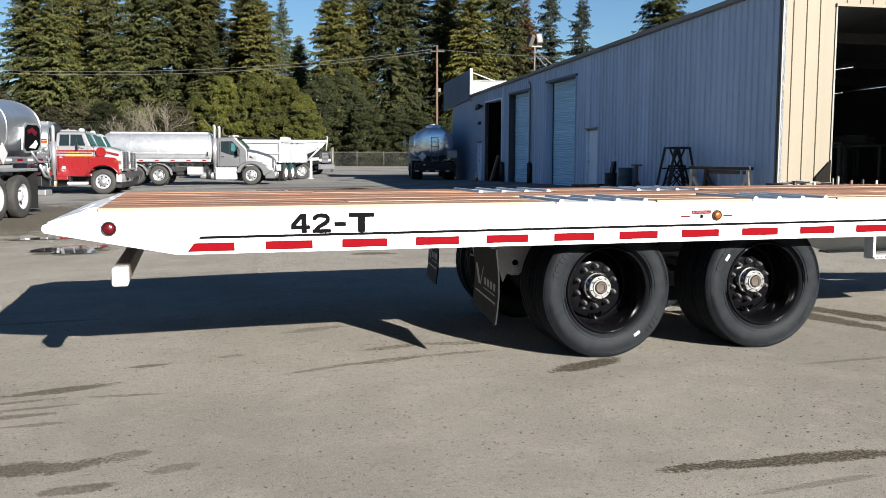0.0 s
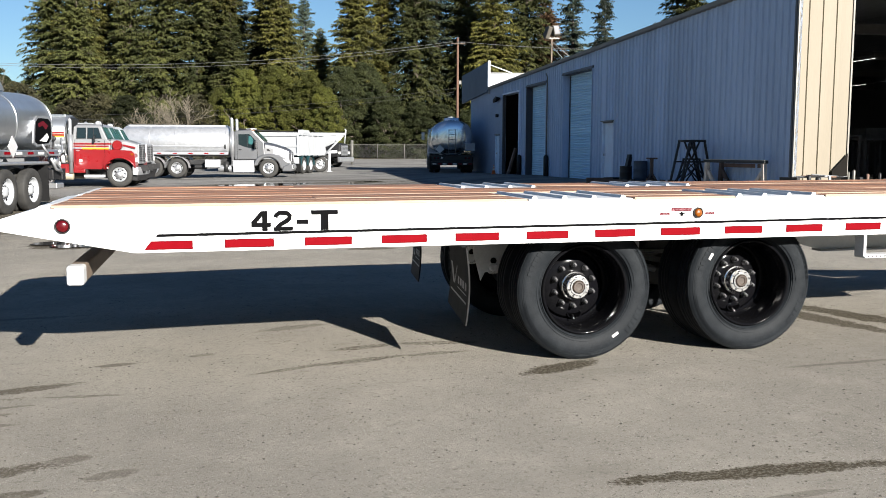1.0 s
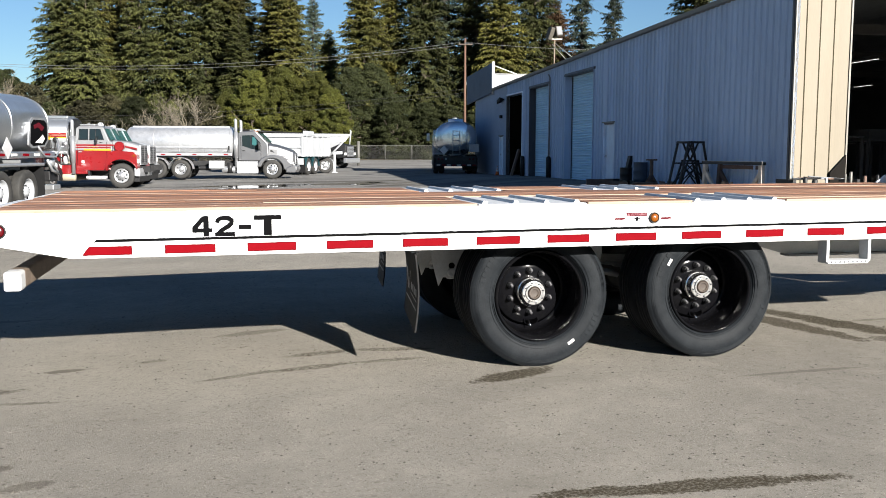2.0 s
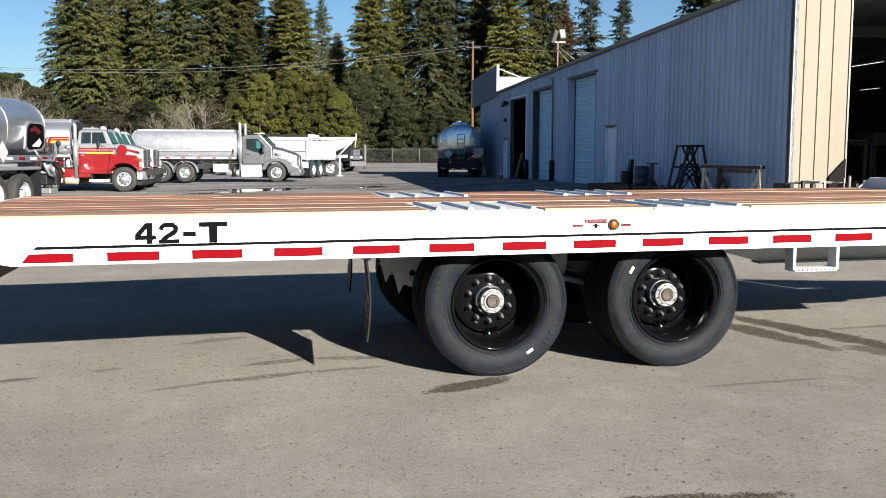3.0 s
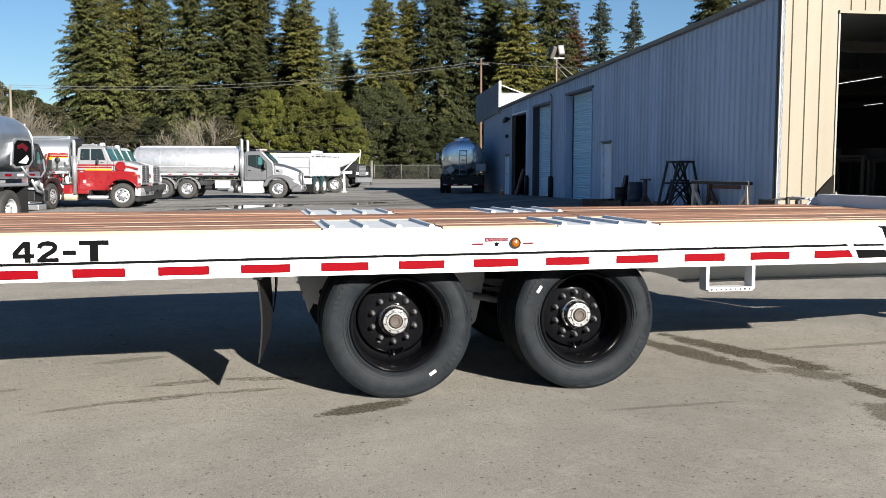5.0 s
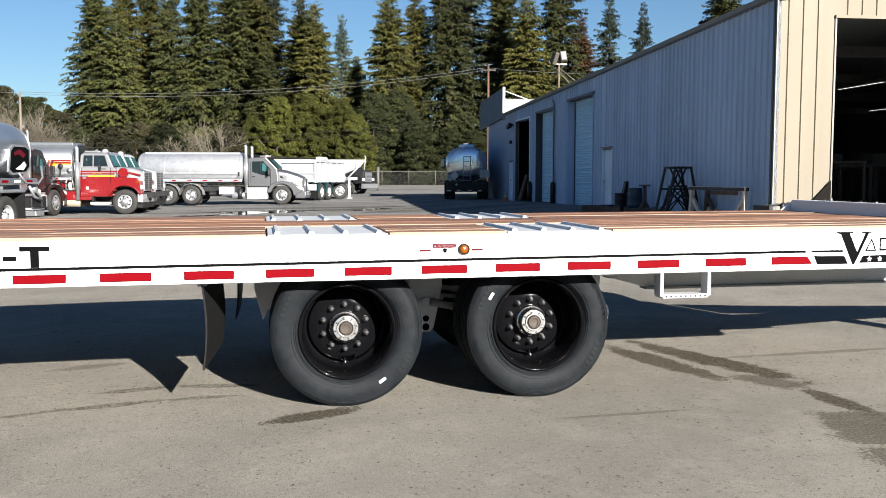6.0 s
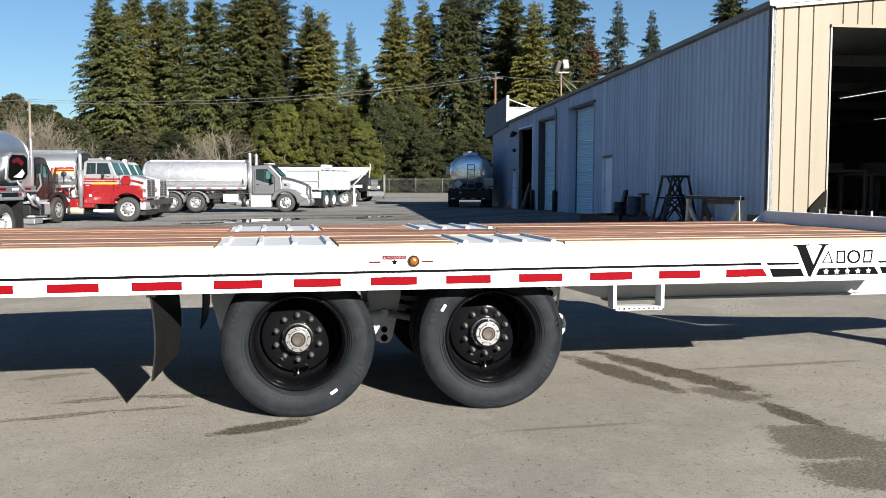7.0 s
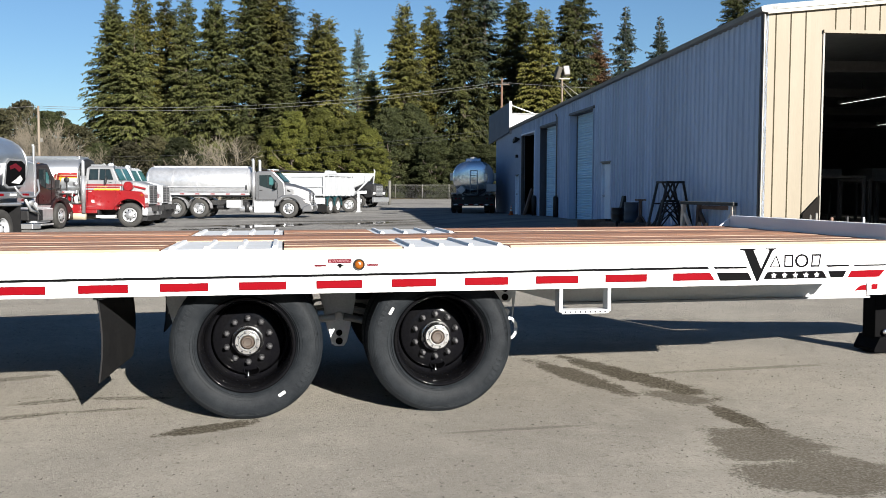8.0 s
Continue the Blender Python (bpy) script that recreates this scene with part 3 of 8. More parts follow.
part("lintel", Shape().box(-.06, .12, -DOOR_B, -DOOR_A, DOOR_H, DOOR_H + .07), CREAM, hall)
# inside
# dark triangle by the jamb: a shadow built as a flat piece
plate = thing("leaning_plate", "dark flat piece standing in for a shadow on the doorway jamb", "steel plate", BM)
part("plate", Shape().prism([(-1.335, .30), (-1.335, 1.36), (-.94, .95), (-.94, .30)], -.075, -.045, "x"), surface("flat shadow dark", (0.009, 0.008, 0.007), 0.8, fine_mix=0.1, bump=0.02, spec=0.05), plate)
# floor, walls and benches carry the hall's shade in their colour
part("floor", Shape().box(.1, WALL_L - .2, -WIDTH + .1, -.05, BASE - .1, BASE + .12), CONCRETE, hall, "stained concrete shop floor, darkened as shade")
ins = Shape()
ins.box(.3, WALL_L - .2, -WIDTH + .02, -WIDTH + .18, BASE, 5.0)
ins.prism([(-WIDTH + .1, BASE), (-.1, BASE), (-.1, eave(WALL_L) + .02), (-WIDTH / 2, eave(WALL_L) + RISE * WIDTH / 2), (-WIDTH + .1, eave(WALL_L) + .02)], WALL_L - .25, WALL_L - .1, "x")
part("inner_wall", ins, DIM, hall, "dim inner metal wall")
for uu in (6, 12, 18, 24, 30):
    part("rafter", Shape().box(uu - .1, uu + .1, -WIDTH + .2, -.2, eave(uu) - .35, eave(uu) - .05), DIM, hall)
for uu, vv, half in ((12.0, 9.3, 1.5), (23.0, 17.0, .8), (19.5, 9.3, .9)):
    lt = thing("strip_light", "long thin fluorescent strip light under the roof", "ceiling light", BM @ Matrix.Translation((uu, -vv, 4.75)), "workshop strip lights")
    part("housing", Shape().box(-half, half, -.08, .08, .03, .14), DIM, lt)
    part("hanger", Shape().tube([(0, 0, .14), (0, 0, .75)], .015, 6), DIM, lt)
    part("tube", Shape().tube([(-half + .05, 0, 0), (half - .05, 0, 0)], .009, 8), TUBE, lt)
r = random.Random(5)
for k in range(9):
    uu, vv = 9 + r.random() * 16, 2.0 + r.random() * 9
    w, d, h = r.uniform(.6, 1.6), r.uniform(.5, 1.2), r.uniform(.8, 1.9)
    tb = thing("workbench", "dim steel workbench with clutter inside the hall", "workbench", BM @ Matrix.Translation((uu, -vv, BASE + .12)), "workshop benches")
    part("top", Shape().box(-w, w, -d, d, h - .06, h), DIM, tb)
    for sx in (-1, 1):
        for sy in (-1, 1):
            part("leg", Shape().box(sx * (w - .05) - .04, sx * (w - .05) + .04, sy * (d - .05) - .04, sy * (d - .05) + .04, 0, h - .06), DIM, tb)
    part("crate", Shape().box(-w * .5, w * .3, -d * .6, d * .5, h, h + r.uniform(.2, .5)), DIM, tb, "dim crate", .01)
# roof sign parapet: blue face, white lit return with braces
us0, us1 = wu(45.2), wu(52.4)
sg = thing("roof_sign", "dull blue sign panel with white braced return above the eave", "sign", BM)
part("panel", Shape().prism([(us0, 4.72), (us1, 4.38), (us1, 6.12), (us0, 6.36)], .06, .16), SIGN_BLUE, sg, "blue sign face", .01)
part("post", Shape().box(us0 - .03, us0, .0, .14, 4.6, 6.42), PALE_INK, sg)
part("return_wall", Shape().prism([(-.0, 4.75), (-4.6, 5.0), (-4.6, 5.72), (-.0, 5.72)], us0 + .1, us0 + .2, "x"), PALE_INK, sg, "white sheet return wall")
part("coping", Shape().box(us0 + .04, us0 + .26, -4.6, .0, 5.72, 5.78), TRIM, sg)
part("brace", Shape().tube([(us0 + .02, .02, 6.2), (us0 + .06, -1.3, 5.75)], .03, 6), WHITE_STEEL, sg)
part("brace", Shape().tube([(us0 + .02, -.3, 4.95), (us0 + .06, -1.5, 5.7)], .02, 6), GREY_FRAME, sg)
# flood lamp pair on a short mast at the eave
ul = wu(34.3)
LAMP_BEIGE = surface("weathered lamp enamel", (0.062, 0.056, 0.046), 0.6, second=(0.044, 0.039, 0.031), mix=0.6, scale=6, fine=30, fine_mix=0.12, bump=0.02, spec=0.2)
FENCE_PIPE = surface("galvanised pipe", (0.126, 0.1218, 0.1092), 0.5, 0.3, fine_mix=0.1, bump=0.01)
fl = thing("flood_lamp_mast", "pair of grey flood lamps on a braced roof mast", "flood lamp", BM @ Matrix.Translation((ul, -.25, 5.2)))
part("mast", Shape().tube([(0, 0, -.3), (0, 0, 1.35)], .035, 8), PRIMER, fl, "rusty steel pipe mast")
part("brace", Shape().tube([(0, .02, 1.05), (-.35, -1.05, .12)], .022, 6), FENCE_PIPE, fl, "pale pipe brace")
part("brace", Shape().tube([(0, .10, .95), (-.25, -.66, .08)], .022, 6), FENCE_PIPE, fl, "pale pipe brace")
part("yoke", Shape().box(-.04, .04, -.34, .34, 1.16, 1.22), FENCE_PIPE, fl)
for dy, dz, ry, rx, w, h in ((.22, 1.44, -18, 12, .10, .27), (-.12, 1.50, 10, -6, .15, .21)):
    hd = part("lamp_head", Shape().prism([(-.20, -h), (-.10, -h - .04), (.16, -h * .7), (.16, h * .7), (-.10, h + .02), (-.20, h)], -w, w), LAMP_BEIGE, fl, "weathered beige lamp head", .03)
    hd.matrix_basis = pose(-.05, dy, dz, rx, ry, 8)
    part("lens", Shape().box(-.208, -.198, -w * .8, w * .8, -h * .85, h * .85), DARK_TRIM if w > .12 else LAMP_BEIGE, hd)
    part("lamp_bracket", Shape().box(-.03, .03, dy - .02, dy + .02, 1.18, 1.34), FENCE_PIPE, fl)


# ---------------------------------------------------------------- flatbed trailer
# local frame: x along the bed towards the hitch, y across, z up; the near side rail stands in the plane y = 0
TM = Matrix.Translation((0, 0, -0.0135)) @ Matrix.Rotation(-0.005, 4, "Y")
trailer = thing("flatbed_trailer", "white deck-over flatbed trailer with brown wood deck and tandem axles", "trailer", TM)
W = 2.59
RAIL = [(-.04, .815), (-.70, .945), (-.752, .955), (-.770, .972), (-.765, 1.000), (-.735, 1.012), (-.50, 1.068), (-.44, 1.078), (7.28, 1.078), (7.28, 1.00), (7.20, .92),
        (7.0, .808)]
rail = part("side_rail", Shape().prism(RAIL, 0, .055), WHITE, trailer, "white steel side rail with red reflective tape", .006)
part("side_rail", Shape().prism(RAIL, W - .055, W), WHITE, trailer, "white steel side rail", .006)
FACE = -.0016


def flat(name, pts, material, parent, label="", lift=0.0):
    """A thin film on the rail's outer face."""
    return part(name, Shape().prism(pts, FACE - lift, .001), material, parent, label)


P = .4572
for k in range(13):
    x0, x1 = k * P, k * P + .279
    z1 = .882 + .0028 * k * P
    pts = [(x0, z1 - .05), (x1, z1 - .05), (x1, z1), (x0, z1)]
    if k == 0:
        pts = [(x0 + .012, z1 - .05), (x1, z1 - .05), (x1, z1), (x0 + .05, z1)]
    if k == 12:
        pts = [(x0, z1 - .05), (x1 + .01, z1 - .05), (x1 - .025, z1), (x0, z1)]
    tape = flat("reflective_tape", pts, TAPE_EDGE, rail, "red reflective tape with a darker edge")
    cx, cz = sum(q[0] for q in pts) / 4, sum(q[1] for q in pts) / 4
    part("tape_field", Shape().prism([(u + (.004 if u < cx else -.004), v + (.004 if v < cz else -.004)) for u, v in pts], FACE - .0007, FACE + .0003), RED_TAPE, tape)
flat("reflective_tape", [(6.721, .848), (6.955, .850), (7.000, .898), (6.748, .895)], RED_TAPE, rail)
flat("pin_stripe", [(.075, .905), (5.735, .921), (5.723, .937), (.09, .921)], BLACK_VINYL, rail, "thin black pin stripe")
flat("pin_stripe", [(5.775, .921), (6.0, .920), (5.995, .934), (5.763, .935)], BLACK_VINYL, rail)
flat("stripe_block", [(5.812, .842), (6.035, .842), (6.008, .895), (5.787, .898)], BLACK_VINYL, rail, "black slanted block")
flat("pin_stripe", [(6.577, .922), (6.729, .924), (6.738, .936), (6.561, .935)], BLACK_VINYL, rail)
flat("pin_stripe", [(6.758, .924), (7.16, .925), (7.18, .936), (6.774, .935)], BLACK_VINYL, rail)
flat("stripe_block", [(6.600, .850), (6.690, .850), (6.716, .896), (6.580, .895)], BLACK_VINYL, rail)
star_strip = flat("stripe_block", [(6.115, .847), (6.575, .848), (6.540, .898), (6.143, .895)], BLACK_VINYL, rail)
for k in range(5):
    cx, cz = 6.189 + .077 * k, .871
    pts = [(cx + (.021 if i % 2 == 0 else .009) * math.sin(i * math.pi / 5), cz + (.021 if i % 2 == 0 else .009) * math.cos(i * math.pi / 5)) for i in range(10)]
    part("star", Shape().prism(pts, FACE - .0012, FACE + .0003), WHITE, star_strip, "small white star")
# maker's mark as plain wedges and blocks
flat("emblem", [(5.944, 1.052), (6.069, 1.052), (6.069, 1.046), (6.043, 1.041), (6.099, .918), (6.156, 1.040), (6.126, 1.046), (6.126, 1.052), (6.205, 1.052),
                (6.205, 1.046), (6.181, 1.039), (6.080, .838), (6.066, .838), (5.978, 1.036), (5.944, 1.046)], BLACK_VINYL, rail, "large black wedge emblem")
for name, ring in (("triangle", [(6.156, .924), (6.240, .924), (6.204, 1.009)]), ("box", [(6.262, .924), (6.326, .924), (6.326, 1.009), (6.262, 1.009)]),
                   ("ring", [(6.388 + .049 * math.cos(2 * math.pi * k / 24), .966 + .045 * math.sin(2 * math.pi * k / 24)) for k in range(24)]),
                   ("slanted box", [(6.454, .924), (6.516, .924), (6.528, 1.009), (6.462, 1.009)])):
    cx, cz = sum(p[0] for p in ring) / len(ring), sum(p[1] for p in ring) / len(ring)
    inside = [(cx + (u - cx) * .68, cz + (v - cz) * .72) for u, v in ring]
    outline = Shape()
    for k in range(len(ring)):
        q = (k + 1) % len(ring)
        outline.prism([ring[k], ring[q], inside[q], inside[k]], FACE, .001)
    part("emblem_shape", outline, BLACK_VINYL, rail, "small black outlined " + name)


def lettering(text, x0, x1, z0, z1, y, material, parent, weight=0.0, name="lettering", label="", facing=0):
    """Words set in the built-in font, fitted into a rectangle of the rail's face."""
    cu = bpy.data.curves.new(name, "FONT")
    cu.body, cu.size, cu.offset, cu.extrude, cu.resolution_u = text, 1.0, weight, 0.0, 4
    ob = new(name, cu)
    me = bpy.data.meshes.new_from_object(ob.evaluated_get(bpy.context.evaluated_depsgraph_get()))
    scene.collection.objects.unlink(ob)
    bpy.data.objects.remove(ob)
    co = np.empty(len(me.vertices) * 3, np.float32)
    me.vertices.foreach_get("co", co)
    co = co.reshape(-1, 3)
    lo, hi = co.min(0), co.max(0)
    sc = (co - lo) / (hi - lo + 1e-9)
    out = np.stack([x0 + sc[:, 0] * (x1 - x0), np.full(len(sc), y), z0 + sc[:, 1] * (z1 - z0)], 1)
    me.vertices.foreach_set("co", out.astype(np.float32).ravel())
    me.materials.clear()
    me.materials.append(material)
    me.update()
    ob = new(name, me)
    ob.parent = parent
    return tagged(ob, label) if label else ob


DX, DZ = .112, .118


def digit_at(x0, pts):
    return [(x0 + u * DX, .925 + v * DZ) for u, v in pts]


four = Shape()
for pts in ([(.55, 0), (.83, 0), (.83, 1), (.55, 1)], [(0, .20), (.55, .20), (.55, .41), (0, .41)], [(.83, .20), (1, .20), (1, .41), (.83, .41)], [(0, .41), (.27, .41), (.55, .72), (.55, 1), (.50, 1), (0, .47)]):
    four.prism(digit_at(.609, pts), FACE, .001)
part("marking_digit", four, BLACK_VINYL, rail, "bold black digit")
spine = [(.12, .66), (.15, .79), (.28, .875), (.50, .895), (.72, .865), (.84, .76), (.83, .62), (.70, .50), (.50, .39), (.30, .27), (.17, .13)]
outer, inner = [], []
for i, (u, v) in enumerate(spine):
    p, q = spine[max(0, i - 1)], spine[min(len(spine) - 1, i + 1)]
    tx, ty = q[0] - p[0], q[1] - p[1]
    ln = math.hypot(tx, ty)
    hw = .118 if 2 < i < 8 else .108
    outer.append((u - ty / ln * hw * 1.05, v + tx / ln * hw))
    inner.append((u + ty / ln * hw * 1.05, v - tx / ln * hw))
two = Shape()
for i in range(len(spine) - 1):
    two.prism(digit_at(.735, [outer[i], outer[i + 1], inner[i + 1], inner[i]]), FACE, .001)
two.prism(digit_at(.735, [(0, 0), (1, 0), (1, .20), (0, .20)]), FACE - .0003, .001)
part("marking_digit", two, BLACK_VINYL, rail, "bold black digit")
flat("marking_dash", [(.868, .963), (.938, .963), (.938, .990), (.868, .990)], BLACK_VINYL, rail)
flat("marking_letter", [(1.010, .925), (1.056, .925), (1.056, 1.016), (1.112, 1.016), (1.112, 1.043), (.955, 1.043), (.955, 1.016), (1.010, 1.016)], BLACK_VINYL, rail)
# warning labels
LABEL_PRINT = surface("faded pink print", (0.201, 0.0804, 0.0938), 0.6, fine_mix=0.1, bump=0)
lab = flat("warning_label", [(3.270, .995), (3.415, .995), (3.415, 1.020), (3.270, 1.020)], DULL_RED, rail, "red and white warning label")
lettering("WARNING", 3.298, 3.410, 1.000, 1.0155, FACE - .0008, LABEL_PRINT, lab, 0.0, "label_text")
part("label_triangle", Shape().prism([(3.274, .9995), (3.294, .9995), (3.284, 1.016)], FACE - .0008, FACE + .0003), LABEL_PRINT, lab)
part("label_arrow", Shape().prism([(3.334, .966), (3.354, .966), (3.354, .979), (3.372, .979), (3.344, .9935), (3.316, .979), (3.334, .979)], FACE, .001), BLACK_VINYL, lab)
for a in (3.280, 3.362):
    for z in (.975, .967):
        part("label_line", Shape().prism([(a, z), (a + .045, z), (a + .045, z + .003), (a, z + .003)], FACE, .001), PALE_INK, lab)
for a in (3.190, 3.508):
    sl = flat("small_label", [(a, .975), (a + .07, .975), (a + .07, .987), (a, .987)], DULL_RED, rail, "small red label")
    for z in (.969, .963):
        part("label_line", Shape().prism([(a + .015, z), (a + .055, z), (a + .055, z + .003), (a + .015, z + .003)], FACE, .001), PALE_INK, sl)


# thin pale strip paints the lit line along the beam's top
def round_lamp(x, z, r, lens, label):
    lamp = part("marker_lamp", Shape().lathe([(.0, r + .006), (-.010, r + .006), (-.014, r + .003), (-.010, r - .002), (.0, r - .002)], 28, (x, 0, z)), BLACK_STEEL, rail, label)
    part("lens", Shape().lathe([(-.002, r - .001), (-.012, r - .004), (-.018, r * .75), (-.021, r * .35), (-.022, 0)], 28, (x, 0, z)), lens, lamp)


round_lamp(-.414, .976, .036, RED_LENS, "round red marker lamp in black ring")
round_lamp(3.459, .985, .030, AMBER, "round amber marker lamp in black ring")

# deck planks, wheel plates, tail and front board
rng = random.Random(3)
PW = W / 12
PLATE = [(2.30, 3.00), (3.735, 4.395)]
deck = part("deck", Shape().box(-.44, 7.3, .06, W - .06, .98, 1.05), PRIMER, trailer, "brown oiled wood plank deck")


def plank(x0, x1, y0, y1, top, material, parent):
    c = .006
    sh = Shape()
    sh.prism([(y0, 1.051), (y1, 1.051), (y1, top - c), (y1 - c, top), (y0 + c, top), (y0, top - c)], x0, x1, "x")
    return part("plank", sh, material, parent)


for k in range(12):
    y0, y1 = k * PW + .004, (k + 1) * PW - .004
    spans = [(-.47, 7.10)]
    if k < 4 or k > 7:
        spans = [(-.47, PLATE[0][0] - .01), (PLATE[0][1] + .01, PLATE[1][0] - .01), (PLATE[1][1] + .01, 7.10)]
    for a, b in spans:
        cuts = [a, b]
        if b - a > 2.5:
            cuts = [a, a + (b - a) * rng.uniform(.35, .65), b]
        for p, q in zip(cuts, cuts[1:]):
            top = 1.091 + rng.uniform(-.0025, .003)
            plank(p + .001, q - .001, y0, y1, top, WOOD, deck)
            # pale strip on some boards' sawn arris, its sunlit look put into the colour
            if k in (1, 2, 4, 7, 9):
                part("plank_edge", Shape().prism([(y0 - .001, 1.06), (y0 + .006, 1.06), (y0 + .006, top + .0008), (y0 - .001, top + .0008)], p + .002, q - .002, "x"), PALE_WOOD, deck)
    if k == 0:
        for a, b in spans:
            part("plank_edge", Shape().box(a + .001, b - .001, -.004, .010, 1.076, 1.092), PALE_WOOD, deck, "pale sawn board edge")
for pa, pb in PLATE:
    for y0, y1 in ((-.002, 4 * PW - .004), (8 * PW + .004, W + .002)):
        pl = part("wheel_plate", Shape().box(pa, pb, y0, y1, 1.073, 1.087), WHITE_STEEL, deck, "white steel wheel plate with traction bars", .003)
        n = 4
        for i in range(n):
            bx = pa + .055 + i * (pb - pa - .10) / (n - 1)
            part("traction_bar", Shape().prism([(bx - .020, 1.085), (bx + .020, 1.085), (bx + .010, 1.104), (bx - .010, 1.104)], y0 + .05, y1 - .05), WHITE_STEEL, pl)
for i, (y0, y1, dx, dz) in enumerate(((.02, .66, 0, .006), (.66, 1.30, -.03, .0), (1.30, 1.94, .02, .006), (1.94, 2.57, 0, 0))):
    t = Shape()
    t.prism([(-.755 + dx * .3, .985), (-.735 + dx * .3, 1.014 + dz), (-.56 + dx, 1.066 + dz), (-.53 + dx, 1.084 + dz), (-.47, 1.092 + dz), (-.47, 1.06), (-.52, 1.04), (-.74, .97)], y0 + .002, y1 - .002)
    part("tail_plate", t, WHITE_STEEL, trailer, "white steel beaver-tail plate", .003)
board = Shape()
board.prism([(.02, 1.079), (W - .02, 1.079), (W - .14, 1.195), (.14, 1.195)], 7.12, 7.19, "x")
part("front_board", board, WHITE, trailer, "low white steel front board across the deck", .006)
part("front_gusset", Shape().prism([(7.02, 1.098), (7.12, 1.098), (7.12, 1.17)], W - .12, W - .10), WHITE, trailer)

# underneath: main beams, cross members, axles
for y in (.86, W - .98):
    b = Shape()
    b.prism([(-.35, .93), (-.35, 1.05), (7.45, 1.05), (7.45, .62), (4.98, .62), (4.55, .74), (1.8, .74), (.3, .80)], y, y + .02)
    beam = part("main_beam", b, BEAM_SHADED, trailer, "white steel main beam shaded to grey")
    part("flange", Shape().box(4.98, 7.45, y - .05, y + .07, .605, .62), GREY_FRAME, beam)
    if y < 1:
        film = [(7.345, .655), (7.545, .665), (7.545, .707), (7.40, .697)], [(7.40, .727), (7.60, .745), (7.60, .757), (7.41, .739)]
        part("reflective_tape", Shape().prism(film[0], y - .0016, y + .001), RED_TAPE, beam)
        part("pin_stripe", Shape().prism(film[1], y - .0016, y + .001), BLACK_VINYL, beam)
for k in range(18):
    x = -.2 + k * .42
    part("cross_member", Shape().box(x, x + .05, .06, W - .06, .93, .982), GREY_FRAME, trailer)
HANGER = surface("dull grey hanger paint", (0.52, 0.53, 0.55), 0.5, second=(0.42, 0.43, 0.445), scale=6, fine=60, fine_mix=0.1, bump=0.04)
HOLE = surface("unlit hole", (0.0006, 0.0006, 0.0007), 0.9, fine_mix=0.05, bump=0, spec=0.0)
AX = (2.775, 4.0)
RT = .472
tyre_prof = []
for h, q in ((.052, .297), (.022, .308), (.004, .334), (-.004, .392), (.000, .425), (.012, .452), (.026, .464), (.034, .4685), (.040, .472), (.066, .472), (.068, .463), (.076, .463), (.078, .473),
             (.108, .4735), (.110, .464), (.118, .464), (.120, .474), (.146, .4735), (.148, .464), (.156, .464), (.158, .473), (.200, .472), (.206, .4685), (.214, .464), (.228, .452), (.240, .425),
             (.244, .392), (.236, .334), (.218, .308), (.188, .297)):
    tyre_prof.append((h, q))
rim_prof = [(.030, .304), (.016, .300), (.012, .293), (.018, .284), (.040, .279), (.060, .273), (.085, .269), (.215, .266), (.262, .258), (.280, .240), (.284, .20), (.284, .09)]
DEEP = .09  # the disc lies this much further in than the hub parts are drawn


def bar_ring(sh, count, r0, r1, h0, h1, width):
    for k in range(count):
        m = Matrix.Rotation(2 * math.pi * k / count, 4, "Y")
        sh.box(-width / 2, width / 2, h0, h1, r0, r1, m)


def turned(profile, sides):
    """A turned piece whose steps keep crisp edges."""
    rows = []
    for p, q in zip(profile, profile[1:]):
        rows += [(p[0] + (q[0] - p[0]) * f, p[1] + (q[1] - p[1]) * f) for f in (.0, .04, .96)]
    return Shape().lathe(rows + [profile[-1]], sides, caps=False)


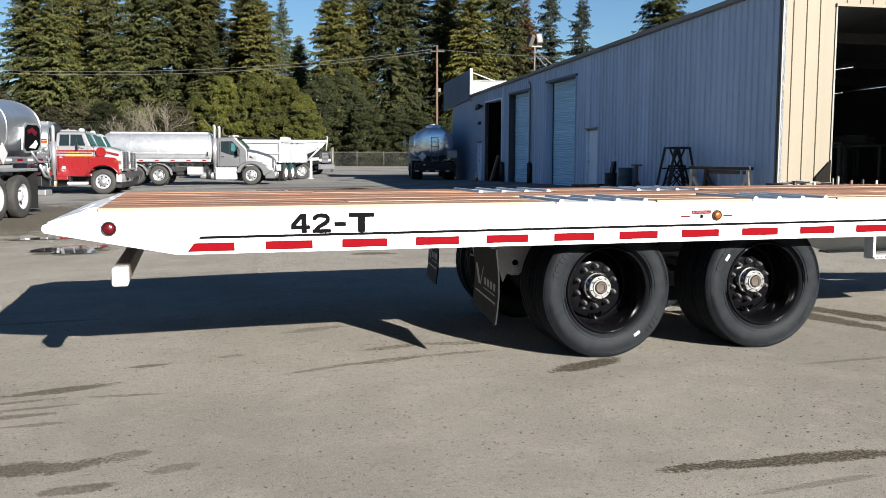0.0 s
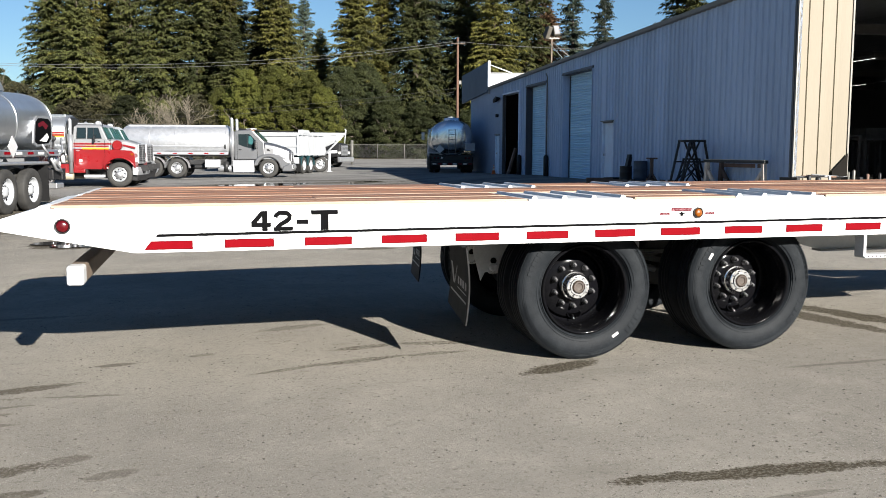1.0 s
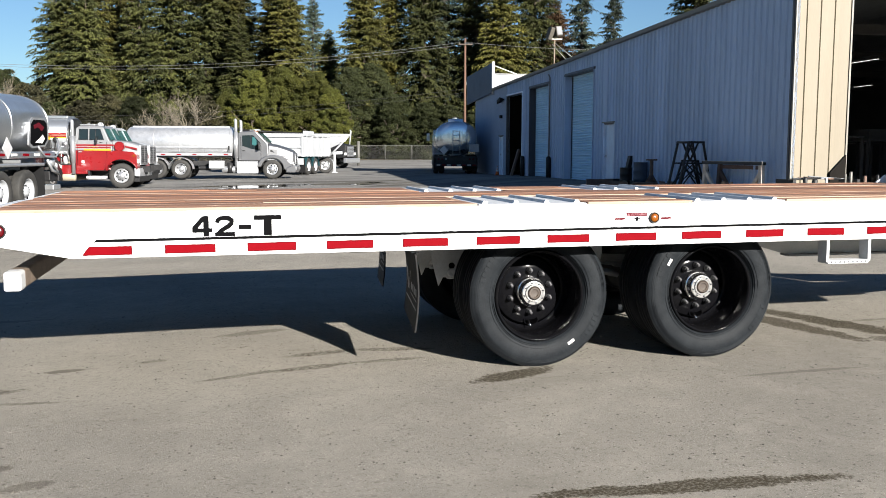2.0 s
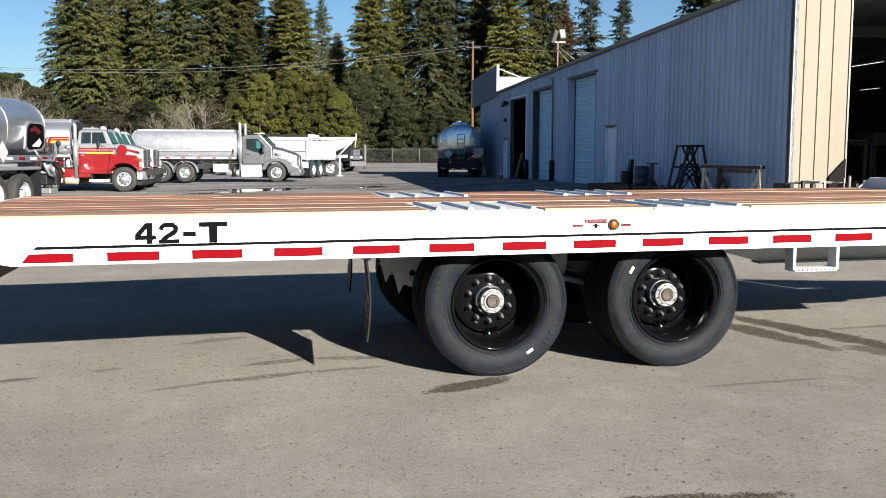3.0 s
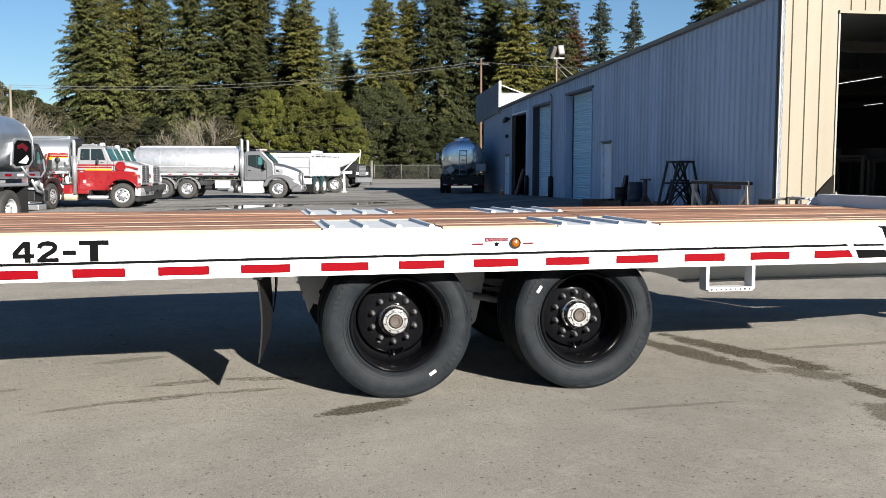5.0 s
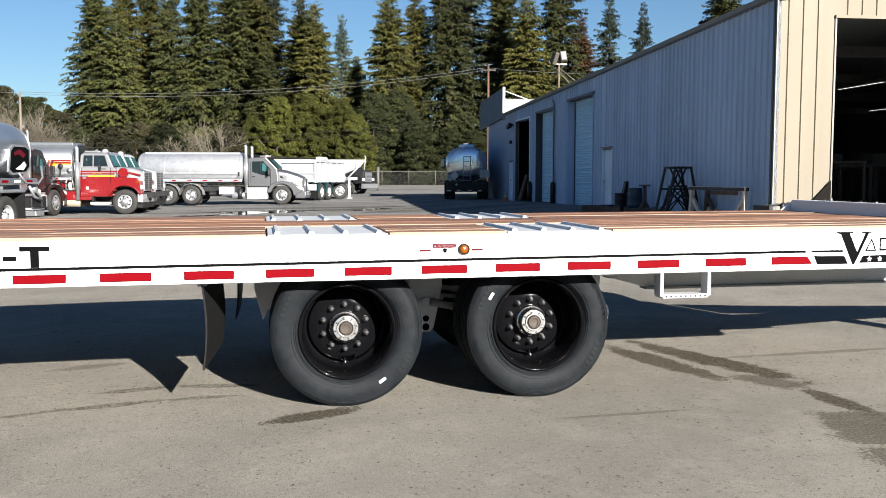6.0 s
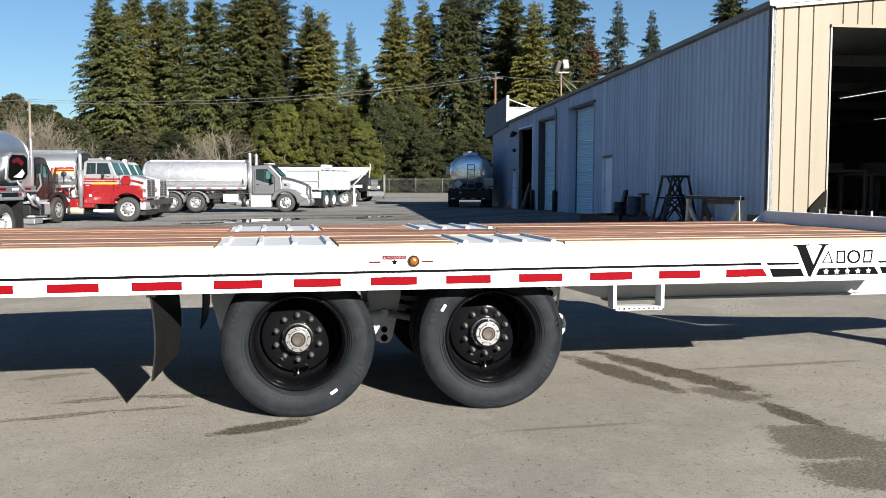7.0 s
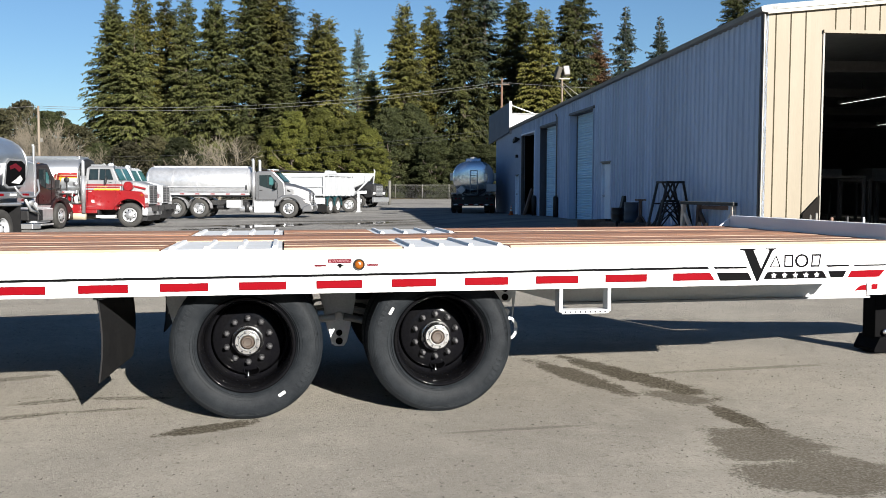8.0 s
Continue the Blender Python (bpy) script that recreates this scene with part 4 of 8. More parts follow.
def trailer_wheel(x, y, flip, full, sticker=0.0):
    """A disc wheel with its tyre; y is the outer face, flip turns it to face the far side."""
    m = Matrix.Translation((x, y, RT)) @ Matrix.Rotation(math.pi if flip else 0.0, 4, "Z")
    rim = Shape().lathe(rim_prof, 56, caps=False)
    wheel = part("wheel", rim, RIM, trailer, "gloss black steel disc wheel" if full else "")
    wheel.matrix_basis = m
    ty = Shape().lathe(tyre_prof, 72, closed=True)
    tyre = part("tyre", ty, RUBBER, wheel, "new black ribbed truck tyre")
    if not full:
        return wheel
    # shoulder lugs and raised sidewall rings
    lug = Shape()
    bar_ring(lug, 190, .4630, .4690, .028, .036, .0055)
    tagged(part("tread_lug", lug, RUBBER, tyre), kind="stuff")
    for r0, h in ((.318, .008), (.328, .004), (.345, .001), (.425, .0), (.434, .003), (.443, .005)):
        part("sidewall_ring", Shape().lathe([(h + .008, r0 - .002), (h - .004, r0), (h + .008, r0 + .002)], 72, caps=False), RUBBER, tyre)
    # raised moulded blocks where the sidewall bears writing
    for base, count in ((1.9, 6), (5.0, 8)):
        for k in range(count):
            part("sidewall_mark", Shape().box(-.011, .011, -.0062, .004, .388, .425, Matrix.Rotation(base + k * .085, 4, "Y")), RUBBER, tyre)
    st = Shape()
    st.box(-.024, .024, -.0055, .004, .366, .384, Matrix.Rotation(sticker, 4, "Y"))
    part("sticker", st, PAPER, tyre, "small white sticker")
    face = Shape().lathe([(.187, .238), (.176, .217), (.164, .192), (.156, .168), (.1515, .13), (.1515, .06), (.152, 0)], 48)
    inner = [part("disc_face", face, RIM, wheel)]
    for k in range(10):
        w = 2 * math.pi * (k + .5) / 10
        c = (.1425 * math.cos(w), .1425 * math.sin(w))
        nut = Shape().lathe([(.148, .0215), (.138, .0215), (.134, .0165), (.112, .0155), (.110, .010), (.094, .0095), (.093, 0)], 6, (c[0], 0, c[1]), smooth=False)
        inner.append(part("lug_nut", nut, NUT, wheel))
    for ang in (math.pi * 1.5 + .1,):
        c = (.204 * math.cos(ang), .204 * math.sin(ang))
        inner.append(part("hand_hole", Shape().lathe([(.182, .046), (.166, .045), (.163, .042), (.168, .039), (.168, 0)], 22, (c[0], 0, c[1]), squash=(1.05, .68)), HOLE, wheel))
        inner.append(part("hole_lip", Shape().lathe([(.176, .052), (.163, .051), (.159, .048), (.161, .044), (.170, .042)], 28, (c[0], 0, c[1]), squash=(1.05, .68), caps=False), RIM, wheel, "rounded lip of the hand hole"))
    inner.append(part("valve_stem", Shape().tube([(.205 * math.cos(4.71), .15, .205 * math.sin(4.71)), (.215 * math.cos(4.71), .115, .232 * math.sin(4.71))], .005, 6), CHROME, wheel))
    hub = part("hub", turned([(.150, .104), (.112, .101), (.104, .097), (.100, .090), (.060, .088), (.052, .083), (.048, .078), (.048, .060), (.040, .056), (.040, .046), (.054, .043), (.054, 0)], 40), CHROME, wheel, "bright machined hub with grease cap")
    part("grease_cap", turned([(.056, .042), (.038, .041), (.034, .037), (.034, .028), (.040, .025), (.041, 0)], 28), RUST_GREASE, hub, "brown greasy cap")
    for k in range(8):
        w = math.pi * (k + .3) / 4
        part("hub_bolt", Shape().lathe([(.050, .0062), (.0425, .006), (.041, .004), (.041, 0)], 6, (.068 * math.cos(w), 0, .068 * math.sin(w)), smooth=False), NUT, hub)
    for k in range(3):
        inner.append(part("vent_slot", Shape().box(-.010, .010, .143, .151, .112 + .008 * k, .115 + .008 * k), BLACK_VINYL, wheel))
    for piece in inner + [hub]:
        piece.location = (0, DEEP, 0)
    return wheel


FACE_Y = .205
for i, x in enumerate(AX):
    trailer_wheel(x, FACE_Y, False, True, (math.pi - .60, -1.02)[i])
    trailer_wheel(x, FACE_Y + .27, False, False)
    trailer_wheel(x, W - FACE_Y, True, False)
    trailer_wheel(x, W - FACE_Y - .27, True, False)
    axle = part("axle", Shape().tube([(x, .75, RT), (x, W - .75, RT)], .065, 14), BLACK_STEEL, trailer, "black steel axle tube")
    for y in (.80, W - .90):
        part("brake_drum", Shape().lathe([(0, .19), (.02, .205), (.16, .205), (.17, .10)], 28, (x, y - .1, RT)), BLACK_STEEL, axle)
        part("brake_chamber", Shape().lathe([(0, .03), (.01, .08), (.10, .085), (.12, .08), (.20, .07), (.21, 0)], 18, (x - .26, y + .14, .56), "x"), BLACK_STEEL, axle)
for y in (1.0, W - 1.0):
    for x, w, low in ((2.36, .30, .50), (3.39, .235, .33), (4.60, .16, .62)):
        hg = Shape()
        hg.prism([(x - w / 2, .80), (x + w / 2, .80), (x + w / 2, .66), (x + w * .32, .45), (x + .055, low + .03), (x + .03, low), (x - .03, low), (x - .055, low + .03), (x - w * .32, .45), (x - w / 2, .66)], y - .055, y - .04)
        hanger = part("spring_hanger", hg, HANGER, trailer, "grey steel spring hanger", .003)
        part("boss", Shape().lathe([(y - .055, .034), (y - .07, .030), (y - .072, .018), (y - .064, .0)], 20, (x, 0, .545)), HANGER, hanger)
        for z, r in ((low + .035, .020), (low + .095, .017)):
            part("pin_hole", Shape().lathe([(y - .054, r + .006), (y - .060, r + .005), (y - .060, r), (y - .0565, r), (y - .056, 0)], 16, (x, 0, z)), BLACK_VINYL, hanger)
        part("hanger_back", Shape().prism([(x - w / 2, .80), (x + w / 2, .80), (x + .05, low), (x - .05, low)], y + .03, y + .045), HANGER, hanger)
    for x in AX:
        lf = Shape()
        for k in range(4):
            n = 9
            ring = []
            half = .56 - .09 * k
            for j in range(n):
                u = -1 + 2 * j / (n - 1)
                ring.append([(x + u * half, yy, .585 - .018 * k + .06 * (1 - u * u) * -.5 + dz) for yy, dz in ((y - .035, 0), (y + .02, 0), (y + .02, .014), (y - .035, .014))])
            lf.loft(ring, True, False)
        part("leaf_spring", lf, GREY_FRAME, trailer, "grey leaf spring pack")
    part("torque_arm", Shape().tube([(3.0, y - .09, .50), (3.36, y - .09, .545)], [.026, .026], 10), WHITE_STEEL, trailer, "white steel torque arm")
    part("torque_arm", Shape().tube([(3.42, y - .09, .545), (3.62, y - .09, .50)], .026, 10), GREY_FRAME, trailer)

part("chain_eye", Shape().tube([(4.53 + .045 * math.cos(w), .52, .49 + .07 * math.sin(w)) for w in [k * math.pi / 6 for k in range(13)]], .012, 8), WHITE_STEEL, trailer, "white steel tie-down eye")


def mud_flap(y0, y1, x0, x1):
    """A hanging rubber flap from edge (x0, y0) to edge (x1, y1), slightly bowed, with its mark on the rear face as plain pale bars."""
    n = 10

    def at(a, u, d=0.0):
        bow = .022 * math.sin(u * 3.0) - .004 * u * u
        return (x0 + (x1 - x0) * a + bow + d, y0 + (y1 - y0) * a, .80 - (.505 - .03 * a) * u)

    rings = [[at(0, j / n), at(1, j / n), at(1, j / n, .010), at(0, j / n, .010)] for j in range(n + 1)]
    fl = part("mud_flap", Shape().loft(rings, True, False), FLAP, trailer, "black rubber mud flap with pale print")
    part("flap_bracket", Shape().loft([[at(a, 0, dx)[:2] + (z,) for dx, z in ((-.02, .79), (.03, .79), (.03, .82), (-.02, .82))] for a in (0, 1)], True, False), GREY_FRAME, fl)

    def bar(name, a0, a1, u0, u1, lean=0.0):
        s = Shape()
        s.poly([at(1 - a0, u0, -.0015), at(1 - a1, u0, -.0015), at(1 - a1 - lean, u1, -.0015), at(1 - a0 - lean, u1, -.0015)])
        part(name, s, PALE_INK, fl, tidy=False)
    bar("print_wedge", .06, .16, .36, .64, .13)
    bar("print_wedge", .40, .43, .36, .64, -.14)
    for k in range(4):
        bar("print_bar", .44 + .125 * k, .52 + .125 * k, .50, .60)
    bar("print_bar", .42, .90, .645, .66)
    bar("print_bar", .08, .92, .74, .765)


mud_flap(.08, .83, 1.915, 1.99)
mud_flap(W - .52, W - .10, 2.045, 2.07)
# rear under-ride bar with white end
bar = part("rear_bar", Shape().box(-.413, -.325, .20, W - .20, .636, .742), PRIMER, trailer, "brown primer rear bar with white ends", .012)
part("bar_end", Shape().box(-.416, -.322, .06, .20, .633, .745), WHITE_STEEL, bar, "white painted bar end", .016)
part("bar_end", Shape().box(-.416, -.322, W - .20, W - .06, .633, .745), WHITE_STEEL, bar, "white painted bar end", .016)
for y in (1.2, W - .96):
    part("bar_strut", Shape().box(-.39, -.345, y, y + .1, .742, .96), GREY_FRAME, bar)
# hanging step
stp = part("side_step", Shape().box(4.745, 5.055, .004, .12, .648, .672), WHITE_STEEL, trailer, "white steel side step with punched tread", .003)
for x in (4.728, 5.048):
    part("step_hanger", Shape().box(x, x + .022, .004, .10, .66, .822), WHITE_STEEL, stp, "", .003)
for k in range(9):
    part("step_hole", Shape().lathe([(.0035, .007), (.0025, .006), (.0025, 0)], 10, (4.768 + .033 * k, 0, .660)), BLACK_VINYL, stp)
# landing leg and draw beams
leg = part("landing_leg", Shape().box(8.06, 8.24, 1.62, 1.80, .10, .72), BLACK_VINYL, trailer, "black steel landing leg with foot plate", .008)
part("leg_collar", Shape().box(8.03, 8.27, 1.59, 1.83, .66, .74), BLACK_VINYL, leg, "", .006)
part("foot", Shape().prism([(8.02, .03), (8.36, .03), (8.36, .06), (8.25, .16), (8.07, .16), (8.02, .06)], 1.56, 1.86), BLACK_VINYL, leg, "", .004)
part("pin", Shape().lathe([(1.62, .02), (1.60, .03), (1.59, .03), (1.588, 0)], 12, (8.15, 0, .2)), CHROME, leg)
for s in (-1, 1):
    db = Shape()
    db.loft([[(x, W / 2 + s * (c + d), z) for d, z in ((-.02, .62), (.02, .62), (.02, top), (-.02, top))] for x, c, top in ((7.45, .425, .90), (8.25, .26, .84), (9.6, .06, .80))], True, False)
    part("draw_beam", db, BEAM_SHADED, trailer, "white steel draw beam")
part("front_cross", Shape().box(7.24, 7.28, .055, W - .055, .94, 1.09), WHITE, trailer)
for y in (.5, 1.7):
    part("air_line", Shape().tube([(-.1 + .5 * k, y + .02 * math.sin(k), .90 + .02 * math.sin(1.7 * k)) for k in range(15)], .012, 6), BLACK_STEEL, trailer)


# ---------------------------------------------------------------- parked trucks
BRIGHT = surface("brushed bright aluminium", (0.4216, 0.4284, 0.442), 0.36, 0.75, second=(0.3128, 0.3196, 0.3332), mix=0.7, scale=6, fine=60, fine_mix=0.06, bump=0.02)
SATIN = surface("satin bumper metal", (0.33, 0.335, 0.35), 0.32, 0.35, second=(0.24, 0.245, 0.255), mix=0.6, scale=5, fine=40, fine_mix=0.1, bump=0.02)
POLISHED = surface("polished aluminium tank", (0.4450, 0.4640, 0.4850), 0.31, 0.85, second=(0.3205, 0.3358, 0.3587), mix=0.7, scale=1.2, fine=18, fine_mix=0.05, bump=0.015, rough_vary=0.1)
DULL_ALU = surface("dull aluminium tank", (0.50, 0.51, 0.53), 0.33, 0.65, second=(0.37, 0.378, 0.396), mix=0.8, scale=1.6, fine=5, fine_mix=0.12, bump=0.10)
RED_PAINT = surface("red truck paint", (0.1474, 0.0027, 0.0047), 0.3, second=(0.1072, 0.0027, 0.004), mix=0.5, scale=2, fine=30, fine_mix=0.05, bump=0.01, coat=0.5)
CAB_SILVER = surface("silver cab paint", (0.2093, 0.2093, 0.216), 0.33, 0.8, second=(0.1688, 0.1688, 0.1755), mix=0.4, scale=2, fine=30, fine_mix=0.04, bump=0.01, coat=0.4)
CAB_PALE = surface("pale cab paint", (0.1496, 0.1528, 0.1591), 0.4, second=(0.1242, 0.1273, 0.1337), mix=0.5, scale=2, fine=30, fine_mix=0.05, bump=0.01, coat=0.3)
CAB_WHITE = surface("white truck paint", (0.285, 0.295, 0.31), 0.45, second=(0.225, 0.233, 0.245), mix=0.5, scale=1.5, fine=25, fine_mix=0.04, bump=0.01)
CAB_DARK = surface("dark maroon cab paint", (0.007, 0.003, 0.0035), 0.3, second=(0.005, 0.0025, 0.003), mix=0.5, scale=2, fine=30, fine_mix=0.05, bump=0.01, coat=0.15, spec=0.3)
GLASS = surface("dark cab glass", (0.008, 0.013, 0.015), 0.06, second=(0.012, 0.02, 0.022), fine_mix=0.05, bump=0, rough_vary=0.03, spec=0.35)
GLASS_TEAL = surface("teal tinted glass", (0.02, 0.06, 0.065), 0.08, second=(0.03, 0.10, 0.10), mix=.9, scale=2.5, fine_mix=0.1, bump=0, rough_vary=0.03, spec=0.5)
GRILLE = surface("grille metal", (0.10, 0.10, 0.105), 0.4, 0.5, second=(0.16, 0.16, 0.17), scale=5, fine=40, fine_mix=0.15, bump=0.03)
CREAM_PAINT = surface("faded cream paint", (0.268, 0.2345, 0.1742), 0.5, second=(0.2144, 0.1809, 0.134), scale=4, fine=30, fine_mix=0.1, bump=0.03)
YELLOW = surface("yellow stripe", (0.5025, 0.2814, 0.0134), 0.4, fine_mix=0.05, bump=0)
TARP_BLUE = surface("blue-grey box paint", (0.1072, 0.1407, 0.1742), 0.5, second=(0.0804, 0.1072, 0.134), fine_mix=0.08, bump=0.02)
TEAL = surface("teal fender paint", (0.008, 0.0335, 0.0402), 0.4, fine_mix=0.08, bump=0.01)
TIRE_OLD = surface("worn tyre rubber", (0.0112, 0.0110, 0.0105), 0.8, second=(0.0256, 0.0241, 0.0217), mix=0.8, scale=7, fine=60, fine_mix=0.2, bump=0.06)

NUT_MESH = {d: Shape().lathe([(a, .016), (b, .015), (b - .005, 0)], 6).mesh("lug_nut", NUT) for d, a, b in ((True, .13, .09), (False, .01, -.02))}


HOLE_MESH = Shape().lathe([(.010, .034), (-.006, .032), (-.006, 0)], 12).mesh("hand_hole", BLACK_VINYL)


def truck_wheel(parent, x, y, r=.52, width=.28, side=-1, rim=BRIGHT, dual=False, white=False):
    """A wheel whose outer face looks to side (-1: right of the truck)."""
    m = Matrix.Translation((x, y, r)) @ (Matrix.Identity(4) if side < 0 else Matrix.Rotation(math.pi, 4, "Z"))
    s = r / .52
    prof = [(.055, .295 * s), (.020, .305 * s), (.045, .285 * s), (.09, .27 * s), (.14, .25 * s)] if dual else [(.03, .305 * s), (.0, .29 * s), (.012, .27 * s), (.035, .20 * s)]
    prof += [(.13, .17 * s), (.11, .11 * s), (.05, .10 * s), (.045, .06 * s), (.04, 0)] if dual else [(.01, .17 * s), (-.02, .12 * s), (-.05, .10 * s), (-.055, 0)]
    wheel = part("wheel", Shape().lathe(prof, 28, caps=False), CAB_WHITE if white else rim, parent)
    wheel.matrix_basis = m
    t = width
    part("tyre", Shape().lathe([(.05, .29 * s), (.015, .31 * s), (.0, .38 * s), (.012, .46 * s), (.035, r - .012), (.06, r), (t - .06, r), (t - .035, r - .012), (t - .012, .46 * s), (t, .38 * s), (t - .015, .31 * s),
                                (t - .05, .29 * s)], 36, closed=True), TIRE_OLD, wheel)
    nut = NUT_MESH[dual]
    depth = .128 if dual else .020
    for k in range(8 if not dual else 5):
        w = 2 * math.pi * (k + .25) / (8 if not dual else 5)
        part("hand_hole", HOLE_MESH, None, wheel).matrix_basis = Matrix.Translation((.212 * s * math.cos(w), depth, .212 * s * math.sin(w)))
    for k in range(10):
        w = 2 * math.pi * k / 10
        part("lug_nut", nut, None, wheel).location = (.142 * s * math.cos(w), 0, .142 * s * math.sin(w))
    if dual:
        part("inner_tyre", Shape().lathe([(t + .06, .29 * s), (t + .04, .38 * s), (t + .05, .46 * s), (t + .09, r), (2 * t - .02, r), (2 * t + .03, .46 * s), (2 * t + .02, .30 * s)], 32, closed=True), TIRE_OLD, wheel)
    return wheel


def ellipse_ring(x, ry, rz, cz, n=36, power=2.4):
    out = []
    for k in range(n):
        w = 2 * math.pi * k / n
        c, s = math.cos(w), math.sin(w)
        out.append((x, ry * math.copysign(abs(c) ** (2 / power), c), cz + rz * math.copysign(abs(s) ** (2 / power), s)))
    return out


def tank(parent, x0, x1, ry, rz, cz, material, label, bands=5, dish=.22):
    """An oval road tank with dished heads and strap bands."""
    rings = [ellipse_ring(x0 - .02, .02, .02, cz), ellipse_ring(x0, ry * .45, rz * .45, cz)] + [ellipse_ring(x0 + dish * (1 - math.cos(f)), ry * (.45 + .55 * math.sin(f)), rz * (.45 + .55 * math.sin(f)), cz)
                                                                                              for f in (.3, .6, .9, 1.2, math.pi / 2)]
    rings += [ellipse_ring(x1 - dish * (1 - math.cos(f)), ry * (.45 + .55 * math.sin(f)), rz * (.45 + .55 * math.sin(f)), cz) for f in (math.pi / 2, 1.2, .9, .6, .3)]
    rings += [ellipse_ring(x1, ry * .45, rz * .45, cz), ellipse_ring(x1 + .02, .02, .02, cz)]
    body = part("tank", Shape().loft(rings), material, parent, label)
    for k in range(bands):
        x = x0 + dish + (x1 - x0 - 2 * dish) * k / max(1, bands - 1)
        part("band", Shape().loft([ellipse_ring(x - .02, ry + .002, rz + .002, cz), ellipse_ring(x - .015, ry + .012, rz + .012, cz), ellipse_ring(x + .015, ry + .012, rz + .012, cz),
                                   ellipse_ring(x + .02, ry + .002, rz + .002, cz)], False), material, body)
    return body


def chassis(parent, x0, x1, z=.85):
    for s in (-1, 1):
        part("frame_rail", Shape().box(x0, x1, s * .42 - .04, s * .42 + .04, z - .14, z + .12), BLACK_STEEL, parent)


def conventional_cab(parent, upper, lower, hood_top, grille_mat, sx=1.0, tall=2.62, nose=1.22, back=-1.88, half=1.1, stripes=()):
    """Bonneted cab: body, roof, windows, bonnet, wings, grille, bumper, lamps, mirrors, steps."""
    cab = part("cab", Shape().prism([(back, .80), (back, 2.02), (-.02, 2.02), (.06, 1.90), (.06, .80)], -half, half), lower, parent, "lower cab body", .05)
    top = Shape()
    lo = [(back, -half, 2.0), (-.02, -half, 2.0), (-.02, half, 2.0), (back, half, 2.0)]
    hi = [(back + .06, -half + .12, tall - .10), (-.48, -half + .12, tall - .06), (-.48, half - .12, tall - .06), (back + .06, half - .12, tall - .10)]
    hi2 = [(back + .16, -half + .25, tall), (-.62, -half + .25, tall + .02), (-.62, half - .25, tall + .02), (back + .16, half - .25, tall)]
    top.loft([lo, hi, hi2], True, False)
    cabin = part("cabin", top, upper, parent, "upper cabin", .04)
    # side glass follows the lean of the cabin
    for s in (-1, 1):
        def at(u, v):
            x = (back + .0) * (1 - u) + (-.02) * u
            x1 = (back + .06) * (1 - u) + (-.48) * u
            return (x + (x1 - x) * v, s * (half - .12 * v + .006), 2.0 + (tall - .08 - 2.0) * v)
        for a, b in ((.10, .45), (.52, .93)):
            part("side_window", Shape().poly([at(a, .08), at(b, .08), at(min(b, .97), .86), at(a, .86)]), GLASS, cabin, tidy=False)
    ws = Shape().poly([(-.045, -half + .12, 2.05), (-.045, half - .12, 2.05), (-.455, half - .22, tall - .13), (-.455, -half + .22, tall - .13)])
    wsh = part("windscreen", ws, GLASS, cabin, "dark windscreen", tidy=False)
    wsh.location = (.016, 0, .008)
    part("visor", Shape().prism([(-.50, tall - .07), (-.18, tall - .02), (-.17, tall), (-.50, tall - .02)], -half + .15, half - .15), upper, cabin)
    for k in range(5):
        part("roof_lamp", Shape().lathe([(tall + .0, .05), (tall + .05, .045), (tall + .07, .02), (tall + .072, 0)], 10, (-.62, -.7 + .35 * k, 0), "z"), AMBER if k in (0, 4) else CAB_WHITE, cabin)
    # bonnet
    def ring(x, w, z0, z1):
        return [(x, -w, z0), (x, -w, z1 - .16), (x, -w * .86, z1 - .03), (x, -w * .4, z1), (x, w * .4, z1), (x, w * .86, z1 - .03), (x, w, z1 - .16), (x, w, z0)]
    bonnet = part("bonnet", Shape().loft([ring(.0, .92, .95, 2.02), ring(.55, .86, .95, 1.97), ring(nose - .08, .72, .95, 1.88), ring(nose, .68, .98, 1.80)], True, False), hood_top, parent, "bonnet", .03)
    gr = part("grille", Shape().box(nose - .01, nose + .05, -.55, .55, .92, 1.76), grille_mat, parent, "ribbed metal grille", .03)
    for k in range(7):
        part("grille_bar", Shape().box(nose + .045, nose + .075, -.5, .5, 1.0 + .105 * k, 1.045 + .105 * k), BRIGHT, gr)
    # wings with wheel arches
    for s in (-1, 1):
        arch = [(-.86, .78), (-.70, 1.18), (-.48, 1.45), (-.1, 1.58), (.55, 1.56), (nose - .1, 1.42), (nose, 1.30), (nose, .88), (.64, .88)]
        inner = [(.62, .66), (.56, .90), (.36, 1.12), (.0, 1.20), (-.36, 1.12), (-.58, .90), (-.66, .78)]
        inner = [(x, z) for x, z in inner]
        wing = part("wing", Shape().prism(arch[:-1] + [(.66, .80)] + inner[1:], s * .70, s * 1.12), lower, parent, "front wing", .03)
        part("headlamp", Shape().box(nose - .02, nose + .03, s * .62 - .0, s * .62 + s * .34, 1.05, 1.25), PAPER, wing, "headlamp", .02)
        part("mirror", Shape().box(-.25, -.17, s * (half + .22), s * (half + .42), 1.95, 2.45), BLACK_STEEL, cabin, "", .02)
        part("mirror_arm", Shape().tube([(-.21, s * half, 1.98), (-.21, s * (half + .32), 2.0)], .015, 6), BLACK_STEEL, cabin)
        part("step", Shape().box(-1.55, -.72, s * .72, s * 1.08, .42, .50), BRIGHT, parent, "", .015)
        part("door_seam", Shape().box(-.84, -.825, s * (half - .005), s * (half + .004), .92, 2.0), BLACK_VINYL, cab)
        part("door_handle", Shape().box(-1.45, -1.28, s * (half - .0), s * (half + .03), 1.62, 1.66), BRIGHT, cab)
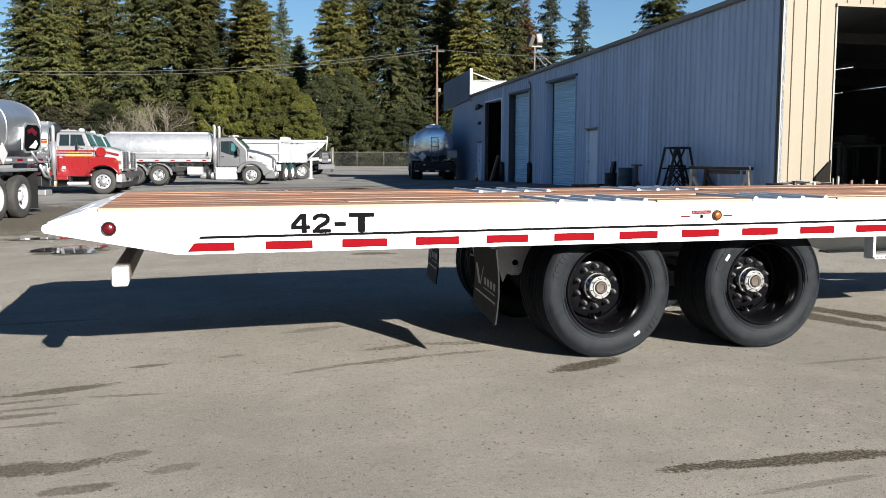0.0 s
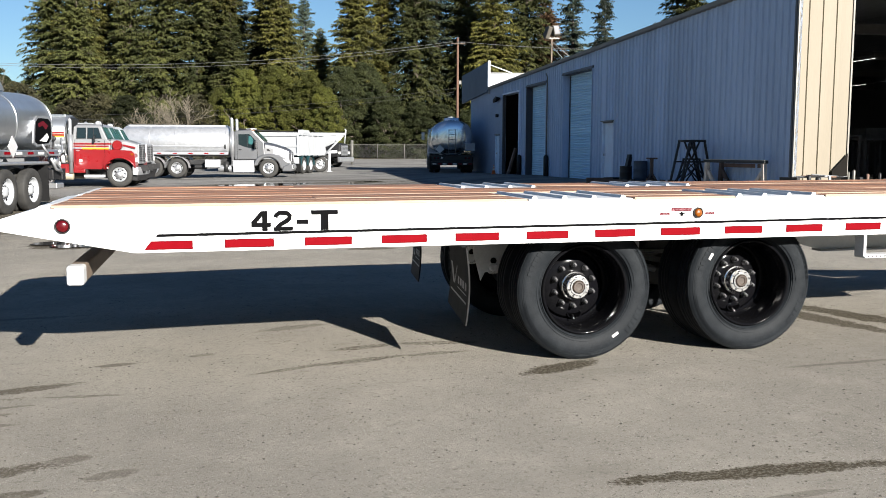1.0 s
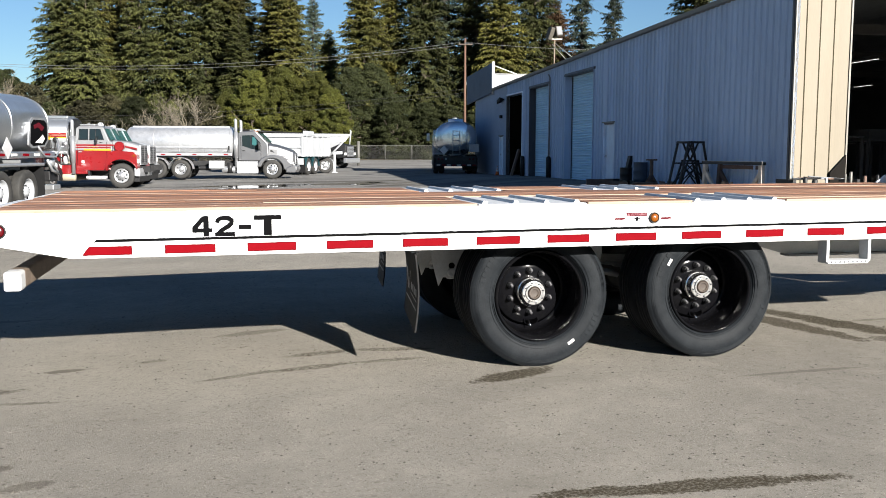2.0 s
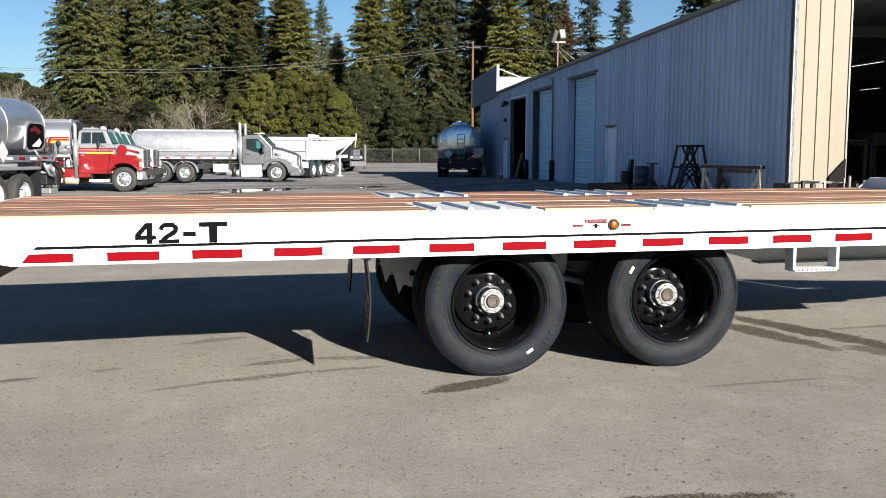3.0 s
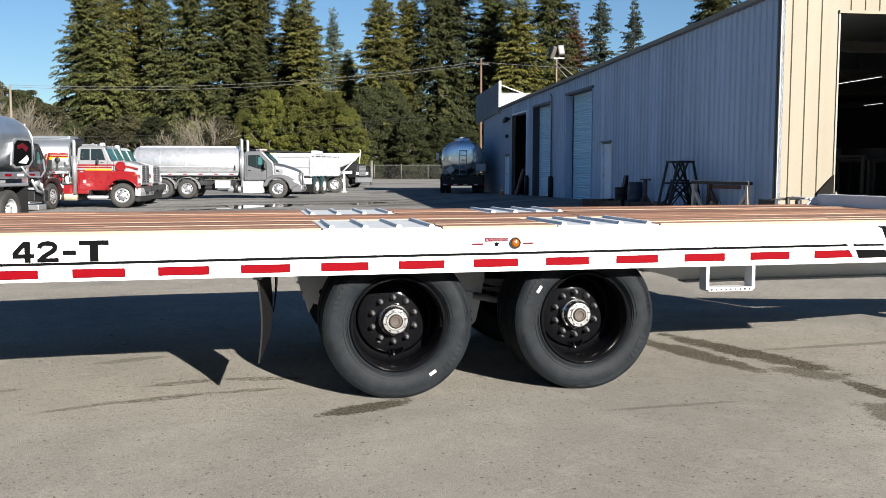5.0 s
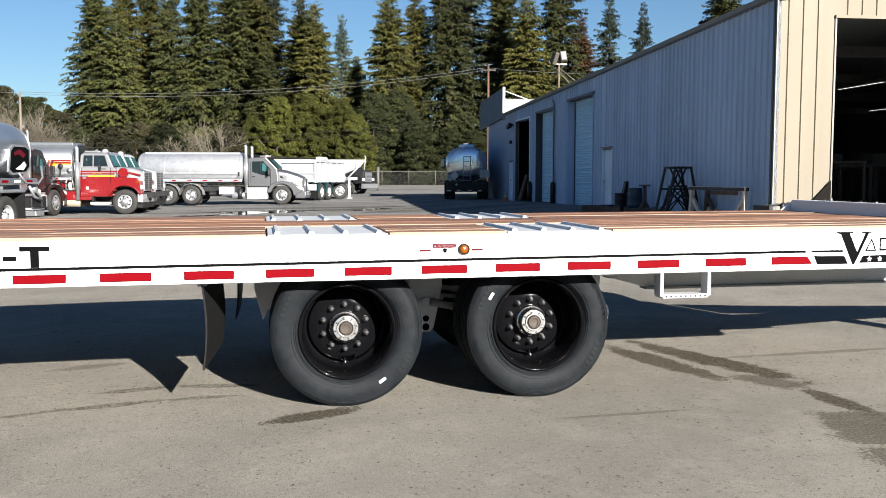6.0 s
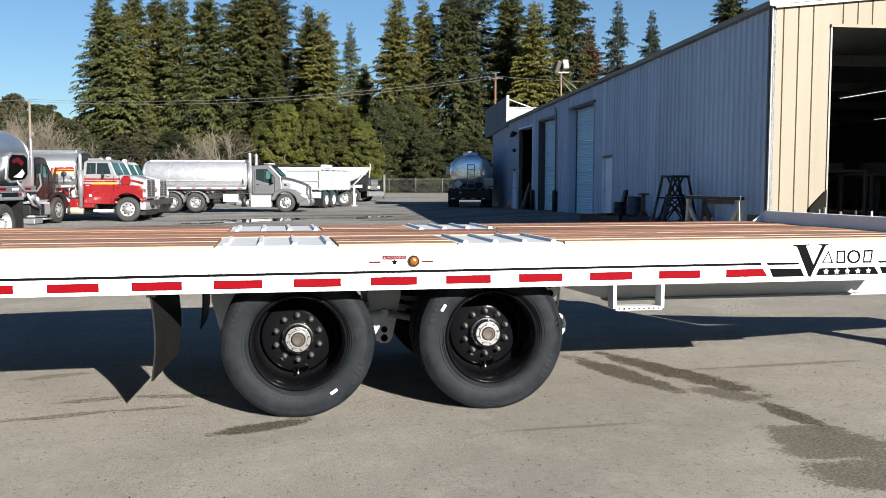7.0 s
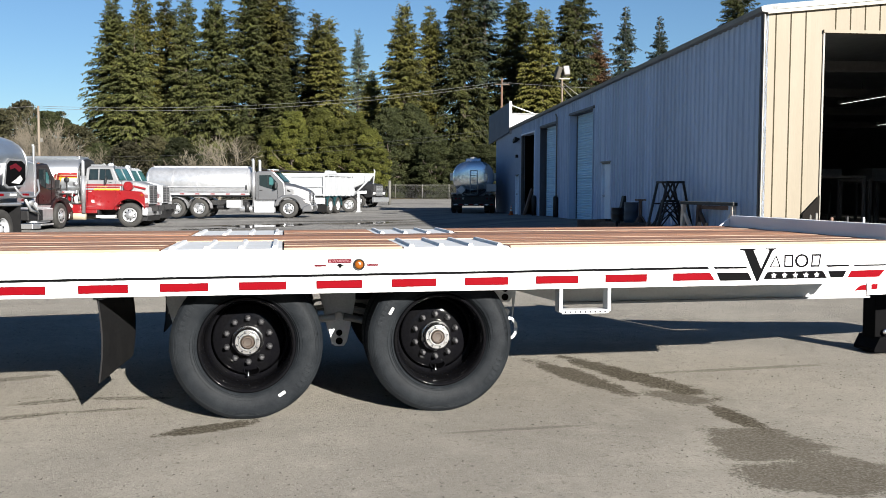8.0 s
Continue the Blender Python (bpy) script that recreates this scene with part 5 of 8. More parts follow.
    part("bumper", Shape().prism([(nose + .02, .42), (nose + .26, .46), (nose + .28, .80), (nose + .02, .84)], -1.18, 1.18), BRIGHT, parent, "bright steel bumper", .03)
    for z0, z1, a, b, ma in stripes:
        for s in (-1, 1):
            part("stripe", Shape().box(a, b, s * half - .004, s * half + .004, z0, z1), ma, cab)
    return cab


def arch_points(r, z, a0, a1, n=9):
    """Points of a wheel arch round (0, z), from angle a0 to a1 in degrees."""
    return [(r * math.cos(radians(a0 + (a1 - a0) * k / (n - 1))), z + r * math.sin(radians(a0 + (a1 - a0) * k / (n - 1)))) for k in range(n)]


def square_cab(parent, upper, lower, stripes=True, air_cleaner=True, bumper=None):
    """An older square bonneted cab: flat doors, split windscreen, flared wings, tall upright grille."""
    cab = part("cab", Shape().prism([(-1.98, .78), (-1.98, 1.66), (-.42, 1.66), (-.42, 1.05), (-.66, .95), (-.66, .78)], -1.04, 1.04), lower, parent, "lower cab body", .03)
    band = part("cab_band", Shape().prism([(-1.98, 1.66), (-1.98, 2.08), (-.50, 2.08), (-.40, 2.02), (-.40, 1.66)], -1.04, 1.04), upper, parent, "pale upper door band", .03)
    lo = [(-1.98, -1.03, 2.07), (-.50, -1.03, 2.07), (-.50, 1.03, 2.07), (-1.98, 1.03, 2.07)]
    hi = [(-1.95, -.95, 2.64), (-.76, -.95, 2.66), (-.76, .95, 2.66), (-1.95, .95, 2.64)]
    hi2 = [(-1.85, -.80, 2.74), (-.86, -.80, 2.75), (-.86, .80, 2.75), (-1.85, .80, 2.74)]
    cabin = part("cabin", Shape().loft([lo, hi, hi2], True, False), upper, parent, "pale upper cabin", .03)
    for s in (-1, 1):
        def at(x, z):
            v = (z - 2.07) / .57
            return (x, s * (1.03 - .08 * v + .006), z)
        for pts in ([(-1.82, 2.13), (-1.42, 2.13), (-1.42, 2.60), (-1.80, 2.60)], [(-1.35, 2.13), (-.74, 2.13), (-.90, 2.60), (-1.35, 2.60)]):
            wd = part("side_window", Shape().poly([at(*q) for q in pts]), GLASS, cabin, "dark side window", tidy=False)
            rim = [Vector(at(*q)) for q in pts]
            part("window_seal", Shape().tube(rim + [rim[0]], .014, 4), BLACK_STEEL, wd)
        part("vent_bar", Shape().tube([at(-1.10, 2.13), at(-1.10, 2.60)], .014, 4), BLACK_STEEL, cabin)
        part("windscreen", Shape().poly([(-.482, s * .94, 2.13), (-.482, s * .03, 2.13), (-.735, s * .03, 2.63), (-.735, s * .86, 2.63)]), GLASS_TEAL, cabin, "teal tinted windscreen", tidy=False)
        part("mirror", Shape().box(-1.02, -.97, s * 1.18, s * 1.34, 1.98, 2.22), BLACK_STEEL, cabin, "black door mirror", .02)
        part("mirror_arm", Shape().tube([(-.8, s * 1.03, 2.0), (-1.0, s * 1.26, 2.05), (-1.0, s * 1.0, 2.3)], .012, 5), BLACK_STEEL, cabin)
        part("door_seam", Shape().box(-1.90, -1.885, s * 1.036, s * 1.044, .95, 2.05), BLACK_VINYL, cab)
        part("door_seam", Shape().box(-.63, -.615, s * 1.036, s * 1.044, .95, 2.05), BLACK_VINYL, cab)
        part("door_handle", Shape().box(-1.84, -1.70, s * 1.04, s * 1.07, 1.58, 1.63), BRIGHT, cab)
        part("badge", Shape().box(-1.72, -1.60, s * 1.04, s * 1.046, 1.10, 1.22), PAPER, cab)
        outer = [(-.62, .80), (-.72, 1.02), (-.60, 1.34), (-.44, 1.58), (-.30, 1.66), (.54, 1.60), (.68, 1.46), (.70, .95), (.69, .88)]
        inner = arch_points(.74, .54, 26, 156)
        wing = part("wing", Shape().prism(outer + inner, s * .60, s * 1.12), lower, parent, "flared front wing", .02)
        part("wing_lip", Shape().tube([(x, s * 1.13, z) for x, z in arch_points(.755, .54, 24, 158, 14)], .03, 6), lower, wing)
        part("wheel_well", Shape().box(-.62, .66, s * .45, s * .58, .6, 1.5), BLACK_STEEL, wing)
        part("headlamp", Shape().box(.68, .735, s * .66, s * 1.06, 1.10, 1.30), PAPER, wing, "headlamp pair", .02)
        part("turn_lamp", Shape().box(.50, .62, s * 1.115, s * 1.135, 1.40, 1.48), AMBER, wing)
        part("step", Shape().box(-1.55, -.68, s * .74, s * 1.04, .42, .54), PALE_INK, parent, "worn pale step", .02)
        part("step_bracket", Shape().box(-1.48, -1.40, s * .7, s * 1.0, .54, .80), BLACK_STEEL, parent)
        if air_cleaner:
            ac = part("air_cleaner", Shape().lathe([(s * .70, .21), (s * .98, .215), (s * 1.0, .195), (s * .985, .18), (s * .985, .06), (s * 1.0, .05), (s * 1.0, 0)], 24, (-.10, 0, 1.84), smooth=False), lower, parent, "round red air cleaner")
            part("clamp", Shape().lathe([(s * .90, .225), (s * .93, .225)], 24, (-.10, 0, 1.84), caps=False), BRIGHT, ac)
    part("windscreen_bar", Shape().tube([(-.47, 0, 2.1), (-.72, 0, 2.64)], .03, 5), upper, cabin)

    def ring(x, w, z0, z1):
        return [(x, -w, z0), (x, -w, z1 - .10), (x, -w * .90, z1 - .02), (x, -w * .4, z1), (x, w * .4, z1), (x, w * .90, z1 - .02), (x, w, z1 - .10), (x, w, z0)]
    part("bonnet", Shape().loft([ring(-.42, .84, 1.2, 2.12), ring(.2, .76, 1.2, 2.07), ring(.64, .66, 1.1, 1.93), ring(.70, .64, 1.1, 1.88)], True, False), upper, parent, "pale square bonnet", .02)
    gr = part("grille", Shape().box(.69, .74, -.64, .64, 1.02, 1.91), BRIGHT, parent, "upright barred grille", .03)
    part("grille_back", Shape().box(.72, .746, -.56, .56, 1.08, 1.85), BLACK_STEEL, gr)
    for k in range(9):
        part("grille_bar", Shape().box(.74, .77, -.56, .56, 1.10 + .085 * k, 1.135 + .085 * k), GRILLE, gr)
    part("grille_bar", Shape().box(.74, .775, -.05, .05, 1.08, 1.86), GRILLE, gr)
    bp = part("bumper", Shape().prism([(.56, .54), (.78, .52), (.82, .70), (.78, .88), (.56, .90)], -1.12, 1.12), bumper or SATIN, parent, "black steel bumper" if bumper else "bright steel bumper", .02)
    part("tow_plate", Shape().box(.80, .83, -.2, .2, .60, .84), BLACK_STEEL, bp)
    part("valance", Shape().prism([(.45, .30), (.72, .28), (.78, .52), (.50, .54)], -.95, .95), BLACK_STEEL, parent)
    for k in range(5):
        part("roof_lamp", Shape().lathe([(2.74, .028), (2.765, .025), (2.775, .012), (2.776, 0)], 10, (-.92, -.7 + .35 * k, 0), "z"), CAB_WHITE, cabin)
    part("beacon", Shape().lathe([(2.74, .13), (2.80, .14), (2.86, .12), (2.90, .06), (2.905, 0)], 16, (-1.02, -.45, 0), "z"), CAB_WHITE, cabin, "white roof beacon")
    part("roof_rack", Shape().box(-1.85, -1.2, -.7, .7, 2.76, 2.82), BRIGHT, cabin, "", .01)
    part("antenna", Shape().tube([(-.7, -.92, 2.6), (-.75, -.95, 3.1)], .012, 5), BLACK_STEEL, cabin)
    if stripes:
        for z0, z1, a, b, ma in ((1.86, 1.93, -1.97, -.32, RED_PAINT), (1.76, 1.82, -1.97, -.45, RED_PAINT), (1.66, 1.73, -1.6, -.45, YELLOW), (1.79, 1.83, -1.45, -1.0, YELLOW)):
            for s in (-1, 1):
                part("stripe", Shape().box(a, b, s * 1.04 - .004, s * 1.04 + .004, z0, z1), ma, band)
        for s in (-1, 1):
            part("stripe", Shape().prism([(.1, 1.80), (.62, 1.70), (.62, 1.77), (.1, 1.88)], s * .735, s * .79), RED_PAINT, band)
    return cab


def aero_cab(parent, paint, trim):
    """A modern sloped-bonnet cab: raked windscreen, round wings, side fairing, rooftop horns."""
    prof = [(-1.85, .98), (-1.85, 2.46), (-1.74, 2.57), (-.95, 2.60), (-.82, 2.55), (-.24, 1.95), (-.18, .98)]
    cab = part("cab", Shape().prism(prof, -1.02, 1.02), paint, parent, "cab body", .05)
    for s in (-1, 1):
        y = s * 1.026
        sw = part("side_window", Shape().prism([(-1.62, 1.80), (-1.62, 2.36), (-1.02, 2.38), (-.66, 2.00), (-.66, 1.54), (-1.22, 1.66)], s * 1.0, y), GLASS, cab, "dark side window")
        part("window_divider", Shape().box(-1.16, -1.13, y - .008, y + .008, 1.68, 2.38), BLACK_STEEL, sw)
        # paler patch painted in as a reflection on the side glass
        part("window_shade", Shape().prism([(-1.08, 1.86), (-1.06, 2.26), (-.95, 2.26), (-.84, 2.12), (-.84, 1.78)], y - .004, y + .004), GLASS_TEAL, sw)
        part("door_seam", Shape().box(-.62, -.60, y - .004, y + .004, 1.02, 1.95), BLACK_VINYL, cab)
        part("door_seam", Shape().box(-1.70, -1.685, y - .004, y + .004, 1.02, 2.3), BLACK_VINYL, cab)
        part("door_handle", Shape().box(-1.62, -1.46, y - .01, y + .03, 1.50, 1.55), BLACK_STEEL, cab)
        part("mirror", Shape().box(-.72, -.64, s * 1.22, s * 1.42, 1.62, 1.98), BLACK_STEEL, cab, "black door mirror", .03)
        part("mirror_arm", Shape().tube([(-.66, s * 1.0, 1.62), (-.68, s * 1.30, 1.60)], .02, 5), BLACK_STEEL, cab)
        outer = [(-.84, .62), (-.78, .86), (-.60, 1.12), (-.30, 1.27), (.15, 1.31), (.62, 1.24), (1.0, 1.05), (1.24, .80), (1.26, .40), (.80, .40)]
        wing = part("wing", Shape().prism(outer + arch_points(.62, .50, 5, 165, 11), s * .62, s * 1.08), paint, parent, "rounded wing", .05)
        part("wheel_well", Shape().box(-.58, .64, s * .45, s * .60, .5, 1.15), BLACK_STEEL, wing)
        part("headlamp", Shape().prism([(.78, 1.02), (1.16, .92), (1.20, .78), (.96, .84)], s * .80, s * 1.10), PAPER, wing, "clear headlamp", .02)
        part("bonnet_vent", Shape().prism([(-.28, 1.62), (.02, 1.55), (.10, 1.44), (-.16, 1.48)], s * .88, s * .965), BLACK_STEEL, parent, "black bonnet vent")
        part("fairing", Shape().box(-1.94, -.80, s * .60, s * 1.06, .28, .92), CAB_WHITE, parent, "pale tank and step fairing", .05)
        part("fairing_rim", Shape().box(-1.96, -.78, s * .99, s * 1.068, .90, .96), BRIGHT, parent)
        part("strap", Shape().box(-1.4, -1.36, s * 1.058, s * 1.066, .28, .92), BRIGHT, parent)
    part("windscreen", Shape().poly([(-.262, -.90, 2.0), (-.262, .90, 2.0), (-.80, .80, 2.545), (-.80, -.80, 2.545)]), GLASS_TEAL, cab, "raked dark windscreen", tidy=False).location = (.03, 0, .03)
    part("visor", Shape().prism([(-.86, 2.60), (-.55, 2.56), (-.54, 2.58), (-.86, 2.64)], -.8, .8), BLACK_STEEL, cab, "", .01)

    def ring(x, w, z0, z1):
        return [(x, -w, z0), (x, -w, z1 - .26), (x, -w * .93, z1 - .09), (x, -w * .7, z1 - .01), (x, 0, z1 + .02), (x, w * .7, z1 - .01), (x, w * .93, z1 - .09), (x, w, z1 - .26), (x, w, z0)]
    part("bonnet", Shape().loft([ring(-.22, .98, .9, 1.93), ring(.25, .92, .9, 1.84), ring(.75, .82, .8, 1.68), ring(1.08, .72, .7, 1.54), ring(1.18, .64, .7, 1.44)], True, False), paint, parent, "sloping bonnet", .03)
    gr = part("grille", Shape().prism([(1.15, .72), (1.22, .74), (1.20, 1.40), (1.15, 1.44)], -.50, .50), BLACK_STEEL, parent, "dark grille in bright surround", .03)
    for s in (-1, 1):
        part("surround", Shape().tube([(1.21, s * .53, .70), (1.21, s * .53, 1.38)], .04, 6), BRIGHT, gr)
    for k in range(6):
        part("grille_bar", Shape().box(1.20, 1.235, -.48, .48, .80 + .1 * k, .83 + .1 * k), BRIGHT, gr)
    part("bumper", Shape().prism([(.72, .34), (1.26, .34), (1.34, .50), (1.32, .72), (1.12, .76), (.78, .62)], -1.12, 1.12), trim, parent, "moulded bumper", .05)
    part("roof_bar", Shape().tube([(-1.2, -.7, 2.66), (-1.2, .7, 2.66)], .03, 6), BRIGHT, cab)
    for s in (-1, 1):
        part("air_horn", Shape().tube([(-1.3, s * .35, 2.66), (-.8, s * .35, 2.67)], [.02, .06], 8), BRIGHT, cab, "bright air horn")
    for k in range(5):
        part("roof_lamp", Shape().lathe([(2.58, .05), (2.63, .04), (2.65, 0)], 8, (-.98, -.7 + .35 * k, 0), "z"), AMBER, cab)
    return cab


def stack(parent, x, y, z0, z1, r=.065):
    st = part("exhaust_stack", Shape().tube([(x, y, z0), (x, y, z1 - .2), (x, y, z1 - .08), (x - .06, y, z1)], [r, r, r, r * .95], 14), BRIGHT, parent, "bright exhaust stack")
    part("heat_shield", Shape().tube([(x, y, z0 + .5), (x, y, z1 - .7)], r + .035, 14), BRIGHT, st)


def at_ground(x, y, heading):
    return Matrix.Translation((x, y, gz(x, y))) @ Matrix.Rotation(radians(heading), 4, "Z")


# --- red tank truck; origin at the front axle's ground point, x forward
def tank_truck(x, y, heading, scale, spec):
    m = at_ground(x, y, heading) @ Matrix.Translation((0, 1.02, 0)) @ Matrix.Scale(scale, 4)
    tr = thing("tank_truck", spec["label"], "tank truck", m)
    chassis(tr, spec["rear"] - 1.0, 1.1)
    for s in (-1, 1):
        truck_wheel(tr, 0, s * 1.14, r=.55 if spec["cab"] == "square" else .52, side=s)
        for ax in spec["tandem"]:
            truck_wheel(tr, ax, s * 1.24, side=s, dual=True, rim=BRIGHT)
    part("front_axle", Shape().tube([(0, -.9, .5), (0, .9, .5)], .06, 8), BLACK_STEEL, tr)
    # dark drive line and tanks, added to block light under the truck
    part("gearbox", Shape().loft([[(x, -q, .62 - h), (x, q, .62 - h), (x, q, .62 + h), (x, -q, .62 + h)] for x, q, h in ((.5, .30, .20), (-.5, .34, .26), (-1.3, .26, .22), (-2.3, .16, .14))], True, False), BLACK_STEEL, tr, "dark engine and gearbox", .02)
    part("drive_shaft", Shape().tube([(-2.3, 0, .62), (spec["tandem"][0] + .4, 0, .58)], .07, 10), BLACK_STEEL, tr)
    for ax in spec["tandem"]:
        part("drive_axle", Shape().tube([(ax, -.9, .52), (ax, -.25, .52), (ax, 0, .52), (ax, .25, .52), (ax, .9, .52)], [.08, .09, .22, .09, .08], 12), BLACK_STEEL, tr)
    for k, xx in enumerate((-3.75, -1.9)):
        part("air_tank", Shape().lathe([(xx - .35, 0), (xx - .33, .12), (xx - .28, .14), (xx + .28, .14), (xx + .33, .12), (xx + .35, 0)], 14, (0, -.55 + .1 * k, .58), "x"), BLACK_STEEL, tr, "black air tank")
    if spec["cab"] == "aero":
        aero_cab(tr, spec["lower"], spec["upper"])
    else:
        square_cab(tr, spec["upper"], spec["lower"], spec.get("stripes", False), spec.get("stripes", False), spec.get("bumper"))
    t0, t1 = spec["tank"]
    body = tank(tr, t0, t1, spec["ry"], spec["rz"], spec["cz"], spec["tank_mat"], spec["tank_label"], dish=spec.get("dish", .22))
    part("walkway", Shape().box(t0 + .3, t1 - .3, -.35, .35, spec["cz"] + spec["rz"] - .03, spec["cz"] + spec["rz"] + .06), spec["tank_mat"], body, "", .02)
    for xx in spec.get("domes", ()):
        part("dome_lid", Shape().lathe([(0, .26), (.12, .25), (.16, .20), (.18, 0)], 18, (xx, 0, spec["cz"] + spec["rz"] + .02), "z"), spec["tank_mat"], body)
    for s in (-1, 1):
        low = spec["cz"] - spec["rz"] * .80
        sk = part("side_skirt", Shape().box(t0 + .1, t1 - .1, s * 1.05, s * 1.17, low - .07, low + .07), spec["tank_mat"], tr, "", .02)
        k = 0
        xx = t0 + .3
        while xx < t1 - .4:
            part("reflector", Shape().box(xx, xx + .22, s * 1.168, s * 1.174, low - .03, low + .03), RED_TAPE if k % 2 == 0 else PAPER, sk)
            xx += .42
            k += 1
        for ax in spec["tandem"]:
            fd = []
            for j in range(9):
                w = math.pi * j / 8
                fd.append([(ax + .64 * math.cos(w), yy, .52 + .62 * math.sin(w) + dz) for yy, dz in ((s * .66, 0), (s * 1.27, 0), (s * 1.27, .02), (s * .66, .02))])
            part("fender", Shape().loft(fd, True, False), spec.get("fender", CAB_WHITE), tr, "rounded wheel fender")
        part("side_box", Shape().box(-3.42, -2.62, s * .72, s * 1.18, .56, .98), spec.get("box", CAB_WHITE), tr, "side tool box", .02)
        part("fuel_tank", Shape().lathe([(-2.76, .0), (-2.75, .17), (-2.70, .19), (-2.08, .19), (-2.03, .17), (-2.02, 0)], 20, (0, s * .90, .50), "x"), spec.get("fuel", BRIGHT), tr, "round fuel tank")
        part("mud_flap", Shape().box(spec["rear"] - .72, spec["rear"] - .70, s * .66, s * 1.26, .2, .85), FLAP, tr)
        if spec.get("stacks") == 2 or s < 0:
            stack(tr, spec.get("stack_x", -2.02), s * spec.get("stack_y", .88), .62, spec.get("stack_top", 2.95), .085)
    part("rear_bumper", Shape().box(spec["tank"][0] - .1, spec["tank"][0] + .05, -1.15, 1.15, .5, .75), BRIGHT, tr, "", .02)
    return tr, body


red, red_tank = tank_truck(-3.33, 34.92, -9, .93, dict(
    label="red and silver bonneted tank truck with striped cab", rear=-5.6, tandem=(-4.9, -6.2), cab="square", upper=CAB_PALE, lower=RED_PAINT, tank=(-7.6, -2.22), ry=1.15, rz=.86, cz=2.26, dish=.07,
    tank_mat=POLISHED, tank_label="polished tank with red and yellow stripes", fender=BLACK_STEEL, box=BLACK_STEEL, fuel=CREAM_PAINT, stripes=True, stack_top=3.0, stack_x=-2.06, stack_y=1.10))
for z0, z1, ma in ((2.34, 2.43, RED_PAINT), (2.24, 2.31, RED_PAINT), (2.31, 2.34, CREAM_PAINT), (2.20, 2.24, YELLOW)):
    part("stripe", Shape().box(-3.15, -2.30, -1.168, -1.145, z0, z1), ma, red_tank, "painted stripe")
for d, ma in ((0, RED_PAINT), (.10, CREAM_PAINT), (.15, RED_PAINT), (-.10, YELLOW)):
    part("stripe", Shape().prism([(-3.15 - d, 2.43 - .12 * (d < 0) - d * .2), (-3.04 - d, 2.43 - .12 * (d < 0) - d * .2), (-3.26 - d, 1.72), (-3.37 - d, 1.72)], -1.168, -1.142), ma, red_tank, "painted stripe")
part("tank_top_rail", Shape().box(-7.2, -2.40, -.55, .55, 3.07, 3.19), POLISHED, red_tank, "flat rail along the tank top", .02)
part("front_bulkhead", Shape().loft([ellipse_ring(-2.30, 1.10, .82, 2.26), ellipse_ring(-2.20, 1.10, .82, 2.26), ellipse_ring(-2.18, 1.0, .72, 2.26)]), BLACK_STEEL, red_tank, "dark front bulkhead")
part("hose_reel", Shape().lathe([(-1.0, .20), (-.95, .22), (-.9, .12), (-.55, .12), (-.5, .22), (-.45, .20)], 20, (-2.85, 0, 1.32)), RED_PAINT, red, "red hose reel")
part("pump_box", Shape().box(-2.85, -2.05, -1.06, -.5, .62, 1.02), RED_PAINT, red, "red pump housing", .03)
part("pump_box", Shape().box(-2.2, -1.5, -1.02, -.5, .62, .80), RED_PAINT, red, "red lower panel", .03)
part("deck_plate", Shape().box(-3.1, -2.0, -1.08, -.3, 1.02, 1.07), BLACK_STEEL, red, "", .01)
part("meter", Shape().lathe([(1.07, .11), (1.30, .13), (1.36, .10), (1.44, .04), (1.45, 0)], 14, (-2.45, -.86, 0), "z"), PALE_INK, red, "grey flow meter")
part("meter", Shape().box(-2.32, -2.10, -1.0, -.8, 1.10, 1.38), CREAM_PAINT, red, "pale meter box", .02)
part("gauge", Shape().lathe([(-1.16, .11), (-1.22, .12), (-1.24, .09), (-1.245, 0)], 16, (-2.75, 0, 2.12)), BLACK_STEEL, red, "round black gauge lamp")
part("gauge", Shape().lathe([(-1.10, .10), (-1.16, .11), (-1.18, 0)], 16, (-2.38, 0, 1.95)), BRIGHT, red, "bright round gauge")
for pts, rr in (([(-2.78, -1.12, 1.05), (-2.78, -1.14, 2.05)], .03), ([(-2.6, -1.05, 1.06), (-2.55, -1.1, 1.6), (-2.3, -1.1, 1.65), (-2.25, -1.06, 1.2)], .035),
                ([(-3.0, -1.0, .9), (-3.15, -1.08, 1.4), (-3.05, -1.1, 1.9)], .025), ([(-2.9, -1.05, 1.3), (-2.7, -1.1, 1.45), (-2.5, -1.1, 1.32)], .03)):
    part("pump_pipe", Shape().tube(pts, rr, 8), BLACK_STEEL if rr < .031 else BRIGHT, red)
white_truck, _ = tank_truck(-3.24, 38.6, -9, .93, dict(
    label="white bonneted tank truck half hidden behind the red one", rear=-5.6, tandem=(-4.9, -6.2), cab="square", upper=CAB_WHITE, lower=CAB_WHITE, tank=(-7.6, -2.25), ry=1.15, rz=.78, cz=1.98,
    tank_mat=POLISHED, tank_label="polished aluminium tank", fender=BLACK_STEEL, bumper=BLACK_STEEL))
silver, silver_tank = tank_truck(3.28, 45.1, -9.5, .97, dict(
    label="silver tank truck with bonneted cab and twin stacks", rear=-5.6, tandem=(-4.92, -6.2), cab="aero", upper=CAB_SILVER, lower=CAB_SILVER, tank=(-7.95, -2.06), ry=1.2, rz=.83, cz=1.98,
    tank_mat=DULL_ALU, tank_label="pale dull aluminium tank", fender=DULL_ALU, box=CAB_WHITE, stacks=2, stack_top=3.24, stack_x=-1.96, stack_y=.95))
part("air_tank", Shape().lathe([(.30, .0), (.30, .16), (.86, .16), (.88, 0)], 16, (-2.3, -.98, 0), "z"), BLACK_STEEL, silver, "black upright canister")
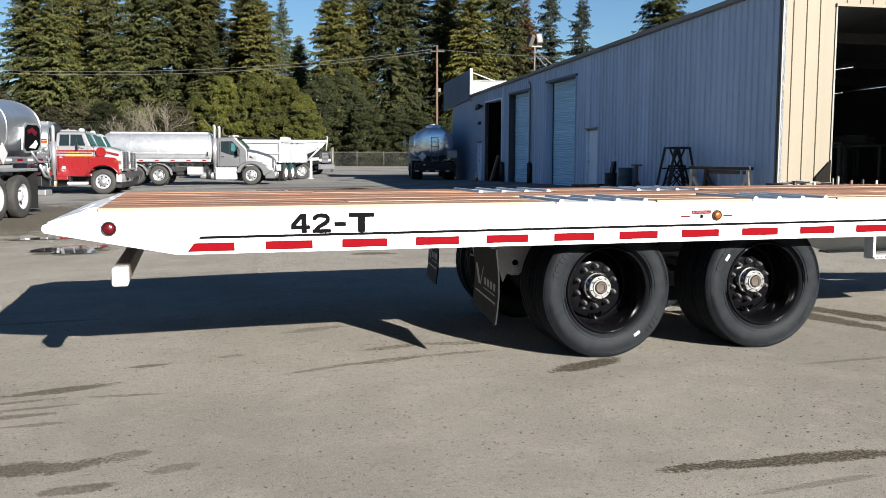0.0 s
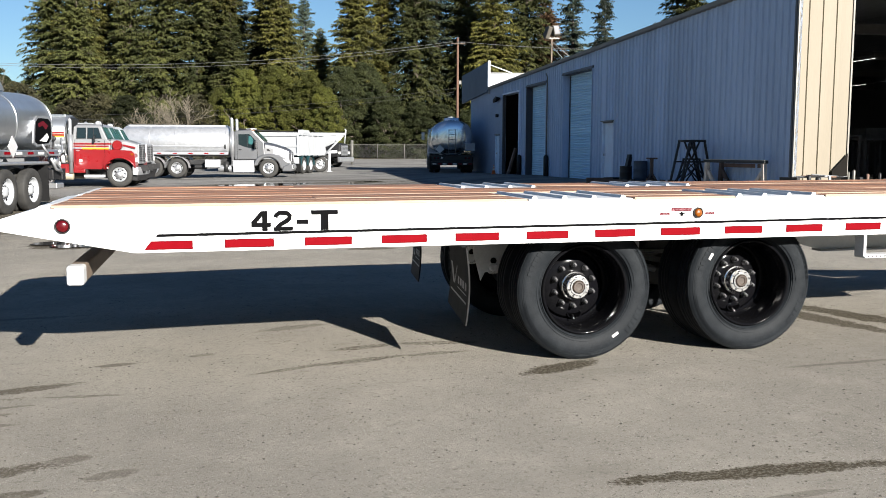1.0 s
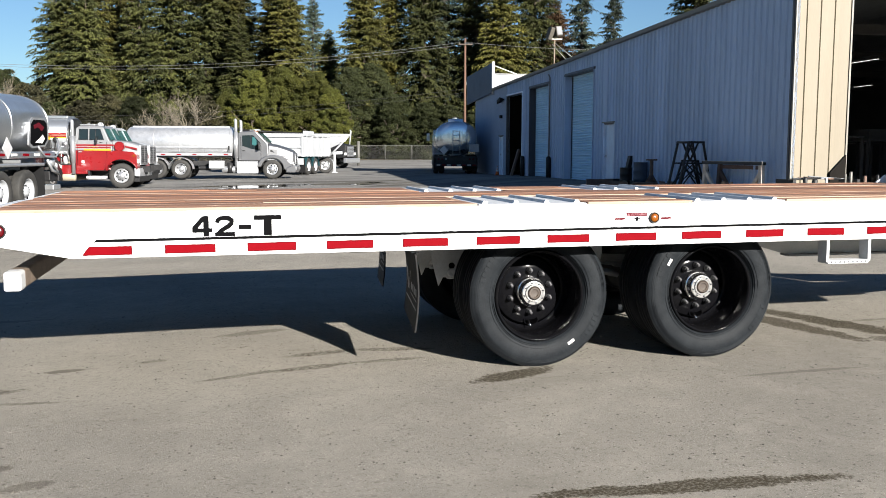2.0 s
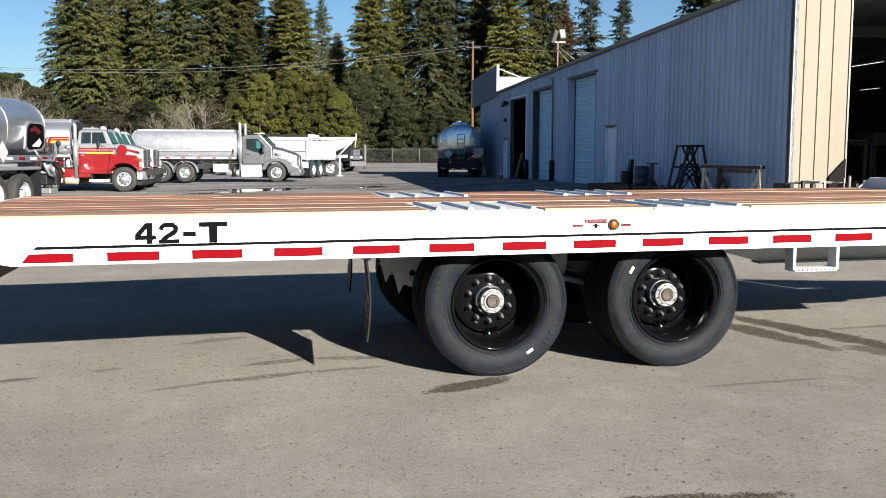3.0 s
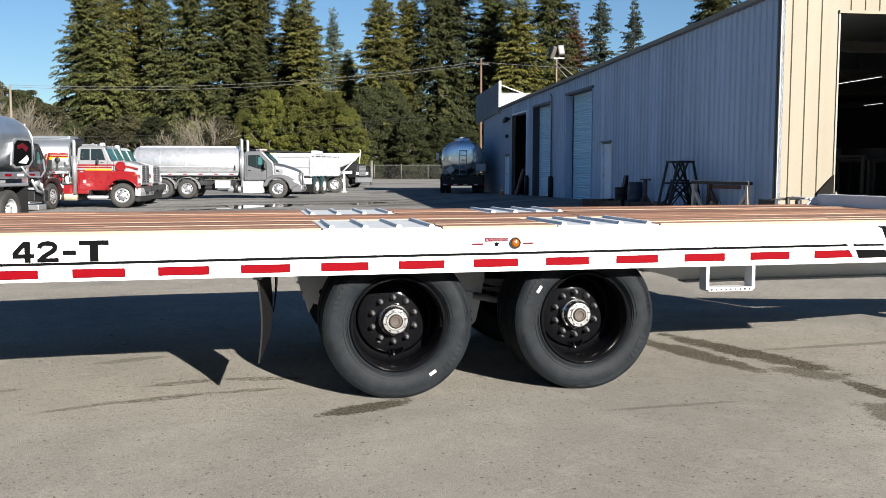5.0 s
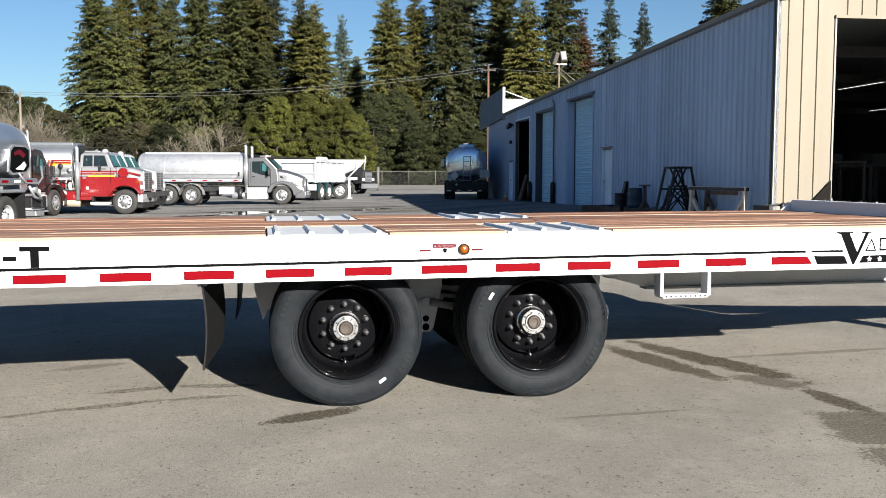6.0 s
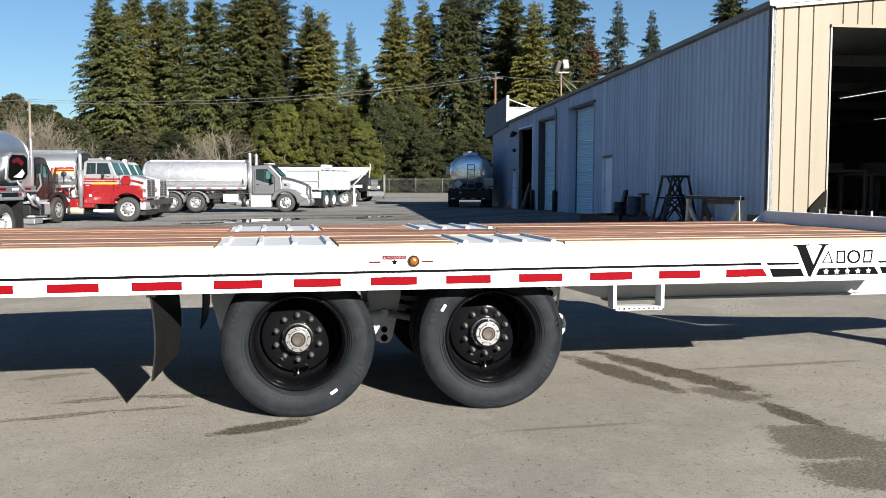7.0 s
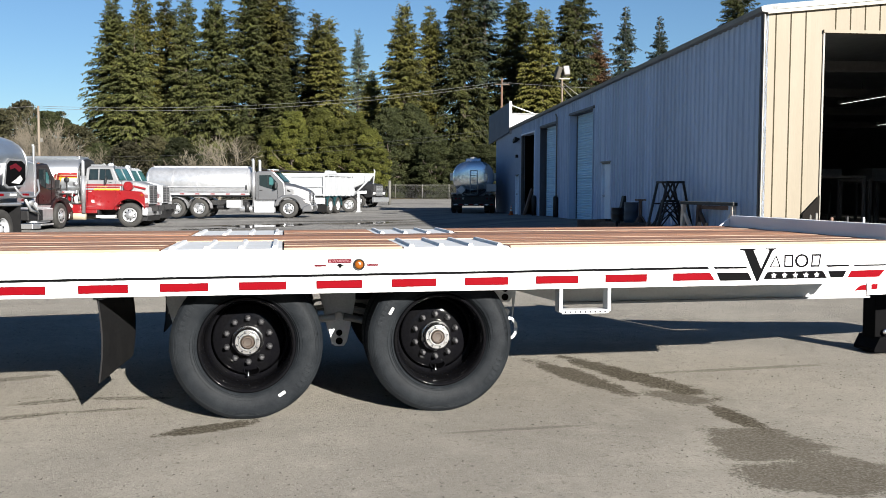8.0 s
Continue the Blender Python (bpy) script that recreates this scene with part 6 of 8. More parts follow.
part("rub_rail", Shape().loft([[(x, -1.17, 1.66), (x, -1.215, 1.68), (x, -1.215, 1.72), (x, -1.17, 1.74)] for x in (-7.6, -2.4)], True, False), DULL_ALU, silver_tank, "slim side rail")
part("tank_ladder", Shape().box(-2.36, -2.28, -1.21, -1.19, 1.55, 1.80), BLACK_STEEL, silver_tank)
part("placard", Shape().prism([(-7.35, 1.35), (-7.0, 1.70), (-6.65, 1.35), (-7.0, 1.0)], -1.24, -1.225), PAPER, silver_tank, "white diamond placard")

# --- polished tank trailer standing near, its tail end away from the camera
pup_m = Matrix.Translation((-3.42, 20.6, gz(-3.42, 20.6))) @ Matrix.Rotation(radians(76), 4, "Z") @ Matrix.Translation((0, 1.2, 0))
pup = thing("tank_trailer", "polished aluminium tank trailer on white-rimmed tandem wheels", "tank trailer", pup_m)
body = tank(pup, -8.5, -.25, 1.18, .80, 2.12, POLISHED, "polished aluminium tank", 5, .25)
part("spill_rail", Shape().prism([(-7.6, 2.88), (-1.7, 2.88), (-2.0, 3.2), (-7.4, 3.2)], -.6, .6), POLISHED, body, "raised spill dam on the tank top", .05)
for xx in (-6.4, -4.6, -3.0):
    part("dome_lid", Shape().lathe([(0, .26), (.14, .25), (.2, .18), (.21, 0)], 18, (xx, 0, 3.18), "z"), POLISHED, body)
part("vent_pipe", Shape().tube([(-2.2, -.4, 3.15), (-2.2, -.4, 3.38), (-2.1, -.4, 3.46), (-1.95, -.4, 3.36)], .05, 8), BRIGHT, body)
pn = [(-1.70, 1.64), (-1.53, 1.56), (-.80, 1.60), (-.60, 1.75), (-.60, 2.22), (-.78, 2.31), (-1.43, 2.31), (-1.60, 2.19)]
frm = part("decal_frame", Shape().prism(pn, -1.215, -1.17), BRIGHT, body, "bright framed side panel")
part("decal", Shape().prism([(-1.14 + (x + 1.14) * .86, 1.94 + (z - 1.94) * .86) for x, z in pn], -1.221, -1.21), BLACK_VINYL, frm, "black panel")
part("decal_shape", Shape().prism([(-1.43, 2.12), (-1.13, 2.20), (-.83, 2.08), (-.98, 1.98), (-1.18, 2.08), (-1.38, 2.03)], -1.224, -1.22), DULL_RED, frm)
part("decal_shape", Shape().prism([(-1.38, 1.70), (-.98, 1.68), (-.82, 1.80), (-.93, 1.90), (-1.13, 1.80)], -1.224, -1.22), PAPER, frm)
sk = part("side_skirt", Shape().box(-8.3, -.2, -1.20, -1.0, 1.32, 1.48), POLISHED, pup, "bright side rail", .03)
for k in range(13):
    part("reflector", Shape().box(-8.0 + .6 * k, -7.7 + .6 * k, -1.206, -1.199, 1.37, 1.43), RED_TAPE if k % 2 == 0 else PAPER, sk)
part("placard_frame", Shape().prism([(-3.04, 1.55), (-2.8, 1.80), (-2.56, 1.55), (-2.8, 1.30)], -1.225, -1.205), PALE_INK, pup, "white diamond placard holder")
for y in (-.45, .45):
    part("frame_rail", Shape().box(-8.2, .2, y - .05, y + .05, 1.0, 1.3), GREY_FRAME, pup)
part("tail_bar", Shape().box(.1, .32, -1.15, 1.15, .70, 1.0), BLACK_STEEL, pup, "black tail bar", .02)
part("tail_box", Shape().box(-.35, .12, -1.1, 1.1, .72, .98), BLACK_STEEL, pup, "", .02)
part("tail_step", Shape().box(-.15, .3, -1.1, 1.1, .48, .62), BRIGHT, pup, "bright tail step", .02)
part("tail_pipe", Shape().tube([(-.1, -1.0, 1.3), (.18, -1.0, 1.15), (.2, -.5, 1.1), (.2, .6, 1.1)], .06, 8), BRIGHT, pup)
for pts, rr, ma in (([(-1.2, -1.2, 1.62), (-.9, -1.24, 1.36), (-.3, -1.26, 1.34), (.05, -1.2, 1.5), (.08, -1.15, 1.8)], .026, BRIGHT), ([(-.35, -1.1, 1.30), (-.1, -1.16, 1.05), (.22, -1.12, .82)], .03, BRIGHT),
                    ([(-.6, -1.15, 1.3), (-.42, -1.2, 1.0), (-.1, -1.2, .92)], .04, BRIGHT), ([(-.05, -.9, 1.35), (.15, -.95, 1.2), (.2, -.9, .98)], .06, PALE_INK)):
    part("tail_pipe", Shape().tube(pts, rr, 8), ma, pup, "bent delivery pipe")
part("valve_body", Shape().lathe([(1.08, .07), (1.14, .13), (1.26, .13), (1.34, .06), (1.36, 0)], 14, (-.2, -1.05, 0), "z"), BRIGHT, pup, "cast valve body")
part("valve_body", Shape().lathe([(1.0, .06), (1.06, .11), (1.16, .11), (1.2, .05), (1.21, 0)], 14, (.06, -1.02, 0), "z"), PALE_INK, pup, "cast valve body")
for s in (-1, 1):
    for ax in (-1.8, -3.12):
        truck_wheel(pup, ax, s * 1.24, side=s, dual=True, white=True)
    part("fender_bar", Shape().box(-4.0, -.95, s * 1.0, s * 1.26, 1.12, 1.20), BRIGHT, pup, "bright fender", .03)
    part("mud_flap", Shape().box(-1.04, -1.02, s * .66, s * 1.26, .2, 1.1), FLAP, pup)
    for ax in (-6.9, -8.0):
        truck_wheel(pup, ax, s * 1.24, side=s, dual=True, white=True)

# --- dark tractor beside the red truck
tm_ = at_ground(-5.88, 34.3, 77) @ Matrix.Translation((0, 1.14, 0))
tu = thing("tractor_truck", "dark maroon tractor truck with bright stacks and mirrors", "truck", tm_)
chassis(tu, -6.2, 1.1)
aero_cab(tu, CAB_DARK, CAB_DARK)
for s in (-1, 1):
    truck_wheel(tu, 0, s * 1.14, side=s)
    for ax in (-4.4, -5.7):
        truck_wheel(tu, ax, s * 1.24, side=s, dual=True, white=True)
    stack(tu, -1.95, s * 1.0, .9, 3.3, .045)
    part("fuel_tank", Shape().lathe([(-3.6, 0), (-3.59, .3), (-3.54, .33), (-2.2, .33), (-2.16, .3), (-2.15, 0)], 20, (0, s * .86, .78), "x"), BRIGHT, tu, "bright round fuel tank")
rack_body = part("equipment_box", Shape().box(-3.6, -2.12, -1.12, 1.12, 1.05, 2.62), POLISHED, tu, "polished metal box behind the cab", .05)
for k in range(3):
    part("box_band", Shape().box(-3.62 + .72 * k, -3.56 + .72 * k, -1.128, 1.128, 1.03, 2.64), BRIGHT, rack_body)
part("box_lamp", Shape().box(-3.2, -3.05, -1.15, -1.12, 1.16, 1.22), RED_LENS, rack_body)
part("step_tank", Shape().box(-2.0, -.78, -1.16, -.66, .36, .86), BRIGHT, tu, "bright step tank", .05)
part("step_plate", Shape().box(-2.05, -.80, -1.18, -.80, .18, .24), BRIGHT, tu, "", .01)

# --- tanker by the workshop, seen from behind
rear_m = Matrix.Translation((13.58, 46.0, gz(13.58, 46.0))) @ Matrix.Rotation(radians(78.5), 4, "Z") @ Matrix.Scale(1.03, 4)
rt = thing("rear_tanker", "silver oval tank truck parked beside the workshop", "tank truck", rear_m)
MIRROR_ALU = surface("mirror-polished aluminium", (0.66, 0.70, 0.74), 0.20, 1.0, second=(0.52, 0.56, 0.60), mix=0.7, scale=1.5, fine=14, fine_mix=0.05, bump=0.02, rough_vary=0.08)
tb = tank(rt, 0, 8.0, 1.14, .90, 1.98, MIRROR_ALU, "polished oval tank", 5, .30)
part("spill_rail", Shape().prism([(.3, 2.82), (7.6, 2.82), (7.5, 3.02), (.4, 3.02)], -.42, .42), MIRROR_ALU, tb, "", .04)
for xx in (.8, 3, 5):
    part("dome_lid", Shape().lathe([(0, .2), (.08, .2), (.12, 0)], 14, (xx, 0, 3.0), "z"), BRIGHT, tb)
lad = part("ladder", Shape().tube([(-.05, .17, .95), (-.10, .17, 1.7), (-.02, .16, 2.3), (.25, .15, 2.85)], .02, 6), BRIGHT, rt, "bright rear ladder")
part("ladder_rail", Shape().tube([(-.05, -.22, .95), (-.10, -.22, 1.7), (-.02, -.21, 2.3), (.25, -.2, 2.85)], .02, 6), BRIGHT, lad)
for k in range(7):
    z = 1.05 + .26 * k
    xx = -.06 - .04 * math.sin(k * .6) + (.12 if k > 5 else 0)
    part("rung", Shape().tube([(xx, -.22, z), (xx, .17, z)], .016, 6), BRIGHT, lad)
part("placard", Shape().prism([(.42, 1.30), (.66, 1.54), (.90, 1.30), (.66, 1.06)], -.07, -.05, "x"), PAPER, rt, "white diamond placard")
part("valve_box", Shape().box(-.35, .1, -1.25, -.72, 1.20, 1.62), CAB_WHITE, rt, "white valve box", .03)
part("hose", Shape().tube([(-.1, -.6, 1.2), (-.18, -.2, .98), (-.18, .3, .95), (-.1, .6, 1.1)], .05, 8), BLACK_STEEL, rt)
chassis(rt, -.1, 9.5, .8)
rb = part("rear_bumper", Shape().box(-.22, -.08, -1.15, 1.15, .42, .62), BLACK_STEEL, rt, "black rear bumper with lamps", .02)
part("lamp_panel", Shape().box(-.16, -.05, -1.1, 1.1, .62, .98), BLACK_STEEL, rt, "", .02)
for y in (-.95, -.75, .55, .75, .95):
    part("tail_lamp", Shape().lathe([(-.17, .06), (-.19, .05), (-.195, 0)], 12, (0, y, .82), "x"), RED_LENS if abs(y) > .6 else PAPER, rb)
for k in range(8):
    part("reflector", Shape().box(-.226, -.219, -1.1 + .28 * k, -.9 + .28 * k, .46, .52), RED_TAPE if k % 2 == 0 else PAPER, rb)
for s in (-1, 1):
    for ax in (1.1, 2.4):
        truck_wheel(rt, ax, s * 1.22, side=s, dual=True)
    truck_wheel(rt, 9.8, s * 1.12, side=s)
    part("mud_flap", Shape().box(.38, .40, s * .62, s * 1.22, .18, .9), FLAP, rt)
    part("fender", Shape().box(.3, 3.2, s * .75, s * 1.24, 1.06, 1.12), BRIGHT, rt, "", .03)
    part("mirror", Shape().box(9.5, 9.56, s * 1.3, s * 1.5, 1.9, 2.4), BRIGHT, rt, "", .02)
part("cab", Shape().prism([(8.3, .8), (8.3, 2.6), (9.5, 2.6), (9.9, 1.95), (11.4, 1.75), (11.45, .8)], -1.1, 1.1), CAB_WHITE, rt, "white cab", .06)

# --- white dump trailers at the far side of the yard
def dump_trailer(x, y, heading, paint, label, wheels=True):
    """A dump box trailer; origin at the outer face of its leading wheel, x along the box away from the tailgate."""
    m = at_ground(x, y, heading) @ Matrix.Translation((0, 1.24, 0))
    d = thing("dump_trailer", label, "dump trailer", m)
    box = part("box", Shape().prism([(-.90, 1.10), (-.90, 2.40), (4.0, 2.46), (4.4, 1.30), (4.0, 1.10)], -1.2, 1.2), paint, d, "ribbed dump box", .03)
    for z in (1.20, 1.70, 2.35):
        part("gate_rail", Shape().box(-.97, -.89, -1.2, 1.2, z - .05, z + .05), paint, box)
    for yy in (-1.16, 1.16):
        part("gate_post", Shape().box(-.98, -.88, yy - .06, yy + .06, 1.1, 2.45), paint, box)
    for k in range(5):
        part("side_rib", Shape().box(-.5 + 1.0 * k, -.36 + 1.0 * k, -1.28, -1.19, 1.15, 2.4), paint, box)
    part("top_rim", Shape().box(-.9, 4.0, -1.29, -1.16, 2.36, 2.50), paint, box)
    part("lip", Shape().prism([(-.5, 2.45), (.9, 2.45), (.7, 2.68), (-.4, 2.70)], -1.32, -1.0), paint, box, "raised corner lip", .02)
    part("frame_rail", Shape().box(-.7, 5.4, -.5, .5, .82, 1.10), paint, d, "", .02)
    part("tail_lamp_bar", Shape().box(-.85, -.7, -1.15, -.35, .62, 1.02), paint, d, "pale lamp bar", .02)
    for s in (-1, 1):
        for ax in (0, 1.25):
            truck_wheel(d, ax, s * 1.24, side=s, dual=True, white=True)
            part("fender", Shape().loft([[(ax + .62 * math.cos(w), yy, .52 + .60 * math.sin(w) + dz) for yy, dz in ((s * .66, 0), (s * 1.27, 0), (s * 1.27, .02), (s * .66, .02))] for w in [math.pi * j / 8 for j in range(9)]], True, False), TEAL, d, "dark teal fender")
        part("mud_flap", Shape().box(-.72, -.70, s * .62, s * 1.24, .15, .95), FLAP, d)
    return d


dump_trailer(5.93, 53.0, 65, CAB_WHITE, "white steel dump trailer with ribbed box sides")
dump_trailer(3.9, 60.5, 62, TARP_BLUE, "blue-grey dump trailer with rolled dark tarp")
tp = thing("tarp_roll", "dark rolled tarp along the tops of the trailers", "tarp", None)
part("roll", Shape().tube([(1.2, 59.2, 2.86), (3.6, 59.9, 2.74), (6.4, 59.0, 2.60), (9.2, 58.2, 2.52)], .07, 8), FLAP, tp)


def hopper_trailer(x, y, heading, rest):
    m = at_ground(x, y, heading)
    h = thing("hopper_trailer", "white bottom-dump hopper trailer on landing legs", "hopper trailer", m)
    b = Shape()
    top = [(-4.6, -1.15, 2.55), (2.4, -1.15, 2.55), (2.4, 1.15, 2.55), (-4.6, 1.15, 2.55)]
    mid = [(-4.4, -1.15, 2.1), (2.1, -1.15, 2.1), (2.1, 1.15, 2.1), (-4.4, 1.15, 2.1)]
    low = [(-2.4, -.5, .95), (-.5, -.5, .95), (-.5, .5, .95), (-2.4, .5, .95)]
    b.loft([top, mid, low], True, False)
    hb = part("hopper", b, CAB_WHITE, h, "white sloping hopper body", .04)
    part("top_rim", Shape().box(-4.65, 2.45, -1.22, -1.12, 2.45, 2.6), CAB_WHITE, hb)
    for k in range(5):
        part("side_rib", Shape().prism([(-4.0 + 1.45 * k, 2.5), (-3.88 + 1.45 * k, 2.5), (-3.88 + 1.45 * k, 2.05), (-4.0 + 1.45 * k, 2.05)], -1.21, -1.14), CAB_WHITE, hb)
    part("frame_rail", Shape().prism([(-4.4, 1.05), (1.9, 1.25), (1.9, 1.45), (-4.4, 1.25)], -.45, .45), CAB_WHITE, h, "", .02)
    part("strut", Shape().tube([(1.0, -1.0, 1.1), (2.35, -1.1, 2.5)], .06, 8), CAB_WHITE, h)
    part("end_post", Shape().tube([(2.36, -1.12, 1.9), (2.46, -1.12, 2.78), (2.40, -1.0, 2.85)], .05, 6), CAB_WHITE, h)
    for s in (-1, 1):
        truck_wheel(h, rest, s * 1.2, side=s, dual=True)
        truck_wheel(h, rest + 1.15, s * 1.2, side=s, dual=True)
        part("landing_leg", Shape().box(1.30, 1.44, s * .95 - .07, s * .95 + .07, 0, 1.3), CAB_WHITE, h, "white landing leg")
        part("leg_foot", Shape().box(1.17, 1.57, s * .95 - .15, s * .95 + .15, 0, .04), CAB_WHITE, h)
    return h


hopper_trailer(6.7, 58.0, -6, -.4)
ct = thing("cab_truck", "dark day-cab truck parked beyond the trailers", "truck", at_ground(9.5, 69.0, -35))
chassis(ct, -3.2, 1.1)
conventional_cab(ct, CAB_DARK, BLACK_STEEL, BLACK_STEEL, GRILLE)
for s in (-1, 1):
    truck_wheel(ct, 0, s * 1.14, side=s)
    truck_wheel(ct, -3.0, s * 1.24, side=s, dual=True)
part("plate", Shape().box(-1.0, -.45, -1.12, -1.105, 1.5, 1.85), PAPER, ct, "small white plate")


# ---------------------------------------------------------------- trees, fence, poles and wires
BARK = surface("fissured bark", (0.0871, 0.067, 0.0536), 0.9, second=(0.0469, 0.0369, 0.0301), mix=0.8, scale=3, fine=20, fine_mix=0.35, bump=0.5, stretch=(3, 3, .5))
GREY_BARK = surface("grey twig bark", (0.131, 0.1111, 0.0826), 0.9, second=(0.0854, 0.074, 0.057), mix=0.8, scale=3, fine=20, fine_mix=0.3, bump=0.3)
NEEDLE = leafy("conifer needles", (0.0500, 0.0525, 0.0150), (0.0200, 0.0245, 0.0090))
NEEDLE_PALE = leafy("sunlit conifer needles", (0.0720, 0.0670, 0.0150), (0.0330, 0.0355, 0.0105))
NEEDLE_BLUE = leafy("blue-green conifer needles", (0.0431, 0.0527, 0.0334), (0.0242, 0.0334, 0.0237))
NEEDLE_BROWN = leafy("browning conifer needles", (0.0854, 0.0456, 0.0228), (0.0456, 0.0319, 0.016))
# darker needles for the back rows: shade between trees put into the colour
NEEDLE_SHADED = leafy("shaded conifer needles", (0.030, 0.033, 0.015), (0.016, 0.020, 0.011))
LEAF_YELLOW = leafy("yellow-green leaves", (0.0560, 0.0575, 0.0105), (0.029, 0.0345, 0.008))
LEAF_DARK = leafy("dark evergreen leaves", (0.0265, 0.0300, 0.0105), (0.0120, 0.0160, 0.0060))
LEAF_OLIVE = leafy("olive brush leaves", (0.0385, 0.0346, 0.0165), (0.0209, 0.0214, 0.0116))


def conifer(seed, height, spread, needles, open_top=0.0, first=.10, gap=.275, side_step=.135):
    """A tall conifer: tapered trunk, separate tiers of arched limbs, each fringed with flat narrow sprays."""
    r = random.Random(seed)
    tree = thing("conifer_tree", "tall dark green conifer with drooping limbs", "tree", None, "conifer belt")
    lean = (r.uniform(-.3, .3), r.uniform(-.3, .3))
    pts = [(lean[0] * (z / height) ** 2, lean[1] * (z / height) ** 2, z) for z in [height * k / 8 for k in range(9)]]
    part("trunk", Shape().tube(pts, [max(.03, height * .0165 * (1 - k / 8.3)) for k in range(9)], 8), BARK, tree, "grey-brown trunk")
    sh = Shape()
    limbs = Shape()
    V, F = sh.v, sh.f
    z = height * first
    lobes = [(r.uniform(0, 6.28), r.uniform(.0, .30)) for _ in range(6)]

    def spray(bx, by, bz, a, ln, wd, dz, roll):
        """One flat tapering spray from a point, heading a, drooping by dz, its width tipped by roll."""
        sx, sy = math.cos(a), math.sin(a)
        tx, ty, tz = -sy * wd * math.cos(roll), sx * wd * math.cos(roll), wd * math.sin(roll)
        i = len(V)
        V.append((bx, by, bz))
        V.append((bx + sx * ln * .55 + tx, by + sy * ln * .55 + ty, bz + dz * .40 + tz))
        V.append((bx + sx * ln, by + sy * ln, bz + dz))
        V.append((bx + sx * ln * .55 - tx, by + sy * ln * .55 - ty, bz + dz * .40 - tz))
        F.append((i, i + 1, i + 2, i + 3))

    while z < height * .985:
        u = z / height
        base = 1.17 * spread * height * ((1 - u) ** .68) * (.62 + .38 * min(1, (u - first) / .18 + .45)) + .25
        for k in range(12 if u < .9 else 7):
            w = r.uniform(0, 6.28)
            lob = 1 + sum(a * math.sin(w * (i + 1) + p + u * 9) for i, (p, a) in enumerate(lobes)) * .45
            length = base * lob * r.uniform(.52, 1.10)
            if r.random() < open_top + .06:
                continue
            cx, cy = math.cos(w), math.sin(w)
            rise = r.uniform(.0, .22) + .40 * u
            zz = z + r.uniform(-.6, .6)
            ox, oy = lean[0] * u * u, lean[1] * u * u
            n = max(3, int(length / side_step))
            droop = r.uniform(.35, 1.0) * (1.15 - u)
            if length > 1.2 and r.random() < .6:
                limbs.tube([(ox, oy, zz), (ox + cx * length * .5, oy + cy * length * .5, zz + length * (rise * .5 - droop * .25)),
                            (ox + cx * length * .9, oy + cy * length * .9, zz + length * (rise * .9 - droop * .81))], [.05, .03, .01], 3, False)
            for j in range(n):
                q = (j + .7) / n
                if q < .22 and r.random() < .7:
                    continue
                d = length * q
                bx, by, bz = ox + cx * d, oy + cy * d, zz + length * (rise * q - droop * q * q)
                full = (.22 + .32 * (1 - q * .55)) * (.60 + .40 * min(1, length / 2.2))
                for side in (-1, 1):
                    ln = full * r.uniform(.6, 1.25)
                    spray(bx, by, bz + r.uniform(-.06, .06), w + side * r.uniform(.35, 1.25), ln, ln * r.uniform(.16, .28), -ln * r.uniform(.25, 1.25), r.uniform(-1.2, 1.2))
                if r.random() < .7:
                    ln = full * r.uniform(.4, .8)
                    spray(bx, by, bz, w + r.uniform(-1.2, 1.2), ln, ln * r.uniform(.18, .30), -ln * r.uniform(.6, 1.5), r.uniform(-1.3, 1.3))
            spray(ox + cx * length, oy + cy * length, zz + length * (rise - droop), w, .30, .06, -.10 * r.uniform(0, 3), r.uniform(-.6, .6))
        z += r.uniform(.55, 1.5) * gap * (.75 + .5 * (1 - u)) * height / 25
    sh.s = [False] * len(F)
    part("crown", sh, needles, tree, "uneven tiers of needled limbs", tidy=False)
    tagged(part("limb", limbs, BARK, tree, tidy=False), kind="stuff")
    return tree


def leaf_quad(V, F, r, c, size):
    a, b = r.uniform(0, 6.28), r.uniform(-1, 1)
    s = math.sqrt(1 - b * b)
    nx, ny, nz = s * math.cos(a), s * math.sin(a), b
    e = Vector((nx, ny, nz))
    t = e.orthogonal().normalized()
    bb = e.cross(t)
    i = len(V)
    for p, q in ((-1, 0), (0, -.6), (1, 0), (0, .6)):
        V.append((c[0] + size * (t.x * p + bb.x * q), c[1] + size * (t.y * p + bb.y * q), c[2] + size * (t.z * p + bb.z * q)))
    F.append((i, i + 1, i + 2, i + 3))


